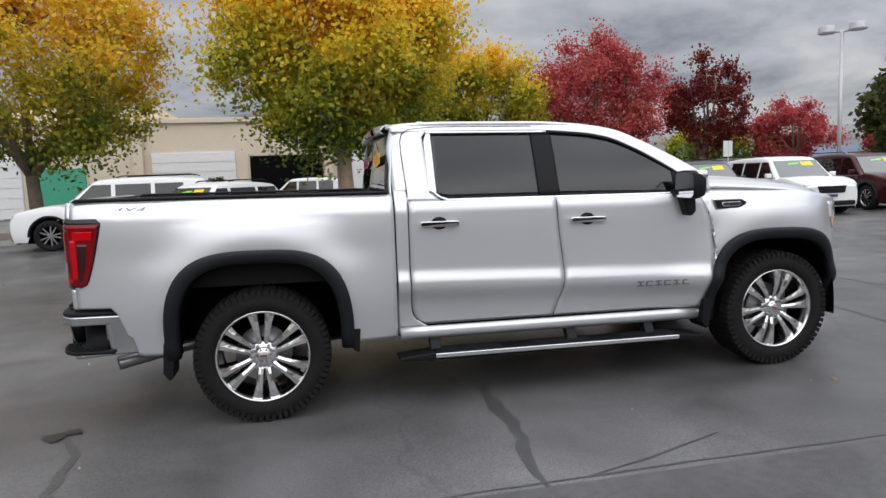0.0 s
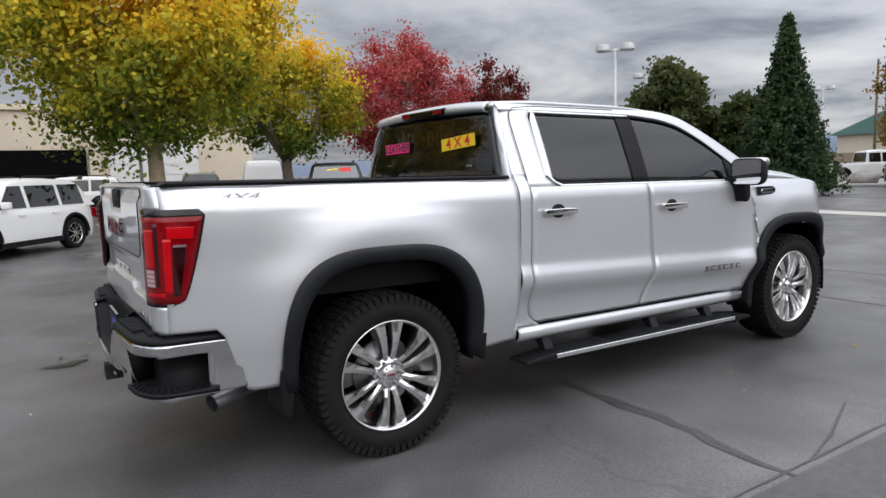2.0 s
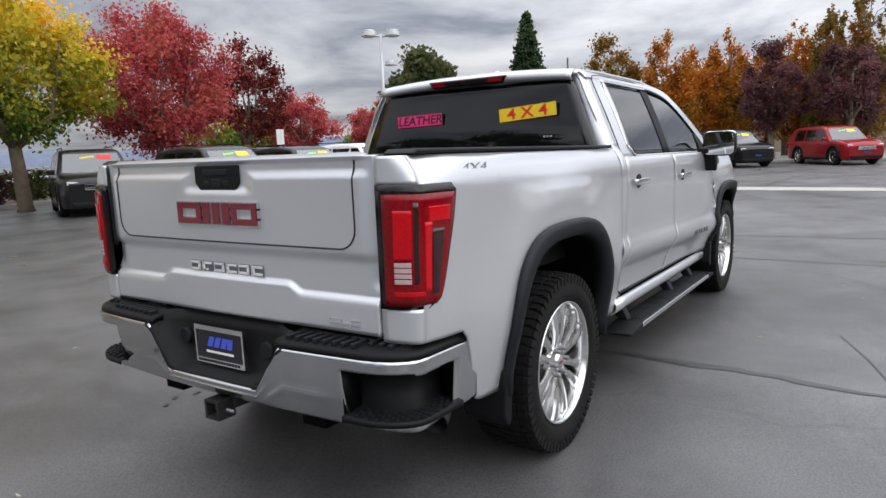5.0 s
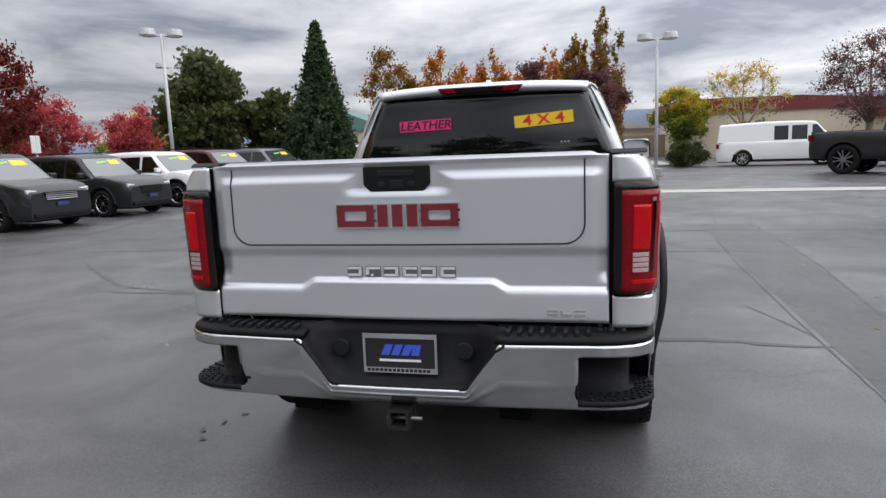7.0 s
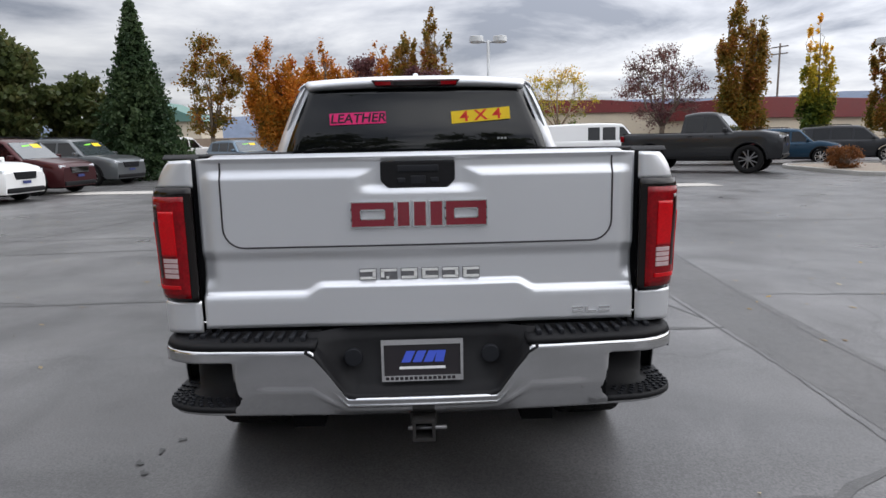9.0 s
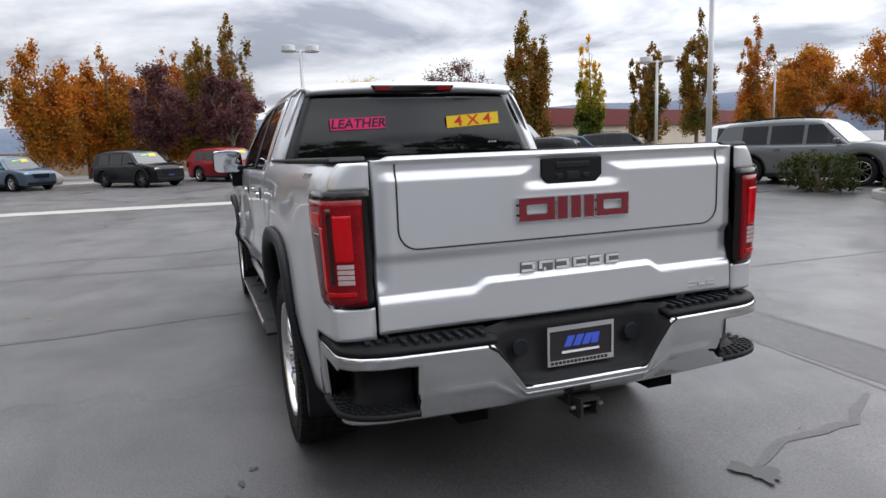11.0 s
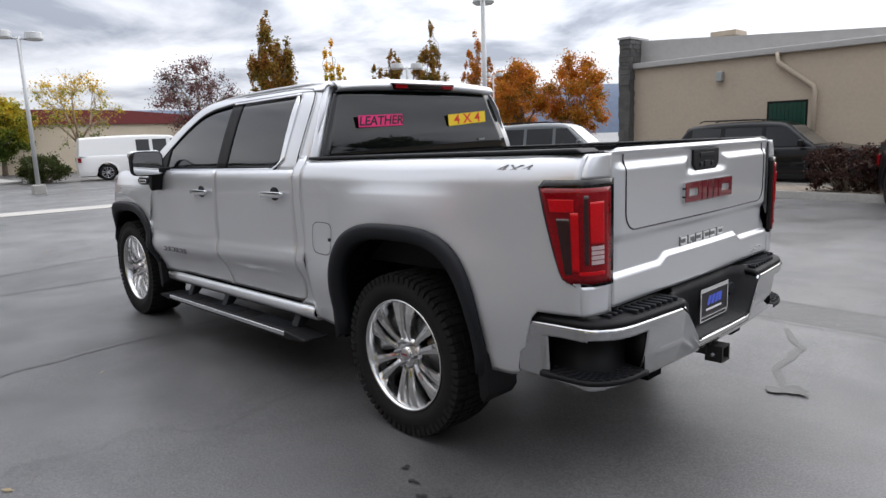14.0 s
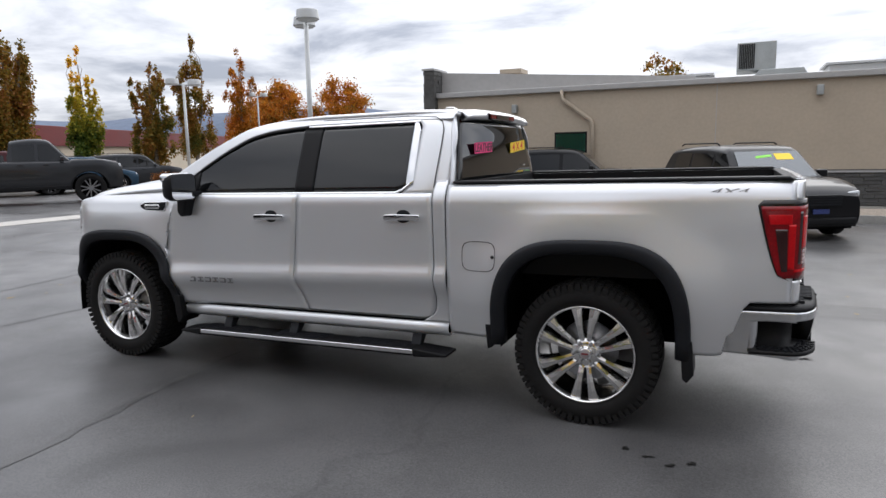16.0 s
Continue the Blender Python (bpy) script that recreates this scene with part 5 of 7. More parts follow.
# wheels
def build_wheel(parent, sg, m):
    """Wheel about the y axis, outer face towards sg."""
    w = new("wheel")
    w.parent = parent
    w.matrix_local = m
    R, hw = 0.418, 0.14
    prof = [(0.277, -hw * 0.80), (0.295, -hw * 0.96), (0.33, -hw * 1.06), (0.375, -hw * 1.0), (0.402, -hw * 0.86), (0.409, -hw * 0.5), (0.410, 0), (0.409, hw * 0.5), (0.402, hw * 0.86), (0.375, hw * 1.0), (0.33, hw * 1.06), (0.295, hw * 0.96), (0.277, hw * 0.80), (0.268, hw * 0.5), (0.268, -hw * 0.5), (0.277, -hw * 0.80)]
    part("tyre", revolve(bmesh.new(), prof, n=72), RUBBER, w, "worn all-terrain tyre")
    bm = bmesh.new()
    for k in range(64):
        a = 2 * math.pi * k / 64
        rot = Matrix.Rotation(a, 4, "Y")
        o = 0.012 if k % 2 else -0.006
        for y0, y1, tw in ((-0.128, -0.088, 0.012), (-0.08, -0.03, 0.014), (-0.024, 0.024, 0.012), (0.03, 0.08, 0.014), (0.088, 0.128, 0.012)):
            sk = o if abs(y0 + y1) > 0.1 else -o
            box(bm, -tw + sk * 0.4, tw + sk * 0.4, y0, y1, 0.402 if abs(y0 + y1) < 0.15 else 0.392, 0.419 - (0.004 if abs(y0 + y1) > 0.15 else 0), rot)
        for s_ in (-1, 1):
            ln = 0.375 if k % 2 else 0.362
            box(bm, -0.013, 0.013, *sorted((s_ * 0.118, s_ * 0.1435)), ln, 0.41, rot)
    part("tread_block", bm, RUBBER, w, smooth=False)
    # rim barrel
    f = sg
    prof = [(0.262, -f * 0.12), (0.258, -f * 0.08), (0.258, 0.0), (0.266, f * 0.08), (0.271, f * 0.122), (0.277, f * 0.133), (0.283, f * 0.137), (0.287, f * 0.131), (0.284, f * 0.115)]
    rim = part("rim", revolve(bmesh.new(), prof, n=72), WHEELCHROME, w, "polished chrome rim")
    bm = bmesh.new()
    bmesh.ops.create_cone(bm, cap_ends=True, segments=40, radius1=0.175, radius2=0.175, depth=0.03, matrix=Matrix.Translation((0, f * 0.02, 0)) @ Matrix.Rotation(math.pi / 2, 4, "X"))
    part("brake_disc", bm, STEEL, w, "dull steel brake disc")
    # six pairs of spokes
    bm = bmesh.new()
    for k in range(12):
        pair, sd = k // 2, (-1 if k % 2 else 1)
        a0 = pair * math.pi / 3 + math.pi / 6
        rows = []
        for r, da, hwid, yy in ((0.050, 0.30, 0.019, 0.080), (0.085, 0.235, 0.0175, 0.094), (0.12, 0.215, 0.017, 0.104), (0.17, 0.20, 0.0205, 0.110), (0.22, 0.195, 0.0255, 0.111), (0.255, 0.195, 0.031, 0.108), (0.272, 0.195, 0.035, 0.106)):
            a = a0 + sd * da
            c, s_ = math.cos(a), math.sin(a)
            rows.append([(r * c - q * s_, f * (yy + dy), r * s_ + q * c) for q, dy in ((-hwid * 1.3, -0.062), (-hwid, -0.012), (-hwid * 0.86, 0.001), (0, 0.0055), (hwid * 0.86, 0.001), (hwid, -0.012), (hwid * 1.3, -0.062))])
        grid(bm, rows)
    bmesh.ops.recalc_face_normals(bm, faces=bm.faces[:])
    part("spoke_ring", bm, WHEELCHROME, rim, "six pairs of polished spokes", smooth=False)
    bm = bmesh.new()
    prof = [(0.0, f * 0.112), (0.030, f * 0.111), (0.036, f * 0.106), (0.037, f * 0.098), (0.050, f * 0.096), (0.085, f * 0.092), (0.092, f * 0.07), (0.092, f * 0.03)]
    part("hub", revolve(bm, prof, n=36), WHEELCHROME, rim)
    bm = revolve(bmesh.new(), [(0.0, f * 0.1145), (0.026, f * 0.1135), (0.030, f * 0.110)], n=24)
    part("centre_cap", bm, mat_cap, rim, "wheel centre cap with a red mark")
    part("cap_mark", boxm(-0.02, 0.02, *sorted((f * 0.114, f * 0.1162)), -0.005, 0.005), REDENAMEL, rim, smooth=False)
    for k in range(6):
        a = k * math.pi / 3
        bm = revolve(bmesh.new(), [(0.0, f * 0.126), (0.007, f * 0.124), (0.0105, f * 0.116), (0.0115, f * 0.09)], n=10)
        bm.transform(Matrix.Translation((0.066 * math.cos(a), 0, 0.066 * math.sin(a))))
        part("lug_nut", bm, STEEL, rim)
    return w


mat_cap = mat("grey_cap", (0.40, 0.38, 0.39), 0.3, 0.6)
wheel_r = build_wheel(truck, -1, Matrix.Translation((0.0, -0.865, 0.424)) @ Matrix.Scale(1.02, 4))
wheel_l = build_wheel(truck, 1, Matrix.Translation((0.0, 0.865, 0.424)) @ Matrix.Scale(1.02, 4))
for src, sg in ((wheel_r, -1), (wheel_l, 1)):
    cp = copy_thing(src, Matrix.Translation((3.70, sg * 0.865, 0.424 + gz(3.70))) @ pose(0, 0, 0, 0, 17, 0))
    cp.parent = truck


# ---- parked vehicles ----
PAINTS = {}


def car_paint(name, c, metal=0.4):
    if name not in PAINTS:
        PAINTS[name] = mat(name + "_car_paint", c, 0.3, metal, coat=0.38, spec=0.12)
    return PAINTS[name]


WHEEL_CACHE = {}


def car_wheel(parent, x, y, r, sgn, dark):
    """A road wheel: tyre with a rim of ten spokes."""
    key = (round(r, 3), sgn, dark)
    rimmat = BLACKPL if dark else WHEELCHROME
    w = new("wheel")
    w.parent = parent
    w.location = (x, y, r)
    if key not in WHEEL_CACHE:
        hw, ri = 0.11, r * 0.66
        prof = [(ri, -hw * 0.8), (ri * 1.08, -hw), (r * 0.93, -hw * 1.02), (r, -hw * 0.75), (r, hw * 0.75), (r * 0.93, hw * 1.02), (ri * 1.08, hw), (ri, hw * 0.8), (ri * 0.97, 0)]
        t = part("tyre", revolve(bmesh.new(), prof, n=30), RUBBER, w)
        bm = revolve(bmesh.new(), [(ri * 0.96, sgn * 0.02), (ri * 0.93, sgn * 0.07), (ri * 0.97, sgn * hw * 0.85), (ri * 1.02, sgn * hw * 0.9), (ri * 1.02, sgn * hw * 0.7)], n=30)
        bmesh.ops.create_circle(bm, cap_ends=True, segments=24, radius=ri * 0.95, matrix=Matrix.Translation((0, sgn * 0.0, 0)) @ Matrix.Rotation(math.pi / 2, 4, "X"))
        q = part("rim", bm, rimmat, w)
        q.data.materials.append(DARK)
        for f in q.data.polygons:
            if len(f.vertices) > 4:
                f.material_index = 1
        bm = bmesh.new()
        for k in range(10):
            rot = Matrix.Rotation(2 * math.pi * k / 10 + (0.07 if k % 2 else -0.07), 4, "Y")
            box(bm, -0.014 * r / 0.36, 0.014 * r / 0.36, *sorted((sgn * hw * 0.55, sgn * hw * 0.86)), ri * 0.1, ri * 0.97, rot)
        bmesh.ops.create_cone(bm, cap_ends=True, segments=14, radius1=ri * 0.24, radius2=ri * 0.2, depth=0.03, matrix=Matrix.Translation((0, sgn * hw * 0.78, 0)) @ Matrix.Rotation(math.pi / 2, 4, "X"))
        s = part("spoke_ring", bm, WHEELCHROME if not dark else STEEL, w, smooth=False)
        WHEEL_CACHE[key] = (t.data, q.data, s.data)
    else:
        for nm, me in zip(("tyre", "rim", "spoke_ring"), WHEEL_CACHE[key]):
            o = new(nm, me)
            o.parent = w
    return w


def quad_panel(name, pts, material, parent, off, n=(6, 4), label=""):
    """A slightly proud pane from four corners, thickened along its normal."""
    a, b, c, d = [Vector(p) for p in pts]
    nrm = (b - a).cross(d - a).normalized()
    bm = bmesh.new()
    lo = [bm.verts.new(p - nrm * 0.01) for p in (a, b, c, d)]
    hi = [bm.verts.new(p + nrm * off) for p in (a, b, c, d)]
    bm.faces.new(hi), bm.faces.new(lo[::-1])
    for i in range(4):
        bm.faces.new((lo[i], lo[(i + 1) % 4], hi[(i + 1) % 4], hi[i]))
    bmesh.ops.recalc_face_normals(bm, faces=bm.faces[:])
    return part(name, bm, material, parent, label, smooth=False)


def build_car(name, label, x, y, heading, kind="suv", paint=None, L=4.7, W=1.85, H=1.7, wb=2.75, r=0.36, lift=0.0, dark_wheels=False, roof_paint=None, sticker=None, grille=BLACKPL, category="car"):
    """A parked vehicle; its nose points along the heading."""
    root = thing(name, pose(x, y, gz(x), 0, 0, heading), label, category)
    hwid, xf, xr = W / 2, L / 2, -L / 2
    ax_f, ax_r = xf - 0.19 * L + 0.03, xf - 0.19 * L + 0.03 - wb
    belt = {"suv": 0.60, "sedan": 0.63, "pickup": 0.60, "van": 0.56}[kind] * H + lift * 0.4
    hood = {"suv": 0.585, "sedan": 0.60, "pickup": 0.60, "van": 0.56}[kind] * H + lift * 0.4
    low = 0.24 + lift
    cab = {"suv": (0.235, 0.03, 0.37, 0.985), "sedan": (0.26, 0.05, 0.42, 0.82), "pickup": (0.27, 0.30, 0.365, 0.60), "van": (0.10, 0.005, 0.22, 0.99)}[kind]
    xw0, xw1 = xf - cab[0] * L - 0.05, xf - cab[2] * L - 0.12       # windscreen foot and head
    xb0 = xf - cab[3] * L                                           # foot of the back light
    xb1 = xb0 + {"suv": 0.38, "sedan": 0.60, "pickup": 0.10, "van": 0.10}[kind]
    ar = r + 0.075

    def low_at(px):
        z = low
        for c in (ax_f, ax_r):
            d = abs(px - c)
            if d < ar:
                z = max(z, r + lift * 0 + math.sqrt(max(ar * ar - d * d, 0)))
        return z

    xs = sorted(set(lin(xr, xf, 40) + [c + s * ar * k for c in (ax_f, ax_r) for s in (-1, 1) for k in (0.9999, 0.97, 0.9, 0.75, 0.5, 0.25, 0.0)]))
    P = []
    for px in xs:
        e = min(xf - px, px - xr)
        plan = hwid * (1 - (0.22 if px > 0 else 0.18) * max(0, 1 - e / (0.75 if px > 0 else 0.5)) ** 2.3)
        if px > xw0:
            top = mix(hood - 0.09, hood + 0.035, smoothstep(xf + 0.10, xf - 0.85, px)) + (belt - hood) * smoothstep(xf - 0.4, xw0, px)
            top -= 0.13 * max(0, 1 - (xf - px) / 0.16) ** 2
        else:
            top = belt
        if kind == "sedan" and px < xb0 + 0.1:
            top = belt + 0.02
        top -= 0.06 * max(0, 1 - (px - xr) / 0.08) ** 2
        lo = low_at(px)
        ring = []
        sy = spl([0, 0.12, 0.35, 0.62, 0.85, 1.0], [0.955, 0.985, 1.0, 0.985, 0.975, 0.93])
        zs_ = [mix(lo, top, t) for t in (0, 0.1, 0.22, 0.4, 0.6, 0.8, 0.93, 1.0)]
        for z in zs_:
            ring.append((px, -plan * sy((z - low) / max(top - low, 0.1)), z))
        for t in (-0.86, -0.5, 0, 0.5, 0.86):
            ring.append((px, plan * 0.93 * t, top + 0.035 * (1 - t * t) * (1 if px > xw0 else 0.3)))
        for z in zs_[::-1]:
            ring.append((px, plan * sy((z - low) / max(top - low, 0.1)), z))
        P.append(ring)
    bm = grid(bmesh.new(), P)
    for idx in (0, -1):
        vs = [bm.verts.new(p) for p in P[idx]]
        bm.faces.new(vs)
    # the nose and the tail lean back above and tuck in below
    for v in bm.verts:
        h_ = (v.co.z - low) / (hood - low)
        tuck = 0.15 * max(0.0, h_ - 0.55) ** 1.3 + 0.16 * max(0.0, 0.32 - h_)
        kf, kr = max(0.0, (v.co.x - xf + 0.9) / 0.9), max(0.0, (xr + 0.5 - v.co.x) / 0.5)
        v.co.x += (kr ** 2 * 0.6 - kf ** 2) * tuck
    bmesh.ops.recalc_face_normals(bm, faces=bm.faces[:])
    for f in bm.faces:
        f.smooth = True
    body = part("body", bm, paint, root)
    if kind == "pickup":
        part("bed_opening", boxm(xr + 0.08, xb0 - 0.12, -hwid + 0.14, hwid - 0.14, belt - 0.03, belt + 0.022), BLACKPL, root, "black open load bed", smooth=False)
    part("underside", boxm(xr + 0.1, xf - 0.1, -hwid + 0.26, hwid - 0.26, low - 0.04, low + 0.32), DARK, root, smooth=False)
    part("lower_trim", boxm(ax_r + ar, ax_f - ar, -hwid - 0.002, hwid + 0.002, low - 0.02, low + 0.09), BLACKPL, root, "black lower body trim", smooth=False, bevel=0.01)
    # cabin
    roofz, wt, wbq = H - 0.05, hwid * 0.76, hwid * 0.93
    cab_m = roof_paint or paint
    xm = mix(xb1, xw1, 0.62)

    def roof_at(px):
        """Height of the cabin's outline: screen, arched roof and back, run softly together."""
        arch = H - (0.05 if px > xm else 0.085) * ((px - xm) / (xw1 - xm if px > xm else xm - xb1)) ** 2
        lines = [belt + (xw0 - px) / (xw0 - xw1) * (roofz - belt), arch]
        lines.append(belt + (px - xb0) / max(xb1 - xb0, 0.01) * (roofz - belt))
        return max(belt - 0.015, -0.035 * math.log(sum(math.exp(-min(q, 9.0) / 0.035) for q in lines)))

    rings = []
    for px in sorted(set(lin(xb0, xw0, 36) + lin(xb0, xb1 + 0.15, 8) + lin(xw1 - 0.2, xw0, 8))):
        zt_ = roof_at(px)
        c_ = min(0.13, 0.7 * max(zt_ - belt, 0.0))
        yw = lambda z: mix(wbq, wt, (z - belt) / (roofz - belt))
        half = [(yw(z), z) for z in (belt - 0.02, mix(belt - 0.02, zt_ - c_, 0.5), zt_ - c_)]
        y1_ = yw(zt_ - c_)
        for k in range(1, 6):
            a = k / 5 * math.pi / 2
            half.append((y1_ - c_ * 1.25 * (1 - math.cos(a)), zt_ - c_ + (c_ - 0.012) * math.sin(a)))
        half.append((half[-1][0] * 0.5, zt_ - 0.003))
        rings.append([(px, -y, z) for y, z in half] + [(px, 0, zt_)] + [(px, y, z) for y, z in half[::-1]])
    bm = grid(bmesh.new(), rings)
    bmesh.ops.recalc_face_normals(bm, faces=bm.faces[:])
    part("cabin", bm, cab_m, root)

    def at(t_h, end, side_s, inset=0.0):
        z = mix(belt, roofz, t_h)
        w = mix(wbq, wt, t_h)
        xx = mix(xw0, xw1, t_h) if end == "f" else mix(xb0, xb1, t_h)
        return xx, w, z

    # windscreen and back light
    for end, nm in (("f", "windscreen"), ("b", "back_light")):
        if kind == "van" and end == "b":
            continue
        x0, w0, z0 = at(0.08, end, 1)
        x1, w1, z1 = at(0.84, end, 1)
        k = 0.87
        o = [(x0, -w0 * k, z0), (x0, w0 * k, z0), (x1, w1 * k, z1), (x1, -w1 * k, z1)]
        pane = quad_panel(nm, o if end == "f" else [o[1], o[0], o[3], o[2]], CARGLASS if end == "f" else PRIVACY, root, 0.012, label="glossy tinted glass")
        if end == "f" and sticker:
            lerp = lambda u, v: Vector((mix(x0, x1, v), mix(-w0, w0, u) * mix(1, w1 / w0, v) * k, mix(z0, z1, v)))
            c = [lerp(u, v) for u, v in ((0.60, 0.66), (0.86, 0.66), (0.86, 0.90), (0.60, 0.90))]
            quad_panel("price_sticker", c, sticker, pane, 0.016)
            c = [lerp(u, v) for u, v in ((0.30, 0.72), (0.55, 0.78), (0.55, 0.86), (0.30, 0.80))]
            quad_panel("price_sticker", c, GREENINK if sticker == YELLOW else YELLOW, pane, 0.016)
    for s in (-1, 1):
        if kind == "van":
            spans = [(xw0 - 0.9, xw0 - 0.18), (xw0 - 1.75, xw0 - 1.1), (xw0 - 2.5, xw0 - 1.9)]
        elif kind == "pickup":
            mid = (mix(xb0, xb1, 0.5) + xw0) / 2 - 0.1
            spans = [(mid + 0.05, xw0 - 0.22), (xb0 + 0.16, mid - 0.05)]
        else:
            mid = (ax_f + ax_r) / 2 + 0.02
            spans = [(mid + 0.05, xw0 - 0.22), (mid - 0.90, mid - 0.05)]
            if kind == "suv":
                spans.append((max(xb0 + 0.24, mid - 1.7), mid - 1.0))
        for x0, x1 in spans:
            if x1 - x0 < 0.2:
                continue
            t0, t1 = 0.05, 0.80
            lim_f = lambda xx, t: min(xx, mix(xw0, xw1, t) - 0.10)
            lim_b = lambda xx, t: max(xx, mix(xb0, xb1, t) + 0.10)
            q = [(lim_b(x0, t0), s * mix(wbq, wt, t0), mix(belt, roofz, t0)), (lim_f(x1, t0), s * mix(wbq, wt, t0), mix(belt, roofz, t0)), (lim_f(x1, t1), s * mix(wbq, wt, t1), mix(belt, roofz, t1)), (lim_b(x0, t1), s * mix(wbq, wt, t1), mix(belt, roofz, t1))]
            if s > 0:
                q = [q[1], q[0], q[3], q[2]]
            quad_panel("side_window", q, PRIVACY, root, 0.008, label="dark side glass")
        for cx in (ax_f, ax_r):
            car_wheel(root, cx, s * (hwid - 0.12), r, s, dark_wheels)
            bm = bmesh.new()
            arch = [math.pi * k / 16 for k in range(17)]
            grid(bm, [[(cx + q * math.cos(a), s * (hwid + o), r + q * math.sin(a)) for q, o in ((ar - 0.01, -0.10), (ar - 0.008, 0.006), (ar + 0.045, 0.004), (ar + 0.05, -0.05))] for a in arch])
            bmesh.ops.recalc_face_normals(bm, faces=bm.faces[:])
            part("arch_trim", bm, BLACKPL if kind != "van" else paint, root)
        # lamps
        y0, y1 = sorted((s * hwid * 0.46, s * hwid * 0.80))
        bm = bmesh.new()
        prism(bm, [(y0, hood - 0.235), (y1, hood - 0.215), (y1, hood - 0.115), (y0, hood - 0.155)] if s > 0 else [(y0, hood - 0.215), (y1, hood - 0.235), (y1, hood - 0.155), (y0, hood - 0.115)], "x", xf - 0.36, xf - 0.060)
        part("headlamp", bm, CLEARLENS, root, "clear headlamp", smooth=False, bevel=0.02)
        y0, y1 = sorted((s * hwid * 0.66, s * hwid * 0.94))
        part("tail_lamp", boxm(xr + 0.005, xr + 0.14, y0, y1, belt - 0.30, belt - 0.08), REDLENS, root, "red tail lamp", smooth=False, bevel=0.02)
        y0, y1 = sorted((s * (wbq + 0.02), s * (wbq + 0.20)))
        part("door_mirror", boxm(xw0 - 0.34, xw0 - 0.22, y0, y1, belt + 0.03, belt + 0.17), paint, root, smooth=False, bevel=0.03)
        y0, y1 = sorted((s * hwid * 0.96, s * (hwid * 0.985 + 0.022)))
        for hx in (spans[0][0] + 0.12, spans[1][0] + 0.12):
            part("door_handle", boxm(hx, hx + 0.17, y0, y1, belt - 0.13, belt - 0.10), paint, root, smooth=False)
    bm = bmesh.new()
    prism(bm, [(-hwid * 0.44, hood - 0.18), (hwid * 0.44, hood - 0.18), (hwid * 0.38, hood - 0.38), (-hwid * 0.38, hood - 0.38)], "x", xf - 0.08, xf + 0.012)
    gr = part("grille", bm, BLACKPL, root, "dark grille", smooth=False, bevel=0.015)
    bm = bmesh.new()
    for k in range(4):
        box(bm, xf + 0.008, xf + 0.022, -hwid * 0.40, hwid * 0.40, hood - 0.225 - k * 0.042, hood - 0.205 - k * 0.042)
    part("grille_insert", bm, grille if grille != BLACKPL else FLARE, gr, smooth=False)
    part("front_bumper_trim", boxm(xf - 0.12, xf + 0.02, -hwid * 0.72, hwid * 0.72, low + 0.03, low + 0.16), BLACKPL, root, smooth=False, bevel=0.03)
    part("number_plate", boxm(xf + 0.015, xf + 0.032, -0.14, 0.14, hood - 0.49, hood - 0.415), PLATEBLUE, root, "blue and white dealer plate", smooth=False)
    if kind == "suv":
        for s in (-1, 1):
            part("roof_rail", tube(bmesh.new(), [(xb1 + 0.2, s * wt * 0.86, H - 0.01), (xb1 + 0.3, s * wt * 0.86, H + 0.03), (xw1 - 0.6, s * wt * 0.86, H + 0.03), (xw1 - 0.5, s * wt * 0.86, H - 0.01)], 0.015, 6), BLACKPL, root)
    return root


WHITE = car_paint("white", (0.78, 0.78, 0.77), 0.0)
BLACKC = car_paint("black", (0.006, 0.006, 0.007), 0.0)
CHARCOAL = car_paint("charcoal", (0.035, 0.036, 0.039), 0.5)
GREYC = car_paint("grey", (0.14, 0.15, 0.155), 0.6)
MAROON = car_paint("maroon", (0.055, 0.012, 0.014), 0.5)
REDC = car_paint("red", (0.30, 0.012, 0.018), 0.4)
NAVY = car_paint("deep_blue", (0.02, 0.05, 0.085), 0.5)
STEELBLUE = car_paint("steel_blue", (0.12, 0.17, 0.22), 0.6)
SILVERC = car_paint("silver", (0.45, 0.46, 0.47), 0.6)

build_car("sport_utility_vehicle", "white sport utility with black wheels parked on asphalt", -4.35, 14.05, 183, "suv", WHITE, 5.1, 1.92, 1.80, 3.04, 0.39, dark_wheels=True)
build_car("crossover", "small white crossover with yellow windscreen price marks", -1.95, 12.4, -130, "suv", WHITE, 4.1, 1.77, 1.58, 2.53, 0.34, sticker=YELLOW)
build_car("sport_utility_vehicle", "black sport utility with a chrome grille, windscreen priced", 7.7, 17.2, -113, "suv", BLACKC, 5.0, 1.98, 1.82, 2.86, 0.38, grille=CHROME, sticker=REDINK)
build_car("crossover", "dark grey crossover with wide chrome grille bars", 9.2, 13.3, -98, "suv", CHARCOAL, 4.9, 1.92, 1.74, 2.86, 0.37, grille=CHROME, sticker=YELLOW)
build_car("crossover", "charcoal crossover with yellow windscreen marks, parked", 12.2, 13.1, -98, "suv", CHARCOAL, 4.6, 1.82, 1.66, 2.62, 0.35, sticker=YELLOW)
build_car("crossover", "white crossover with a large black grille", 15.0, 12.9, -98, "suv", WHITE, 4.9, 1.9, 1.70, 2.79, 0.37, sticker=YELLOW)
build_car("crossover", "dark maroon crossover with bright grille bars", 18.0, 12.9, -100, "suv", MAROON, 4.9, 1.93, 1.74, 2.79, 0.37, grille=CHROME, sticker=YELLOW)
build_car("minivan", "grey minivan with dark wheels, windscreen priced", 22.6, 13.2, -105, "suv", GREYC, 5.1, 2.0, 1.75, 3.09, 0.36, sticker=YELLOW)
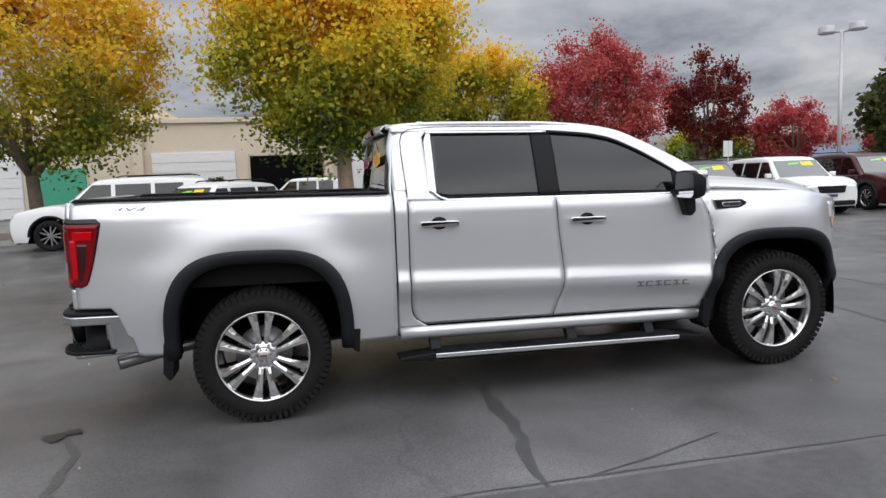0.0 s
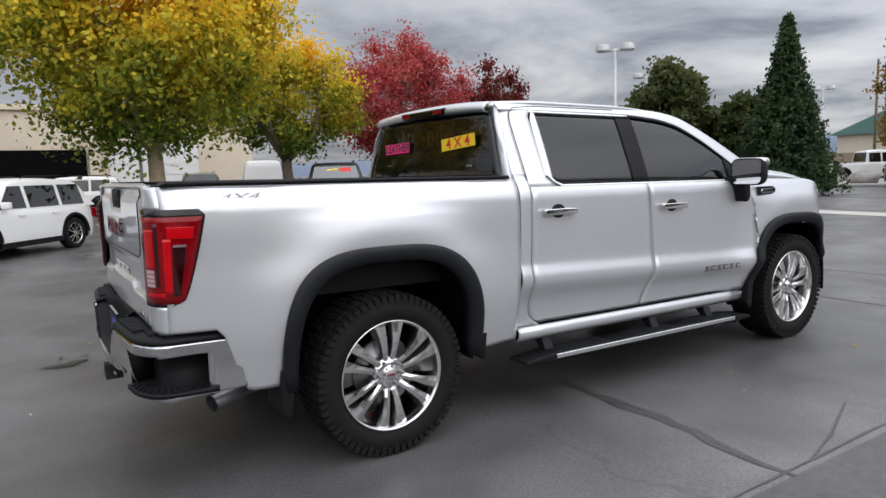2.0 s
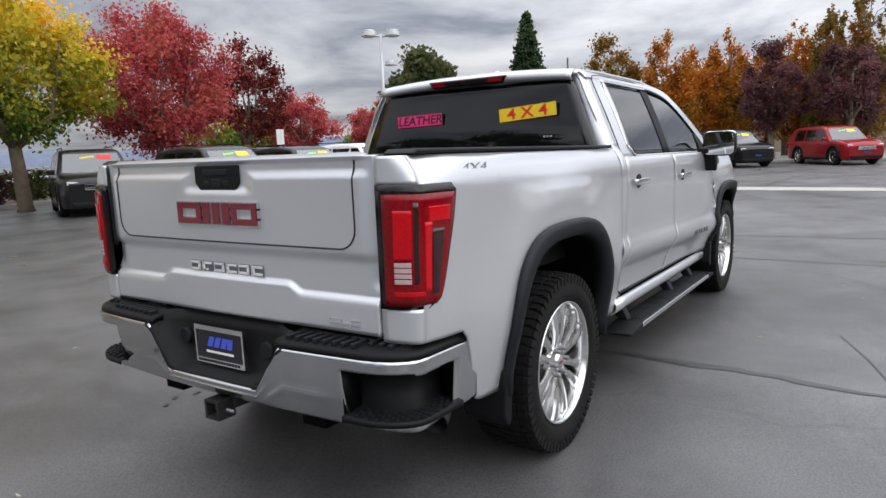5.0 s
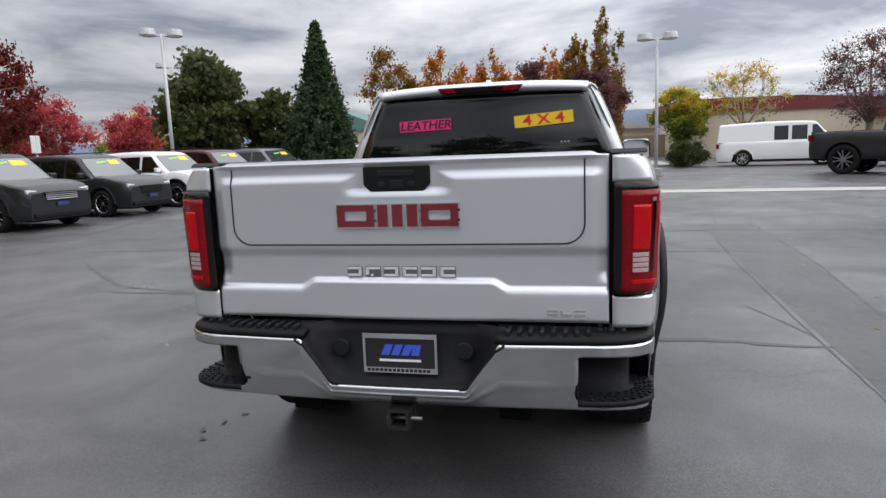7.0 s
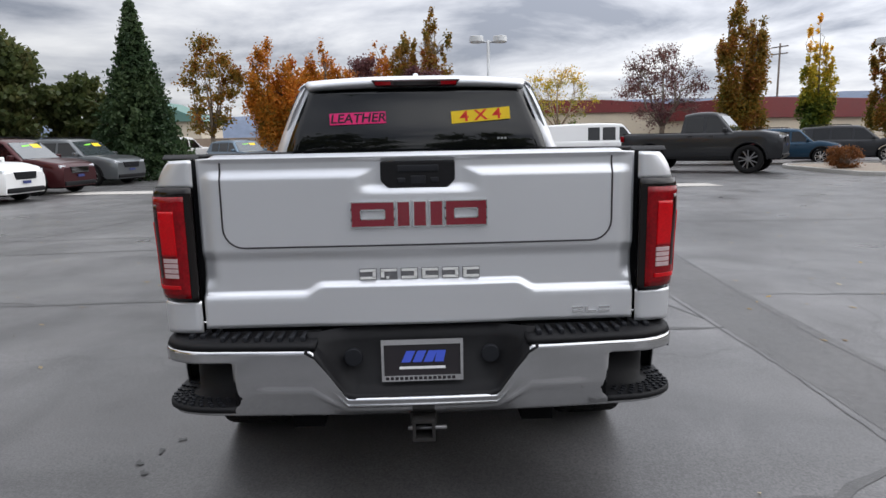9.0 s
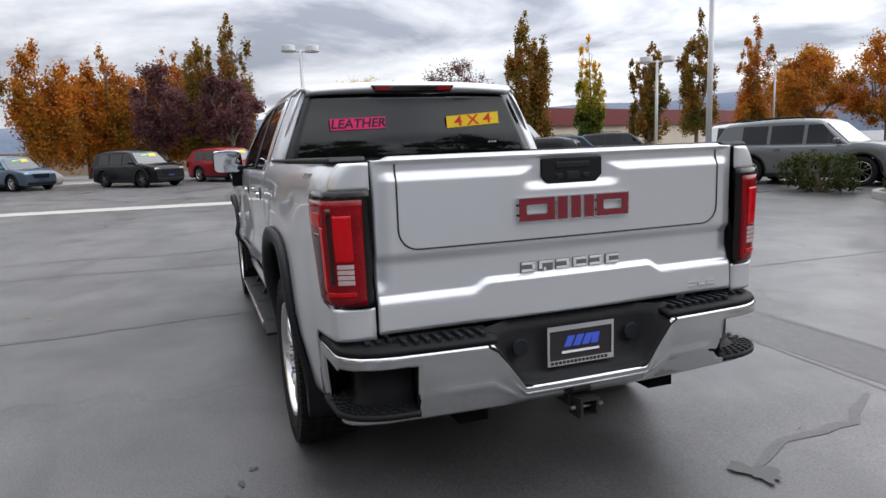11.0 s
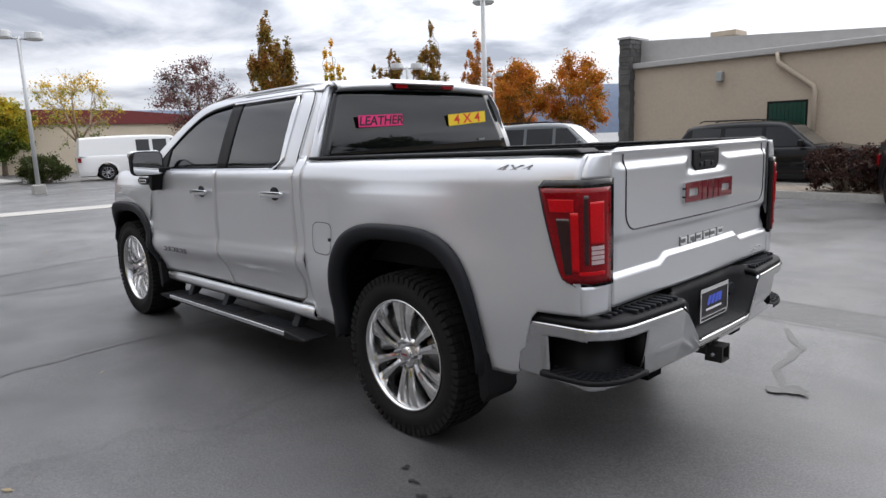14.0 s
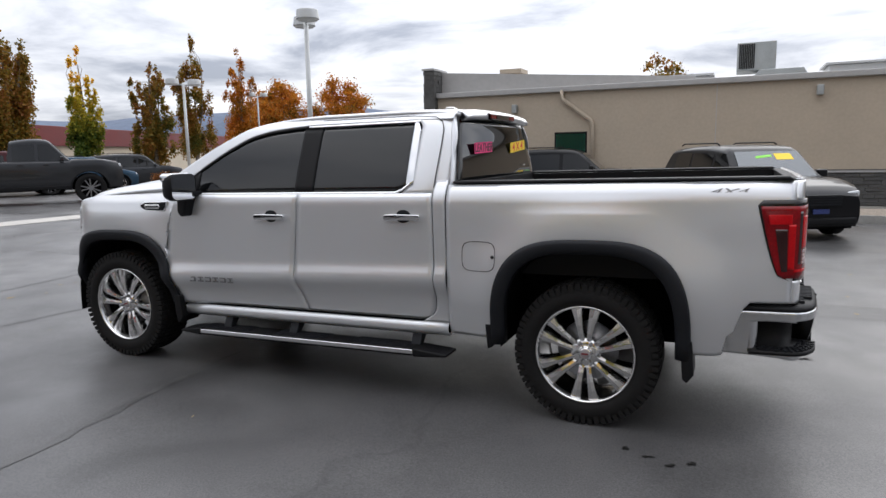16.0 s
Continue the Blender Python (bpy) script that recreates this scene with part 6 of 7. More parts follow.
build_car("pickup", "white pickup truck parked far across the lot", 42, 16, -40, "pickup", WHITE, 5.8, 2.0, 1.9, 3.7, 0.39, category="pickup truck")
build_car("hatchback", "steel blue hatchback with a price mark", 33.2, 9.6, -135, "suv", STEELBLUE, 4.5, 1.84, 1.62, 2.7, 0.35, sticker=YELLOW)
build_car("sport_utility_vehicle", "black sport utility with black wheels, facing the lot", 30.6, 3.9, -140, "suv", BLACKC, 4.6, 1.86, 1.68, 2.7, 0.36, dark_wheels=True, sticker=YELLOW)
build_car("crossover", "red crossover with chrome grille bar, parked", 31.6, -0.2, -145, "suv", REDC, 4.6, 1.85, 1.68, 2.66, 0.36, grille=CHROME, sticker=YELLOW)
build_car("cargo_van", "white cargo van with small side windows", 32.2, -9.4, -102, "van", WHITE, 5.7, 2.0, 2.12, 3.43, 0.38, category="van")
build_car("pickup", "lifted dark grey pickup truck with black wheels", 22.2, -11.1, -127, "pickup", CHARCOAL, 5.9, 2.08, 2.28, 3.6, 0.52, lift=0.30, dark_wheels=True, category="pickup truck")
build_car("pickup", "dark red pickup truck parked behind another", 28.0, -13.6, -115, "pickup", MAROON, 5.8, 2.0, 1.95, 3.6, 0.40, dark_wheels=True, category="pickup truck")
build_car("crossover", "deep blue crossover with bright wheels", 27.6, -17.6, -125, "suv", NAVY, 4.4, 1.8, 1.65, 2.6, 0.35)
build_car("sport_utility_vehicle", "dark grey sport utility beside a planted island", 28.6, -21.2, -125, "suv", CHARCOAL, 4.95, 1.95, 1.75, 2.86, 0.37)
build_car("crossover", "black crossover with orange price numbers on its windscreen", -1.0, -9.9, 118, "suv", BLACKC, 4.7, 1.80, 1.64, 2.80, 0.36, sticker=YELLOW)
build_car("sport_utility_vehicle", "black sport utility with bright wheels behind a clipped shrub", 3.75, -14.4, 186, "suv", BLACKC, 4.45, 1.90, 1.60, 2.85, 0.37)
build_car("sport_utility_vehicle", "silver-bronze sport utility with dark glass", 10.6, -14.8, 200, "suv", GREYC, 5.0, 1.98, 1.8, 2.86, 0.38)
build_car("sport_utility_vehicle", "boxy white sport utility parked far off", 15.5, -18.5, 200, "suv", WHITE, 4.7, 1.88, 1.84, 2.9, 0.39)
build_car("van", "white passenger van seen from behind", 9.2, 30.0, 75, "van", WHITE, 5.3, 1.98, 2.2, 3.4, 0.37, category="van")
build_car("crossover", "dark crossover seen from behind with red lamps", 6.0, 29.6, 80, "suv", CHARCOAL, 4.6, 1.88, 1.66, 2.75, 0.36)
build_car("pickup", "white pickup truck facing out by the service building", -7.4, 26.5, -75, "pickup", WHITE, 5.7, 2.0, 1.9, 3.6, 0.39, category="pickup truck")
build_car("coupe", "white coupe parked by the service building", -2.4, 26.5, -80, "sedan", WHITE, 4.7, 1.9, 1.38, 2.75, 0.35)
build_car("crossover", "white crossover parked by the service building", 0.4, 28.5, 170, "suv", WHITE, 4.5, 1.85, 1.65, 2.7, 0.36)
build_car("pickup", "charcoal pickup truck parked beyond the trees", -15.5, 19.5, 170, "pickup", CHARCOAL, 5.8, 2.0, 1.85, 3.6, 0.40, category="pickup truck")
build_car("sedan", "black low car with red tail lamps", 11.5, 25.0, 165, "sedan", BLACKC, 4.7, 1.9, 1.35, 2.75, 0.35)
build_car("sedan", "white sedan parked in the far row", 13.0, 29.5, 160, "sedan", WHITE, 4.7, 1.85, 1.42, 2.75, 0.34)
build_car("sport_utility_vehicle", "boxy black off-road vehicle in the far row", 23.5, 27.5, -100, "suv", BLACKC, 4.6, 1.9, 1.86, 2.9, 0.40, dark_wheels=True)
build_car("sport_utility_vehicle", "white sport utility in the far row", 33.5, 29.5, -105, "suv", WHITE, 4.8, 1.9, 1.75, 2.9, 0.37)


# ---- buildings ----
def wall_box(bm, x0, x1, y0, y1, z0, z1):
    return box(bm, x0, x1, y0, y1, z0, z1)


# beige building on the south side, with its stone pier
bs = thing("showroom_building", pose(-0.85, 0.0, 0), "beige stucco building with dark stone pier and rooftop units", "building")
WY = -15.6
part("wall", boxm(-30, 9.13, WY - 14, WY, -0.1, 3.32), STUCCO, bs, "beige stucco wall", smooth=False)
part("roof_edge", boxm(-30.1, 9.12, WY - 14.1, WY + 0.12, 3.32, 3.48), TRIMG, bs, "grey metal roof edge", smooth=False, bevel=0.015)
rs = random.Random(5)
pier = part("stone_pier", boxm(9.14, 9.48, WY - 0.74, WY + 0.26, -0.1, 4.2), STONE, bs, "stacked dark ledgestone pier", smooth=False)
z = -0.1
while z < 4.15:
    h = rs.choice((0.10, 0.13, 0.16))
    yy = WY - 0.75
    while yy < WY + 0.22:
        w = rs.uniform(0.22, 0.5)
        d = rs.uniform(0.004, 0.035)
        part("stone", boxm(9.13 - d, 9.4, yy, min(yy + w, WY + 0.29), z, z + h - 0.01), STONE, pier, smooth=False)
        yy += w + 0.01
    xx = 9.14
    while xx < 9.4:
        w = rs.uniform(0.22, 0.5)
        d = rs.uniform(0.004, 0.035)
        part("stone", boxm(xx, min(xx + w, 9.49), WY, WY + 0.262 + d, z, z + h - 0.01), STONE, pier, smooth=False)
        xx += w + 0.01
    z += h
part("pier_cap", boxm(9.1, 9.52, WY - 0.8, WY + 0.32, 4.2, 4.26), TRIMG, bs, smooth=False)
bm = bmesh.new()
prism(bm, [(9.2, 3.45), (9.2, 4.18), (1.2, 3.6), (1.2, 3.45)], "y", WY - 0.55, WY - 0.35)
part("parapet", bm, TRIMG, bs, "grey sloping parapet", smooth=False)
bm = boxm(6.8, 7.4, WY - 2.2, WY - 1.6, 3.5, 4.15)
box(bm, 6.72, 7.48, WY - 2.3, WY - 1.5, 4.15, 4.3)
part("chimney", bm, STUCCO, bs, "beige roof chimney", smooth=False, bevel=0.01)
# stone skirting: courses of ledgestone
bm = bmesh.new()
z = -0.1
while z < 0.86:
    h = rs.choice((0.07, 0.09, 0.11))
    xx = -30.0
    while xx < 9.1:
        w = rs.uniform(0.2, 0.55)
        box(bm, xx, min(xx + w - 0.008, 9.12), WY - 0.05, WY + rs.uniform(0.04, 0.08), z, z + h - 0.008)
        xx += w
    z += h
sk = part("stone_skirting", bm, STONE, bs, "dark ledgestone base course", smooth=False)
tagged(sk, kind="stuff")
part("skirting_cap", boxm(-30, 9.12, WY - 0.02, WY + 0.1, 0.86, 0.91), TRIMG, bs, smooth=False)
for jx in (-26, -20.5, -15, -9.8, -4.6, 0.6):
    part("wall_joint", boxm(jx, jx + 0.02, WY - 0.01, WY + 0.004, 0.9, 3.42), TRIMG, bs, smooth=False)
win = part("window", boxm(4.2, 5.2, WY - 0.1, WY + 0.006, 1.0, 2.12), BLACKPL, bs, "dark-framed window with green blinds", smooth=False)
bm = bmesh.new()
for k in range(9):
    xx = 4.26 + k * 0.1
    box(bm, xx, xx + 0.085, WY + 0.004, WY + 0.012 + 0.01 * (k % 2), 1.05, 2.06)
part("blind", bm, GREENBLIND, win, "green vertical blinds", smooth=False)
part("window_glass", boxm(4.26, 5.14, WY + 0.026, WY + 0.03, 1.04, 2.08), CLEARGLASS, win, smooth=False)
bm = tube(bmesh.new(), [(4.97, WY + 0.08, 3.36), (4.94, WY + 0.09, 3.1), (4.08, WY + 0.09, 2.45), (4.03, WY + 0.09, 2.3), (4.03, WY + 0.09, 0.5)], 0.06, 8)
part("downpipe", bm, STUCCO, bs, "beige rain downpipe")
for lx, lz in ((6.45, 2.9), (-1.9, 3.05), (-11, 3.05)):
    wl_ = part("wall_lamp", boxm(lx - 0.08, lx + 0.08, WY, WY + 0.18, lz - 0.16, lz + 0.1), GALV, bs, "small wall lamp", smooth=False, bevel=0.02)
for x0, x1, d, h in ((0.9, 2.5, 3.0, 0.25), (-4.6, -2.4, 3.0, 0.35)):
    part("roof_unit", boxm(x0, x1, WY - d - 1.6, WY - d, 3.5, 3.6 + h), LAMPGREY, bs, "low grey rooftop unit", smooth=False, bevel=0.03)
    part("unit_lid", boxm(x0 - 0.1, x1 + 0.1, WY - d - 1.7, WY - d + 0.1, 3.6 + h, 3.66 + h), LAMPGREY, bs, smooth=False)
bm = bmesh.new()
prism(bm, [(-2.0, 3.4), (-0.1, 3.4), (-0.5, 3.9), (-1.7, 3.9)], "y", WY - 4.2, WY - 2.6)
part("cooler_duct", bm, GALV, bs, "sheet metal duct", smooth=False, bevel=0.02)
cool = part("cooler", boxm(-0.95, 0.15, WY - 4.1, WY - 2.8, 3.9, 4.75), GALV, bs, "grey rooftop cooler", smooth=False, bevel=0.02)
for k in range(9):
    part("cooler_slat", boxm(-0.35 + k * 0.05, -0.315 + k * 0.05, WY - 2.82, WY - 2.78, 3.96, 4.70), BLACKPL, cool, smooth=False)
part("vent_pipe", tube(bmesh.new(), [(-8.2, WY - 2, 3.5), (-8.2, WY - 2, 4.2)], 0.05, 8), GALV, bs)

# cream service building on the north side
bn = thing("service_building", Matrix(), "cream service building with white roller doors", "building")
part("wall", boxm(-34, 10, 34.0, 46, -0.1, 4.9), CREAM, bn, smooth=False)
part("roof_edge", boxm(-34.2, 10.2, 33.8, 46.2, 4.9, 5.15), CREAM, bn, smooth=False, bevel=0.02)
part("upper_storey", boxm(-20, -8, 39, 46, 5.1, 6.3), CREAM, bn, smooth=False)
for gx0 in (-18.5, -7.6, 2.6):
    gd = part("roller_door", boxm(gx0, gx0 + 4.4, 33.9, 34.02, 0, 3.3), WHITEMETAL, bn, "white roller door", smooth=False)
    for k in range(6):
        part("door_slat", boxm(gx0 + 0.02, gx0 + 4.38, 33.86, 33.91, 0.05 + k * 0.54, 0.55 + k * 0.54), WHITEMETAL, gd, smooth=False)
    part("pilaster", boxm(gx0 - 0.9, gx0 - 0.4, 33.6, 34.1, 0, 4.9), CREAM, bn, smooth=False)
# no opening here: a near-black panel paints the shade inside the doorway
part("doorway_shade_panel", boxm(-2.4, 1.6, 33.85, 34.02, 0, 3.0), DARK, bn, smooth=False)
part("green_door", boxm(-13.5, -11.0, 33.85, 34.02, 0.2, 2.6), mat("green_panel", (0.05, 0.32, 0.20), 0.5, vary=0.1), bn, "green panel door", smooth=False)

# far buildings to the east
br = thing("repair_garage", pose(60, -44, 0, 0, 0, 112), "long garage with dark red fascia and open bays", "building")
part("wall", boxm(-26, 26, 0, 9, -0.1, 3.0), CREAM, br, smooth=False)
part("red_fascia", boxm(-26.3, 26.3, -0.5, 9.3, 2.5, 3.9), REDROOF, br, "dark red metal fascia", smooth=False, bevel=0.03)
# bays are flat near-black panels, the shade within put into their colour
for k in range(9):
    part("bay_shade_panel", boxm(-25 + k * 5.6, -21.2 + k * 5.6, -0.06, 0.3, 0, 2.4), DARK, br, "open bay, its inner shade painted as a near-black panel", smooth=False)
br2 = thing("workshop_building", pose(59, -15, 0, 0, 0, 95), "cream workshop with dark red upper wall", "building")
part("wall", boxm(-9, 9, 0, 9, -0.1, 3.3), CREAM, br2, smooth=False)
bm = bmesh.new()
prism(bm, [(-9.2, 3.3), (9.2, 3.3), (9.2, 4.3), (1.0, 4.3), (-9.2, 3.6)], "y", -0.2, 9.2)
part("red_upper_wall", bm, REDROOF, br2, "dark red metal upper wall", smooth=False)
for k in range(2):
    wd = part("window", boxm(-6 + k * 5.5, -3 + k * 5.5, -0.05, 0.2, 0.9, 2.6), CARGLASS, br2, "gridded workshop window", smooth=False)
    for q in range(4):
        part("glazing_bar", boxm(-6 + k * 5.5 + q * 1.0 - 0.04, -6 + k * 5.5 + q * 1.0 + 0.04, -0.09, -0.05, 0.9, 2.6), WHITEMETAL, wd, smooth=False)
    for q in range(3):
        part("glazing_bar", boxm(-6 + k * 5.5, -3 + k * 5.5, -0.09, -0.05, 0.9 + q * 0.82 - 0.03, 0.9 + q * 0.82 + 0.03), WHITEMETAL, wd, smooth=False)
hs = thing("house", pose(62, 0, 0), "far single-storey house with a low roof", "house")
part("wall", boxm(0, 9, -6, 8, -0.1, 2.6), CREAM, hs, smooth=False)
bm = bmesh.new()
prism(bm, [(-6.6, 2.6), (8.6, 2.6), (1.0, 4.1)], "x", -0.6, 9.6)
part("roof", bm, TRIMG, hs, "grey pitched roof", smooth=False)
hs2 = thing("house", pose(88, 34, 0), "far house with a green gabled roof", "house")
part("wall", boxm(0, 10, -5, 7, -0.1, 4.4), CREAM, hs2, smooth=False)
bm = bmesh.new()
prism(bm, [(-5.8, 4.4), (7.8, 4.4), (1.0, 7.2)], "x", -0.6, 10.6)
part("roof", bm, mat("green_roof", (0.10, 0.20, 0.17), 0.6, vary=0.1), hs2, "green gabled roof", smooth=False)

# low far wall that closes the lot behind the trees
tagged(part("wall_far", boxm(56, 56.3, -60, 60, -0.1, 1.9), mat("tan_block_wall", (0.30, 0.23, 0.17), 0.9, vary=0.12), smooth=False), "tan block wall behind the far trees", "wall", kind="structure")
# hills all round the horizon, with the haze of distance in their colour
P = []
for k in range(121):
    a = 2 * math.pi * k / 120
    h = 16 + 12 * noise.noise(Vector((math.cos(a) * 2.1, math.sin(a) * 2.1, 0.3))) + 26 * max(0, math.cos(a + 0.75)) ** 3 + 5 * noise.noise(Vector((math.cos(a) * 9, math.sin(a) * 9, 1)))
    P.append([(620 * math.cos(a), 620 * math.sin(a), -8), (640 * math.cos(a), 640 * math.sin(a), max(h, 5) * 0.6), (690 * math.cos(a), 690 * math.sin(a), max(h, 6))])
tagged(part("backdrop", grid(bmesh.new(), P), HILL), "far hills along the horizon, distance haze painted as blue-grey", "hills", kind="structure")


# ---- lamps, poles, signs ----
def street_lamp(x, y, h, heading, label="grey twin-headed car park lamp on a tall pole", heads=2):
    root = thing("street_lamp", pose(x, y, gz(x), 0, 0, heading), label, "lamp post", "car park lamps")
    part("base", boxm(-0.2, 0.2, -0.2, 0.2, -0.05, 0.32), KERB, root, "concrete base", smooth=False, bevel=0.03)
    part("pole", tube(bmesh.new(), [(0, 0, 0.3), (0, 0, h - 0.05)], [0.075, 0.06], 12), LAMPGREY, root)
    part("arm", tube(bmesh.new(), [(0, -0.32, h - 0.12), (0, 0.32, h - 0.12)], 0.035, 8), LAMPGREY, root)
    for s in (-1, 1)[:heads]:
        bm = bmesh.new()
        bmesh.ops.create_cone(bm, cap_ends=True, segments=24, radius1=0.30, radius2=0.27, depth=0.24, matrix=Matrix.Translation((0, s * 0.48, h)))
        hd_ = part("lamp_head", bm, LAMPGREY, root, smooth=False, bevel=0.02)
        bm = bmesh.new()
        bmesh.ops.create_cone(bm, cap_ends=True, segments=24, radius1=0.25, radius2=0.27, depth=0.03, matrix=Matrix.Translation((0, s * 0.48, h - 0.13)))
        part("lens", bm, WHITEMETAL, hd_, smooth=False)
    return root


street_lamp(19.3, 15.3, 6.15, 38)
street_lamp(28.0, 21.0, 6.25, 38)
street_lamp(24.5, -3.0, 5.45, 0)
street_lamp(9.7, -10.4, 5.1, 40)
street_lamp(21.9, -18.4, 4.85, -30)
street_lamp(48, 22, 6.5, 20)
street_lamp(32, -36, 6.0, -30)


def utility_pole(x, y, h):
    root = thing("utility_pole", pose(x, y, 0, 0, 0, 25), "weathered wooden utility pole with crossarms", "utility pole")
    part("pole", tube(bmesh.new(), [(0, 0, -0.1), (0, 0, h)], [0.16, 0.11], 8), WOODPOLE, root)
    for z in (h - 0.5, h - 1.4):
        part("crossarm", boxm(-1.2, 1.2, -0.06, 0.06, z, z + 0.14), WOODPOLE, root, smooth=False)


utility_pole(90, 62, 11)
utility_pole(78, 32, 12)
utility_pole(85, -48, 13)
sg_ = thing("street_sign", pose(19.2, 21.5, 0), "pale sign plate on a thin post", "sign")
part("post", tube(bmesh.new(), [(0, 0, -0.05), (0, 0, 2.6)], 0.035, 8), GALV, sg_)
part("plate", boxm(-0.25, 0.2, -0.03, 0.0, 1.9, 2.6), WHITEMETAL, sg_, smooth=False)
bo = thing("bollard", pose(3.8, 21.0, 0), "yellow steel bollard beside a planter", "bollard")
part("post", tube(bmesh.new(), [(0, 0, -0.05), (0, 0, 1.15)], 0.07, 12), YELLOW, bo)
po = thing("post", pose(1.55, 16.9, 0), "thin pale metal post beside a tree", "post")
part("tube", tube(bmesh.new(), [(0, 0, 0), (0, 0, 3.2)], 0.05, 10), LAMPGREY, po)


# ---- trees and shrubs ----
def leaf_mesh(name, centres, radii, count, size, material, rng, parent, droop=0.3, soft=0.85, tall=0.85):
    """Many small leaves, gathered in clumps, each a folded blade of its own."""
    centres, radii = np.array(centres), np.array(radii)
    w = radii ** 2
    pick = rng.choice(len(centres), count, p=w / w.sum())
    d = rng.normal(size=(count, 3))
    d /= np.linalg.norm(d, axis=1)[:, None]
    rr = radii[pick] * np.minimum(np.abs(rng.normal(0.0, soft, count)), 1.35) ** 0.75
    p = centres[pick] + d * rr[:, None] * np.array([1, 1, tall])
    a = rng.normal(size=(count, 3))
    a[:, 2] -= droop
    a /= np.linalg.norm(a, axis=1)[:, None]
    b = np.cross(a, rng.normal(size=(count, 3)))
    b /= np.linalg.norm(b, axis=1)[:, None]
    s = size * rng.uniform(0.6, 1.3, count)[:, None]
    V = np.stack([p - a * s * 0.5, p + b * s * 0.36, p + a * s * 0.6, p - b * s * 0.36], 1).reshape(-1, 3)
    me = bpy.data.meshes.new(name)
    me.vertices.add(len(V))
    me.vertices.foreach_set("co", V.astype(np.float32).ravel())
    me.loops.add(count * 4)
    me.loops.foreach_set("vertex_index", np.arange(count * 4, dtype=np.int32))
    me.polygons.add(count)
    me.polygons.foreach_set("loop_start", np.arange(0, count * 4, 4, dtype=np.int32))
    me.update(calc_edges=True)
    me.materials.append(material)
    ob = new(name, me)
    ob.parent = parent
    return ob


def broadleaf(x, y, label, h=8.0, spread=4.5, crown_low=1.9, trunk_r=0.2, leaves=9000, size=0.2, material=LEAF_GOLD, bark=BARK, seed=1, clumps=70, columnar=False, bare=0.0, fork=2.0, group=""):
    rng, rnd = np.random.default_rng(seed), random.Random(seed)
    root = thing("tree", pose(x, y, gz(x), 0, 0, rnd.uniform(0, 360)), label, "tree", group)
    c, r = [], []
    zc, zr = (h + crown_low) / 2, (h - crown_low) / 2
    if columnar:
        # several upright leaders, each its own ragged spire
        leads = []
        for k in range(9):
            a, d = rnd.uniform(0, 6.28), spread * (0.12 if k == 0 else rnd.uniform(0.35, 0.85))
            leads.append((math.cos(a) * d, math.sin(a) * d, h * (1.0 if k == 0 else rnd.uniform(0.74, 0.98) - 0.10 * d / spread)))
        while len(c) < clumps * 2:
            lx, ly, lh = leads[rnd.randrange(9)]
            u = rnd.random() ** 0.9
            z = mix(crown_low, lh, u)
            wd = spread * (0.36 * (1 - u) ** 0.6 + 0.03)
            f = 0.35 + 0.65 * u ** 0.6
            c.append(np.array([lx * f + rnd.gauss(0, 0.6) * wd, ly * f + rnd.gauss(0, 0.6) * wd, z]))
            r.append(spread * (0.085 + 0.15 * (1 - u)) * rnd.uniform(0.7, 1.3))
    while len(c) < clumps:
        q = rng.uniform(-1, 1, 3)
        n = np.linalg.norm(q)
        if not 0.35 < n < 1.0:
            continue
        wide = spread * (0.75 + 0.25 * rng.random())
        if columnar:
            wide *= 1.0 - 0.55 * max(q[2], 0)
        else:
            wide *= 1.0 - 0.35 * max(q[2], 0) ** 2
        pt = np.array([q[0] * wide, q[1] * wide, zc + q[2] * zr])
        c.append(pt)
        r.append((0.21 if columnar else 0.24) * spread * rng.uniform(0.6, 1.35))
    bm = bmesh.new()
    fz = min(fork, h * 0.35)
    lean = Vector((rnd.uniform(-0.15, 0.15), rnd.uniform(-0.15, 0.15), 0))
    tube(bm, [(0, 0, -0.1), (0, 0, 0.15), tuple(lean * 0.4 + Vector((0, 0, fz * 0.55))), tuple(lean + Vector((0, 0, fz)))], [trunk_r * 1.5, trunk_r * 1.12, trunk_r, trunk_r * 0.9], 12)
    part("trunk", bm, bark, root)
    bm = bmesh.new()
    mains = []
    nm = 5 if not columnar else 3
    for k in range(nm):
        a = 2 * math.pi * k / nm + rnd.uniform(-0.4, 0.4)
        e = Vector((math.cos(a) * spread * 0.45, math.sin(a) * spread * 0.45, fz + (h - fz) * rnd.uniform(0.45, 0.7)))
        s0 = lean + Vector((0, 0, fz - 0.1))
        m1 = s0.lerp(e, 0.5) + Vector((math.cos(a), math.sin(a), 0)) * 0.08 * spread + Vector((rnd.uniform(-0.2, 0.2), rnd.uniform(-0.2, 0.2), -0.1))
        tube(bm, [s0, s0.lerp(m1, 0.5), m1, e], [trunk_r * 0.6, trunk_r * 0.5, trunk_r * 0.36, trunk_r * 0.14], 7)
        mains += [m1, s0.lerp(m1, 0.6), m1.lerp(e, 0.5), e]
    top = Vector((0, 0, h * 0.86))
    tube(bm, [lean + Vector((0, 0, fz - 0.1)), Vector((0.1, 0, fz + (h - fz) * 0.4)), top], [trunk_r * 0.7, trunk_r * 0.4, trunk_r * 0.1], 7)
    mains += [Vector((0.1, 0, fz + (h - fz) * 0.4)), Vector((0.1, 0, fz + (h - fz) * 0.4)).lerp(top, 0.5)]
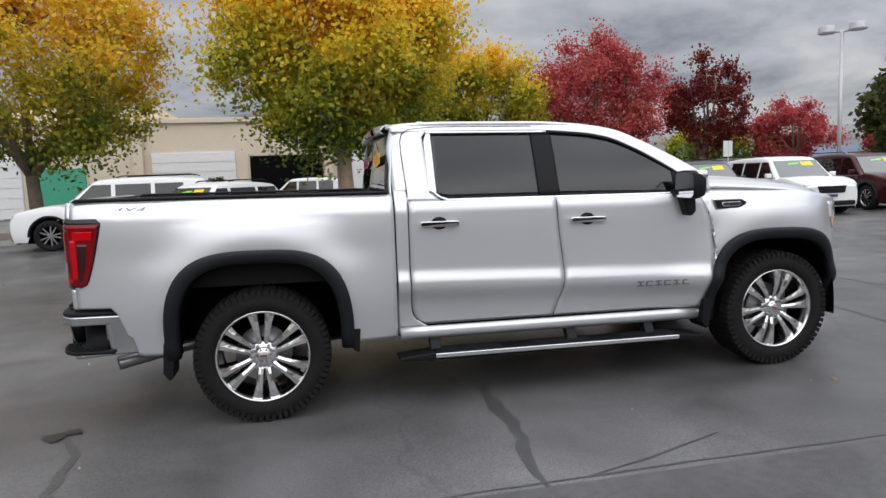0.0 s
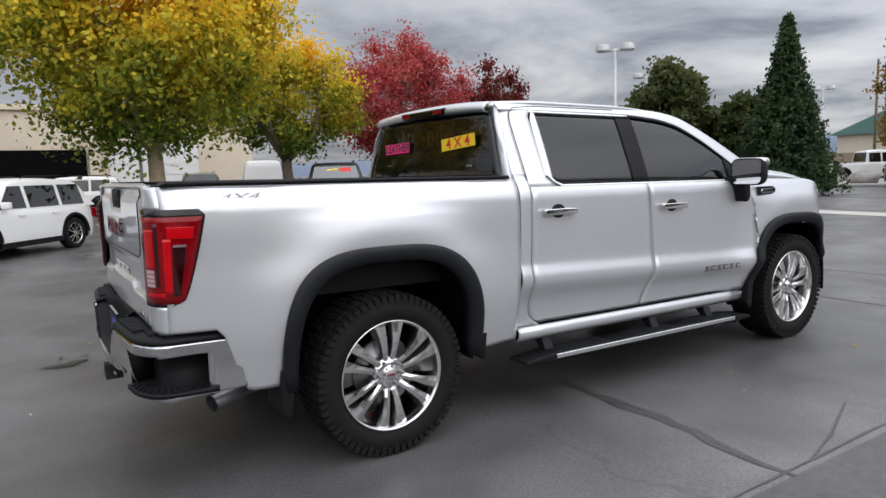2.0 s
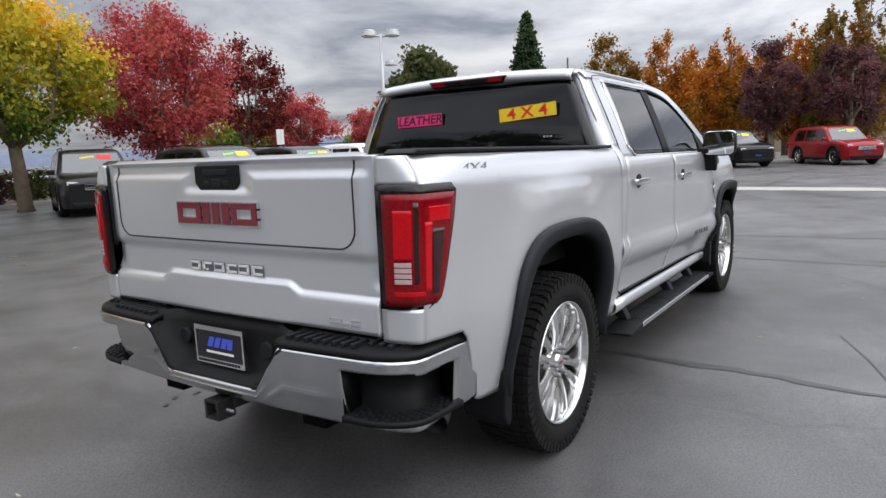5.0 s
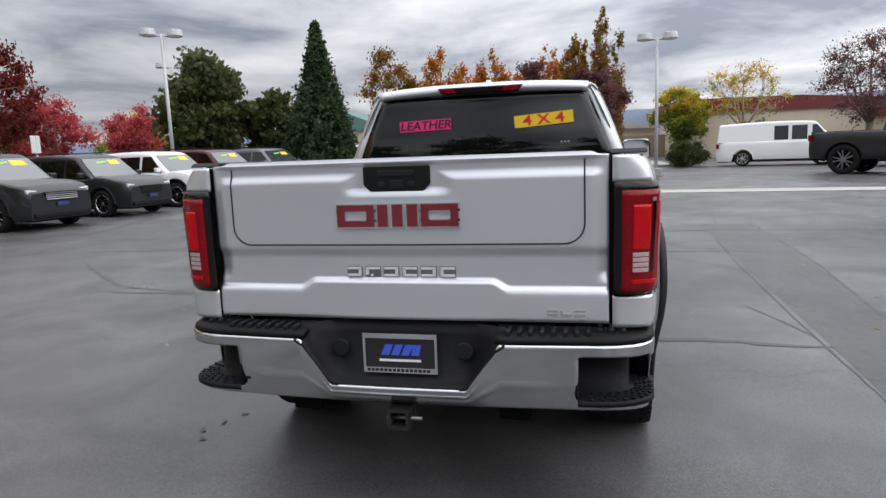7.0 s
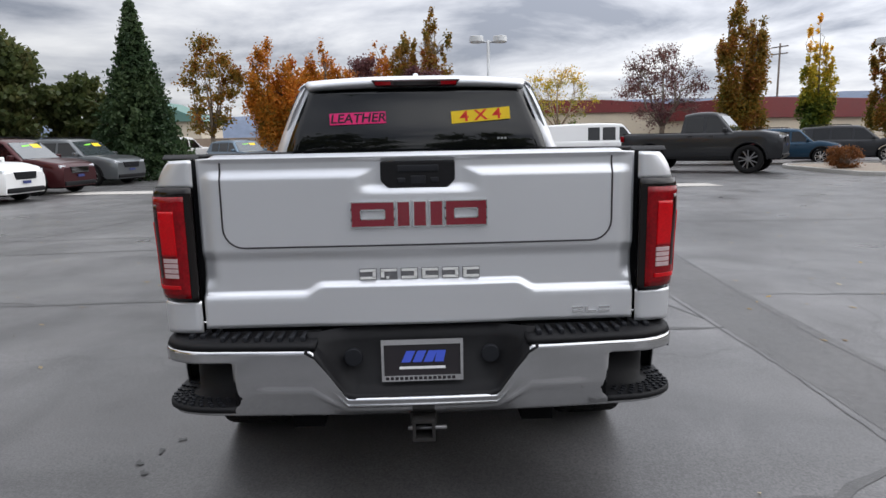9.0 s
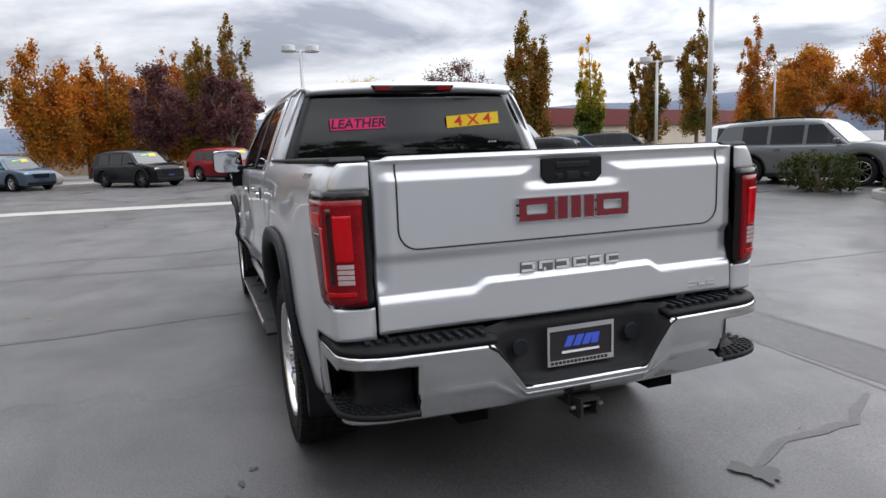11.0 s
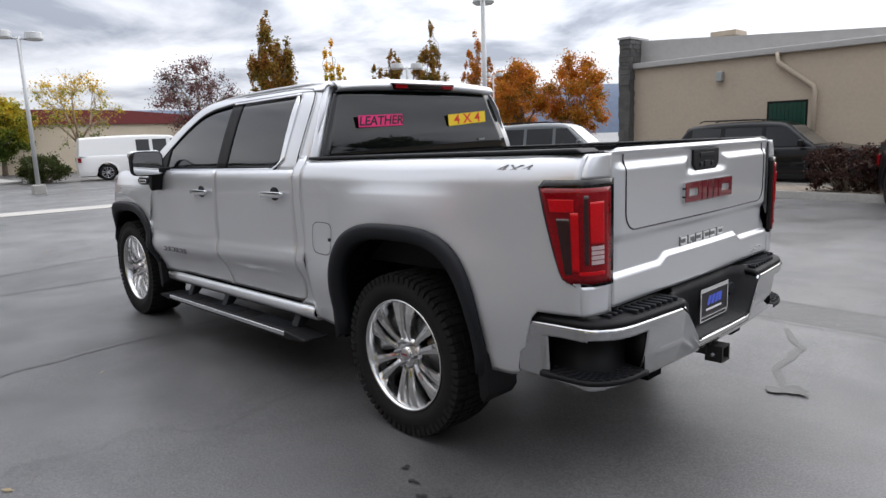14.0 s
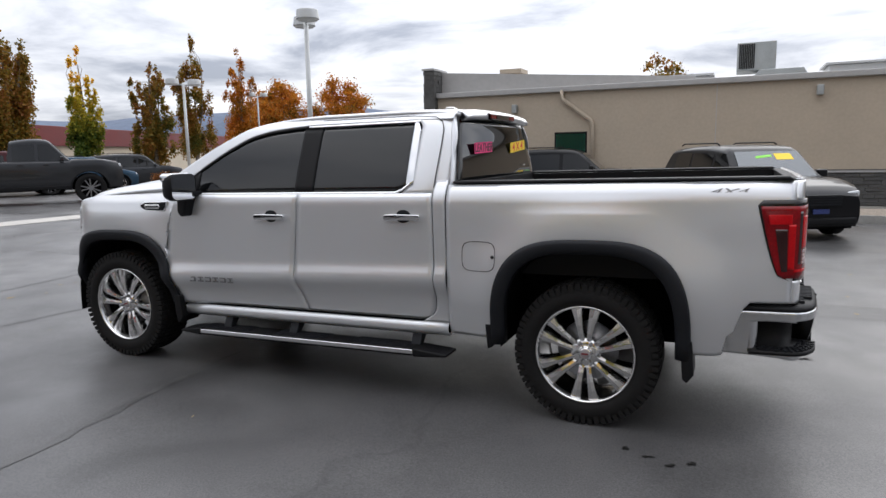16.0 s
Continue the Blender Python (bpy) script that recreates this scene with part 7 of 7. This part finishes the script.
    for pt in c:
        pt = Vector(pt)
        s0 = min(mains, key=lambda q: (q - pt).length + max(0, q.z - pt.z) * 1.5)
        mid = s0.lerp(pt, 0.5) + Vector((rnd.uniform(-0.2, 0.2), rnd.uniform(-0.2, 0.2), rnd.uniform(0, 0.25)))
        tube(bm, [s0, mid, pt], [trunk_r * 0.16, trunk_r * 0.10, trunk_r * 0.03], 5, cap=False)
        if bare:
            for _ in range(int(6 * bare)):
                e = pt + Vector((rnd.uniform(-1, 1), rnd.uniform(-1, 1), rnd.uniform(0.1, 1.1))) * 0.2 * spread
                tube(bm, [mid.lerp(pt, rnd.random()), e], [trunk_r * 0.05, trunk_r * 0.015], 4, cap=False)
    part("branchwork", bm, bark, root)
    if leaves:
        leaf_mesh("crown", c, r, leaves, size, material, rng, root, soft=0.85 if columnar else 0.62, tall=2.0 if columnar else 0.85)
    return root


def conifer(x, y, label, h, spread, material, seed, low=0.5, tiers=26, per=13, ragged=0.15, blades=60, dome=1.0):
    rng, rnd = np.random.default_rng(seed), random.Random(seed)
    root = thing("conifer", pose(x, y, gz(x)), label, "tree")
    part("trunk", tube(bmesh.new(), [(0, 0, -0.1), (0, 0, h * 0.96)], [spread * 0.06, 0.02], 8), BARK, root)
    c, r = [], []
    bm = bmesh.new()
    for t in range(tiers):
        f = t / (tiers - 1)
        z = low + (h - low) * f
        rad = spread * (1 - f ** dome) + 0.08
        n = max(4, int(per * (1 - 0.6 * f)))
        for k in range(n):
            a = 2 * math.pi * (k + rnd.random() * 0.7) / n + t
            rr = rad * rnd.uniform(1 - ragged * 2, 1 + ragged)
            e = Vector((rr * math.cos(a), rr * math.sin(a), z - rr * 0.14 + rnd.uniform(-0.12, 0.12)))
            tube(bm, [(0, 0, z), tuple(e)], [0.03, 0.008], 4, cap=False)
            for q in (0.45, 0.7, 0.95):
                c.append((e.x * q, e.y * q, mix(z, e.z, q)))
                r.append(0.10 + 0.16 * rad * (0.5 + 0.5 * (1 - q)) + 0.06)
    part("branchwork", bm, BARK, root)
    leaf_mesh("crown", c, r, len(c) * blades * 2 // 3, 0.15, material, rng, root, droop=0.6, soft=0.7)
    return root


def shrub(x, y, z0, label, rx, ry, h, material, seed, leaves=3500, size=0.07, name="shrub", heading=0.0):
    """A clipped bush: twigs and a dense skin of small leaves."""
    rng, rnd = np.random.default_rng(seed), random.Random(seed)
    root = thing(name, pose(x, y, gz(x) + z0, 0, 0, heading), label, "shrub")
    c, r = [], []
    for _ in range(110):
        a, u = rnd.uniform(0, 6.28), rnd.random()
        k = rnd.uniform(0.35, 0.88)
        zz = mix(0.12, 0.9, u) * h
        s = (1 - abs(2 * u - 0.9) ** 3 * 0.25)
        c.append((rx * k * s * math.copysign(abs(math.cos(a)) ** 0.7, math.cos(a)), ry * k * s * math.copysign(abs(math.sin(a)) ** 0.7, math.sin(a)), zz))
        r.append(0.17 * min(rx, ry, h) * rnd.uniform(0.8, 1.3) + 0.05)
    bm = bmesh.new()
    for pt in c[:45]:
        tube(bm, [(pt[0] * 0.15, pt[1] * 0.15, -0.05), (pt[0] * 0.6, pt[1] * 0.6, pt[2] * 0.5), pt], [0.022, 0.014, 0.005], 5, cap=False)
    part("twig_frame", bm, BARK, root)
    leaf_mesh("foliage", c, r, leaves, size, material, rng, root, droop=0.0, soft=0.6)
    return root


def boulder(x, y, r, seed):
    bm = bmesh.new()
    bmesh.ops.create_icosphere(bm, subdivisions=3, radius=1)
    for v in bm.verts:
        k = 1 + 0.28 * noise.noise(v.co * 1.3 + Vector((seed, 0, 0))) + 0.07 * noise.noise(v.co * 4 + Vector((0, seed, 0)))
        v.co = Vector((v.co.x * r * 1.25 * k, v.co.y * r * k, v.co.z * r * 0.72 * k))
    ob = part("boulder", bm, ROCK)
    ob.matrix_world = pose(x, y, gz(x) + 0.10 + r * 0.42, 0, 0, seed * 40)
    return tagged(ob, "rounded grey-tan granite boulder in a planting bed", "boulder")


broadleaf(1.7, 15.2, "large tree with yellow, orange and green autumn leaves", 8.6, 4.20, 2.4, 0.21, 84000, 0.14, LEAF_GOLD, PALEBARK, 11, 170, fork=2.2)
broadleaf(-7.6, 17.2, "tree with olive and orange autumn leaves", 9.0, 4.40, 1.7, 0.2, 52000, 0.14, LEAF_OLIVE, BARK, 12, 120)
broadleaf(7.0, 19.8, "dark-stemmed tree with gold-green leaves", 6.4, 3.00, 2.0, 0.2, 24000, 0.14, LEAF_GOLD, BARK, 13, 70)
broadleaf(12.2, 20.4, "crimson autumn tree in a planting bed", 6.9, 2.95, 1.9, 0.15, 36000, 0.12, LEAF_RED, BARK, 14, 110, bare=0.4)
broadleaf(20.4, 25.0, "dark maroon autumn tree in a planting bed", 7.2, 2.30, 2.0, 0.16, 16000, 0.15, LEAF_DKRED, BARK, 15, 60, bare=0.3)
broadleaf(33.0, 34.0, "far crimson tree in a planting bed", 5.9, 3.00, 1.4, 0.14, 18000, 0.17, LEAF_RED, BARK, 17, 50)
broadleaf(41.0, 33.5, "far pinkish red tree in a planting bed", 5.6, 2.80, 1.4, 0.14, 14000, 0.17, LEAF_RED, BARK, 18, 45, bare=0.4)
broadleaf(29.0, 37.0, "far yellow tree in a planting bed", 4.6, 3.40, 0.8, 0.14, 7000, 0.26, LEAF_GOLD, BARK, 19, 45)
broadleaf(50.0, 40.0, "far yellow-green tree in a planting bed", 5.2, 3.60, 0.8, 0.14, 12000, 0.20, LEAF_GOLD, BARK, 20, 40)
broadleaf(26.0, 18.0, "broad dark green pine tree, dense and rounded", 6.2, 2.38, 0.9, 0.2, 26000, 0.26, LEAF_PINE, BARK, 21, 110, fork=1.4)
broadleaf(27.8, 15.3, "smaller dark green pine beside a larger one", 4.5, 1.64, 0.8, 0.16, 13000, 0.25, LEAF_PINE, BARK, 71, 70, fork=1.0)
conifer(25.6, 11.8, "tall dark green conifer with dense drooping boughs", 7.2, 2.05, LEAF_FIR, 22, 0.6, 34, 17, 0.12, 66, dome=0.95)
broadleaf(38.4, 12.6, "half-bare tree with ochre leaves", 7.7, 2.14, 1.8, 0.15, 6400, 0.17, LEAF_OCHRE, BARK, 23, 50, bare=1.0)
broadleaf(39.2, 9.2, "rust orange autumn tree in a planting bed", 7.7, 2.32, 1.8, 0.17, 26000, 0.16, LEAF_ORANGE, BARK, 24, 70, columnar=True)
broadleaf(40.9, 5.8, "rust orange autumn tree in a row", 7.6, 2.14, 1.7, 0.17, 22000, 0.16, LEAF_ORANGE, BARK, 25, 65, columnar=True)
broadleaf(41.8, 2.9, "rust orange autumn tree in a row", 7.9, 2.03, 1.7, 0.17, 22000, 0.16, LEAF_ORANGE, BARK, 26, 65, columnar=True)
broadleaf(40.4, 0.5, "ochre autumn tree in a row", 8.1, 1.85, 1.7, 0.17, 20000, 0.16, LEAF_OCHRE, BARK, 27, 60, columnar=True)
broadleaf(38.1, -1.2, "tall narrow ochre tree in a planting bed", 9.3, 1.76, 1.7, 0.16, 20000, 0.15, LEAF_OCHRE, BARK, 28, 60, columnar=True)
broadleaf(35.3, -0.6, "purple-leaved ornamental tree in a planting bed", 5.8, 2.14, 1.7, 0.15, 20000, 0.13, LEAF_PURPLE, BARK, 29, 60, bare=0.6)
broadleaf(35.8, 2.8, "purple-leaved ornamental tree in a row", 5.9, 2.03, 1.7, 0.15, 18000, 0.13, LEAF_PURPLE, BARK, 30, 55, bare=0.6)
broadleaf(44.7, -10.1, "sparse pale yellow tree in a planting bed", 6.7, 2.78, 1.7, 0.13, 2600, 0.13, LEAF_OLIVE, PALEBARK, 31, 60, bare=2.0)
broadleaf(48.4, -6.6, "olive yellow tree in a planting bed", 5.3, 2.41, 1.1, 0.15, 16000, 0.17, LEAF_OLIVE, BARK, 32, 50)
broadleaf(37.4, -15.0, "half-bare purple tree in a planting bed", 6.6, 2.82, 1.8, 0.16, 7000, 0.11, LEAF_PURPLE, BARK, 33, 75, bare=2.2)
broadleaf(33.6, -18.1, "tall narrow ochre tree with several leaders", 8.9, 1.94, 1.4, 0.17, 26000, 0.15, LEAF_OCHRE, BARK, 34, 75, columnar=True)
broadleaf(33.0, -22.0, "narrow olive and ochre tree", 7.7, 1.11, 1.5, 0.13, 13000, 0.15, LEAF_OLIVE, BARK, 35, 45, columnar=True)
broadleaf(30.4, -24.5, "narrow olive and ochre tree in a row", 8.0, 1.21, 1.5, 0.13, 13000, 0.15, LEAF_OCHRE, BARK, 36, 45, columnar=True)
broadleaf(32.0, -29.5, "narrow ochre tree in a row", 9.3, 1.47, 1.5, 0.13, 14000, 0.15, LEAF_OCHRE, BARK, 37, 45, columnar=True)
broadleaf(32.9, -35.3, "narrow rust tree in a row", 9.2, 1.69, 1.5, 0.13, 14000, 0.15, LEAF_ORANGE, BARK, 38, 45, columnar=True)
broadleaf(34.1, -42.0, "broad rust orange tree in a planting bed", 7.7, 3.05, 1.4, 0.16, 20000, 0.17, LEAF_ORANGE, BARK, 39, 60)
broadleaf(28.7, -42.6, "broad rust orange tree beyond the lot", 7.5, 2.94, 1.4, 0.16, 18000, 0.17, LEAF_ORANGE, BARK, 40, 60)
broadleaf(40.2, -47.2, "broad rust orange tree in the distance", 7.7, 3.16, 1.4, 0.16, 16000, 0.17, LEAF_ORANGE, BARK, 41, 55)
broadleaf(42.6, 7.4, "broad rust orange tree behind the row", 6.6, 2.5, 1.2, 0.17, 16000, 0.17, LEAF_ORANGE, BARK, 81, 60)
broadleaf(43.0, 4.0, "broad rust orange tree behind the row", 6.4, 2.4, 1.2, 0.17, 16000, 0.17, LEAF_ORANGE, BARK, 82, 60)
broadleaf(43.5, 0.6, "broad ochre tree behind the row", 6.6, 2.4, 1.2, 0.17, 15000, 0.17, LEAF_OCHRE, BARK, 83, 60)
for k, (wx, wy, wh) in enumerate(((-27, -22, 8.0), (-29, -13, 9.5), (-27, -4, 8.5), (-29, 5, 9.5), (-27, 14, 8.5), (-29, 23, 9.0))):
    broadleaf(wx, wy, "dark green tree along the lot's western edge", wh, 4.2, 1.2, 0.22, 9000, 0.34, LEAF_PINE, BARK, 90 + k, 60)
broadleaf(3.2, -33.0, "bare-topped tree behind the building", 6.4, 2.40, 2.0, 0.15, 2500, 0.20, LEAF_OCHRE, BARK, 42, 40, bare=1.0)

k_ = 50
for hx, hy, rx, h in ((5.4, 21.8, 0.9, 1.15), (7.0, 22.7, 1.0, 1.1), (8.8, 23.6, 1.1, 1.2), (10.7, 24.6, 1.1, 1.15)):
    shrub(hx, hy, 0.1, "clipped olive and brown hedge shrub", rx, 0.75, h, LEAF_WINE if k_ % 2 else LEAF_HEDGE, k_, 5200, 0.075, heading=27)
    k_ += 1
shrub(2.6, 14.4, 0.1, "low spreading green shrub at a kerb", 0.7, 0.6, 0.4, LEAF_HEDGE, 60, 2200, 0.07)
shrub(1.0, 14.9, 0.1, "low spreading olive shrub", 0.8, 0.6, 0.42, LEAF_HEDGE, 61, 2200, 0.07)
shrub(1.2, 18.6, 0.1, "brown-green shrub under a tree", 0.8, 0.7, 1.1, LEAF_WINE, 62, 2800, 0.09)
shrub(2.4, 18.9, 0.1, "brown-green shrub under a tree", 0.8, 0.7, 1.05, LEAF_WINE, 63, 2800, 0.09)
shrub(-3.3, 24.5, 0.0, "upright cone-shaped green shrub", 0.6, 0.6, 1.9, LEAF_HEDGE, 64, 3000, 0.1)
shrub(5.6, -12.2, 0.1, "clipped olive hedge ball at a kerb", 0.95, 0.6, 1.12, LEAF_HEDGE, 65, 8000, 0.06)
shrub(8.4, -12.6, 0.0, "clipped olive hedge block beside a building", 1.2, 0.6, 0.95, LEAF_HEDGE, 66, 7000, 0.06)
shrub(1.35, -12.0, 0.1, "clipped wine-brown hedge along a kerb", 0.95, 0.55, 1.0, LEAF_WINE, 67, 9000, 0.055)
shrub(-6.4, -12.2, 0.1, "clipped wine-brown hedge along a kerb", 1.1, 0.55, 0.95, LEAF_WINE, 68, 7000, 0.055)
shrub(20.4, -15.6, 0.1, "round rust-brown bush at a kerb", 0.62, 0.6, 0.85, LEAF_RUST, 69, 4500, 0.06)
shrub(33.0, -5.2, 0.0, "rounded olive bush on the far pavement", 1.3, 1.1, 1.35, LEAF_HEDGE, 70, 12000, 0.08)
for bx, by, brr, sd in ((0.85, 19.2, 0.5, 7), (3.5, 18.0, 0.55, 1), (5.6, 21.2, 0.5, 2), (35.4, 13.2, 0.6, 3), (35.0, 10.7, 0.5, 4), (34.7, 8.2, 0.6, 5), (36.1, 15.3, 0.5, 6)):
    boulder(bx, by, brr, sd)

# ---- marks and litter on the asphalt ----
blot("oil_stain", -1.33, 2.10, 0.15, OIL, "dark oil stain on asphalt", 1)
blot("oil_stain", -1.26, -0.85, 0.13, OIL, "dark oil stain on asphalt", 2)
blot("oil_stain", 1.5, 2.06, 0.07, OIL, "small dark oil stain on asphalt", 4)
for bx, by, sd in ((-0.40, 1.30, 21), (-0.52, 1.36, 22), (-0.62, 1.30, 23), (-0.28, 1.24, 24), (-1.18, 2.32, 25), (-1.36, 2.35, 26)):
    blot("oil_spot", bx, by, 0.03, OIL, "small dark spot on asphalt", sd)
SEAM = "dark tar seam across the asphalt"
CRACK = "thin dark crack in the asphalt"
for sd, wide, text, pts in (
        (5, 0.10, SEAM, [(1.47, -0.6), (1.45, -1.0), (1.47, -1.5), (1.40, -2.0), (1.36, -2.35)]),
        (6, 0.02, CRACK, [(1.56, -2.31), (1.99, -2.20), (2.52, -2.01)]),
        (7, 0.08, "dark drip trail on asphalt", [(-1.21, -0.86), (-1.06, -1.2), (-1.05, -1.7), (-0.8, -2.1)]),
        (8, 0.09, SEAM, [(2.67, 4.6), (2.70, 3.2), (2.75, 2.3), (2.85, 1.4), (2.9, 0.6)]),
        (9, 0.05, "long dark crack in the asphalt", [(5.4, 8.0), (5.9, 2.9), (5.7, 1.95), (5.65, 0.8), (5.5, -0.4), (5.4, -3.0)]),
        (13, 0.05, "long dark crack in the asphalt", [(6.8, 8.5), (7.25, 3.0), (6.98, 2.2), (7.0, 1.4), (7.3, 0.6), (7.6, -3.0), (7.2, -9.0)]),
        (14, 0.07, "curved dark crack in the asphalt", [(4.67, 6.74), (3.64, 5.53), (2.99, 4.71), (2.75, 3.68)]),
        (15, 0.05, "dark crack towards the parked cars", [(12.7, 10.4), (9.97, 9.78), (7.53, 9.21), (5.17, 8.1)]),
        (16, 0.05, "dark crack towards the parked cars", [(10.3, 5.4), (7.9, 6.0), (6.8, 6.45)]),
        (17, 0.08, "long crack across the lot", [(16.3, 3.7), (15.6, 2.2), (15.2, 0.9), (13.5, 0.1)]),
        (18, 0.14, "branching crack in the asphalt", [(23.6, 0.0), (19.3, 0.5), (16.4, 0.55), (14.8, 0.9)]),
        (19, 0.022, "straight paving joint in the asphalt", [(14.2, -3.2), (8.8, -2.75), (6.4, -2.4), (4.6, -2.33), (1.9, -2.30), (0.4, -2.31), (-0.5, -2.26), (-2.2, -2.2)]),
        (20, 0.020, "straight paving joint in the asphalt", [(8.6, -3.3), (4.4, -3.16), (2.4, -2.98), (1.2, -2.90), (-0.6, -2.91), (-2.4, -2.85)]),
        (31, 0.03, CRACK, [(2.4, -2.98), (2.32, -3.63), (2.25, -4.3), (2.2, -6.5)])):
    streak("tar_seam", pts, wide, TAR, text, sd)
# a strip of older paving between the two joints
bm = bmesh.new()
grid(bm, [[(x, mix(-2.30, -2.42, (x + 2.4) / 10), gz(x) + 0.0015), (x, mix(-2.86, -3.24, (x + 2.4) / 10), gz(x) + 0.0015)] for x in lin(-2.4, 8.4, 30)])
bmesh.ops.recalc_face_normals(bm, faces=bm.faces[:])
tagged(part("pavement_strip", bm, OLDASPHALT, smooth=False), "darker coarse asphalt strip between two paving joints", "ground mark", kind="structure")
rl = np.random.default_rng(77)
nl = 420
ang, rad = rl.uniform(0, 2 * np.pi, nl), 2.0 + 11 * rl.random(nl) ** 0.8
lx, ly = 0.8 + rad * np.cos(ang), 0.4 + rad * np.sin(ang)
V, F = [], []
for i in range(nl):
    s, a = 0.012 + 0.03 * rl.random() ** 2, rl.uniform(0, 6.28)
    if -1.3 < lx[i] < 4.8 and abs(ly[i]) < 1.1:
        continue
    o = len(V)
    for dx, dy, dz in ((-1, 0, 0.002), (0, 0.5, 0.006), (1.1, 0, 0.012 * rl.random() + 0.003), (0, -0.5, 0.005)):
        V.append((lx[i] + s * (dx * math.cos(a) - dy * math.sin(a)), ly[i] + s * (dx * math.sin(a) + dy * math.cos(a)), gz(lx[i]) + dz))
    F.append((o, o + 1, o + 2, o + 3))
tagged(raw("fallen_leaves", V, F, LITTER), "small fallen leaves and specks scattered on asphalt", "leaves", kind="stuff")
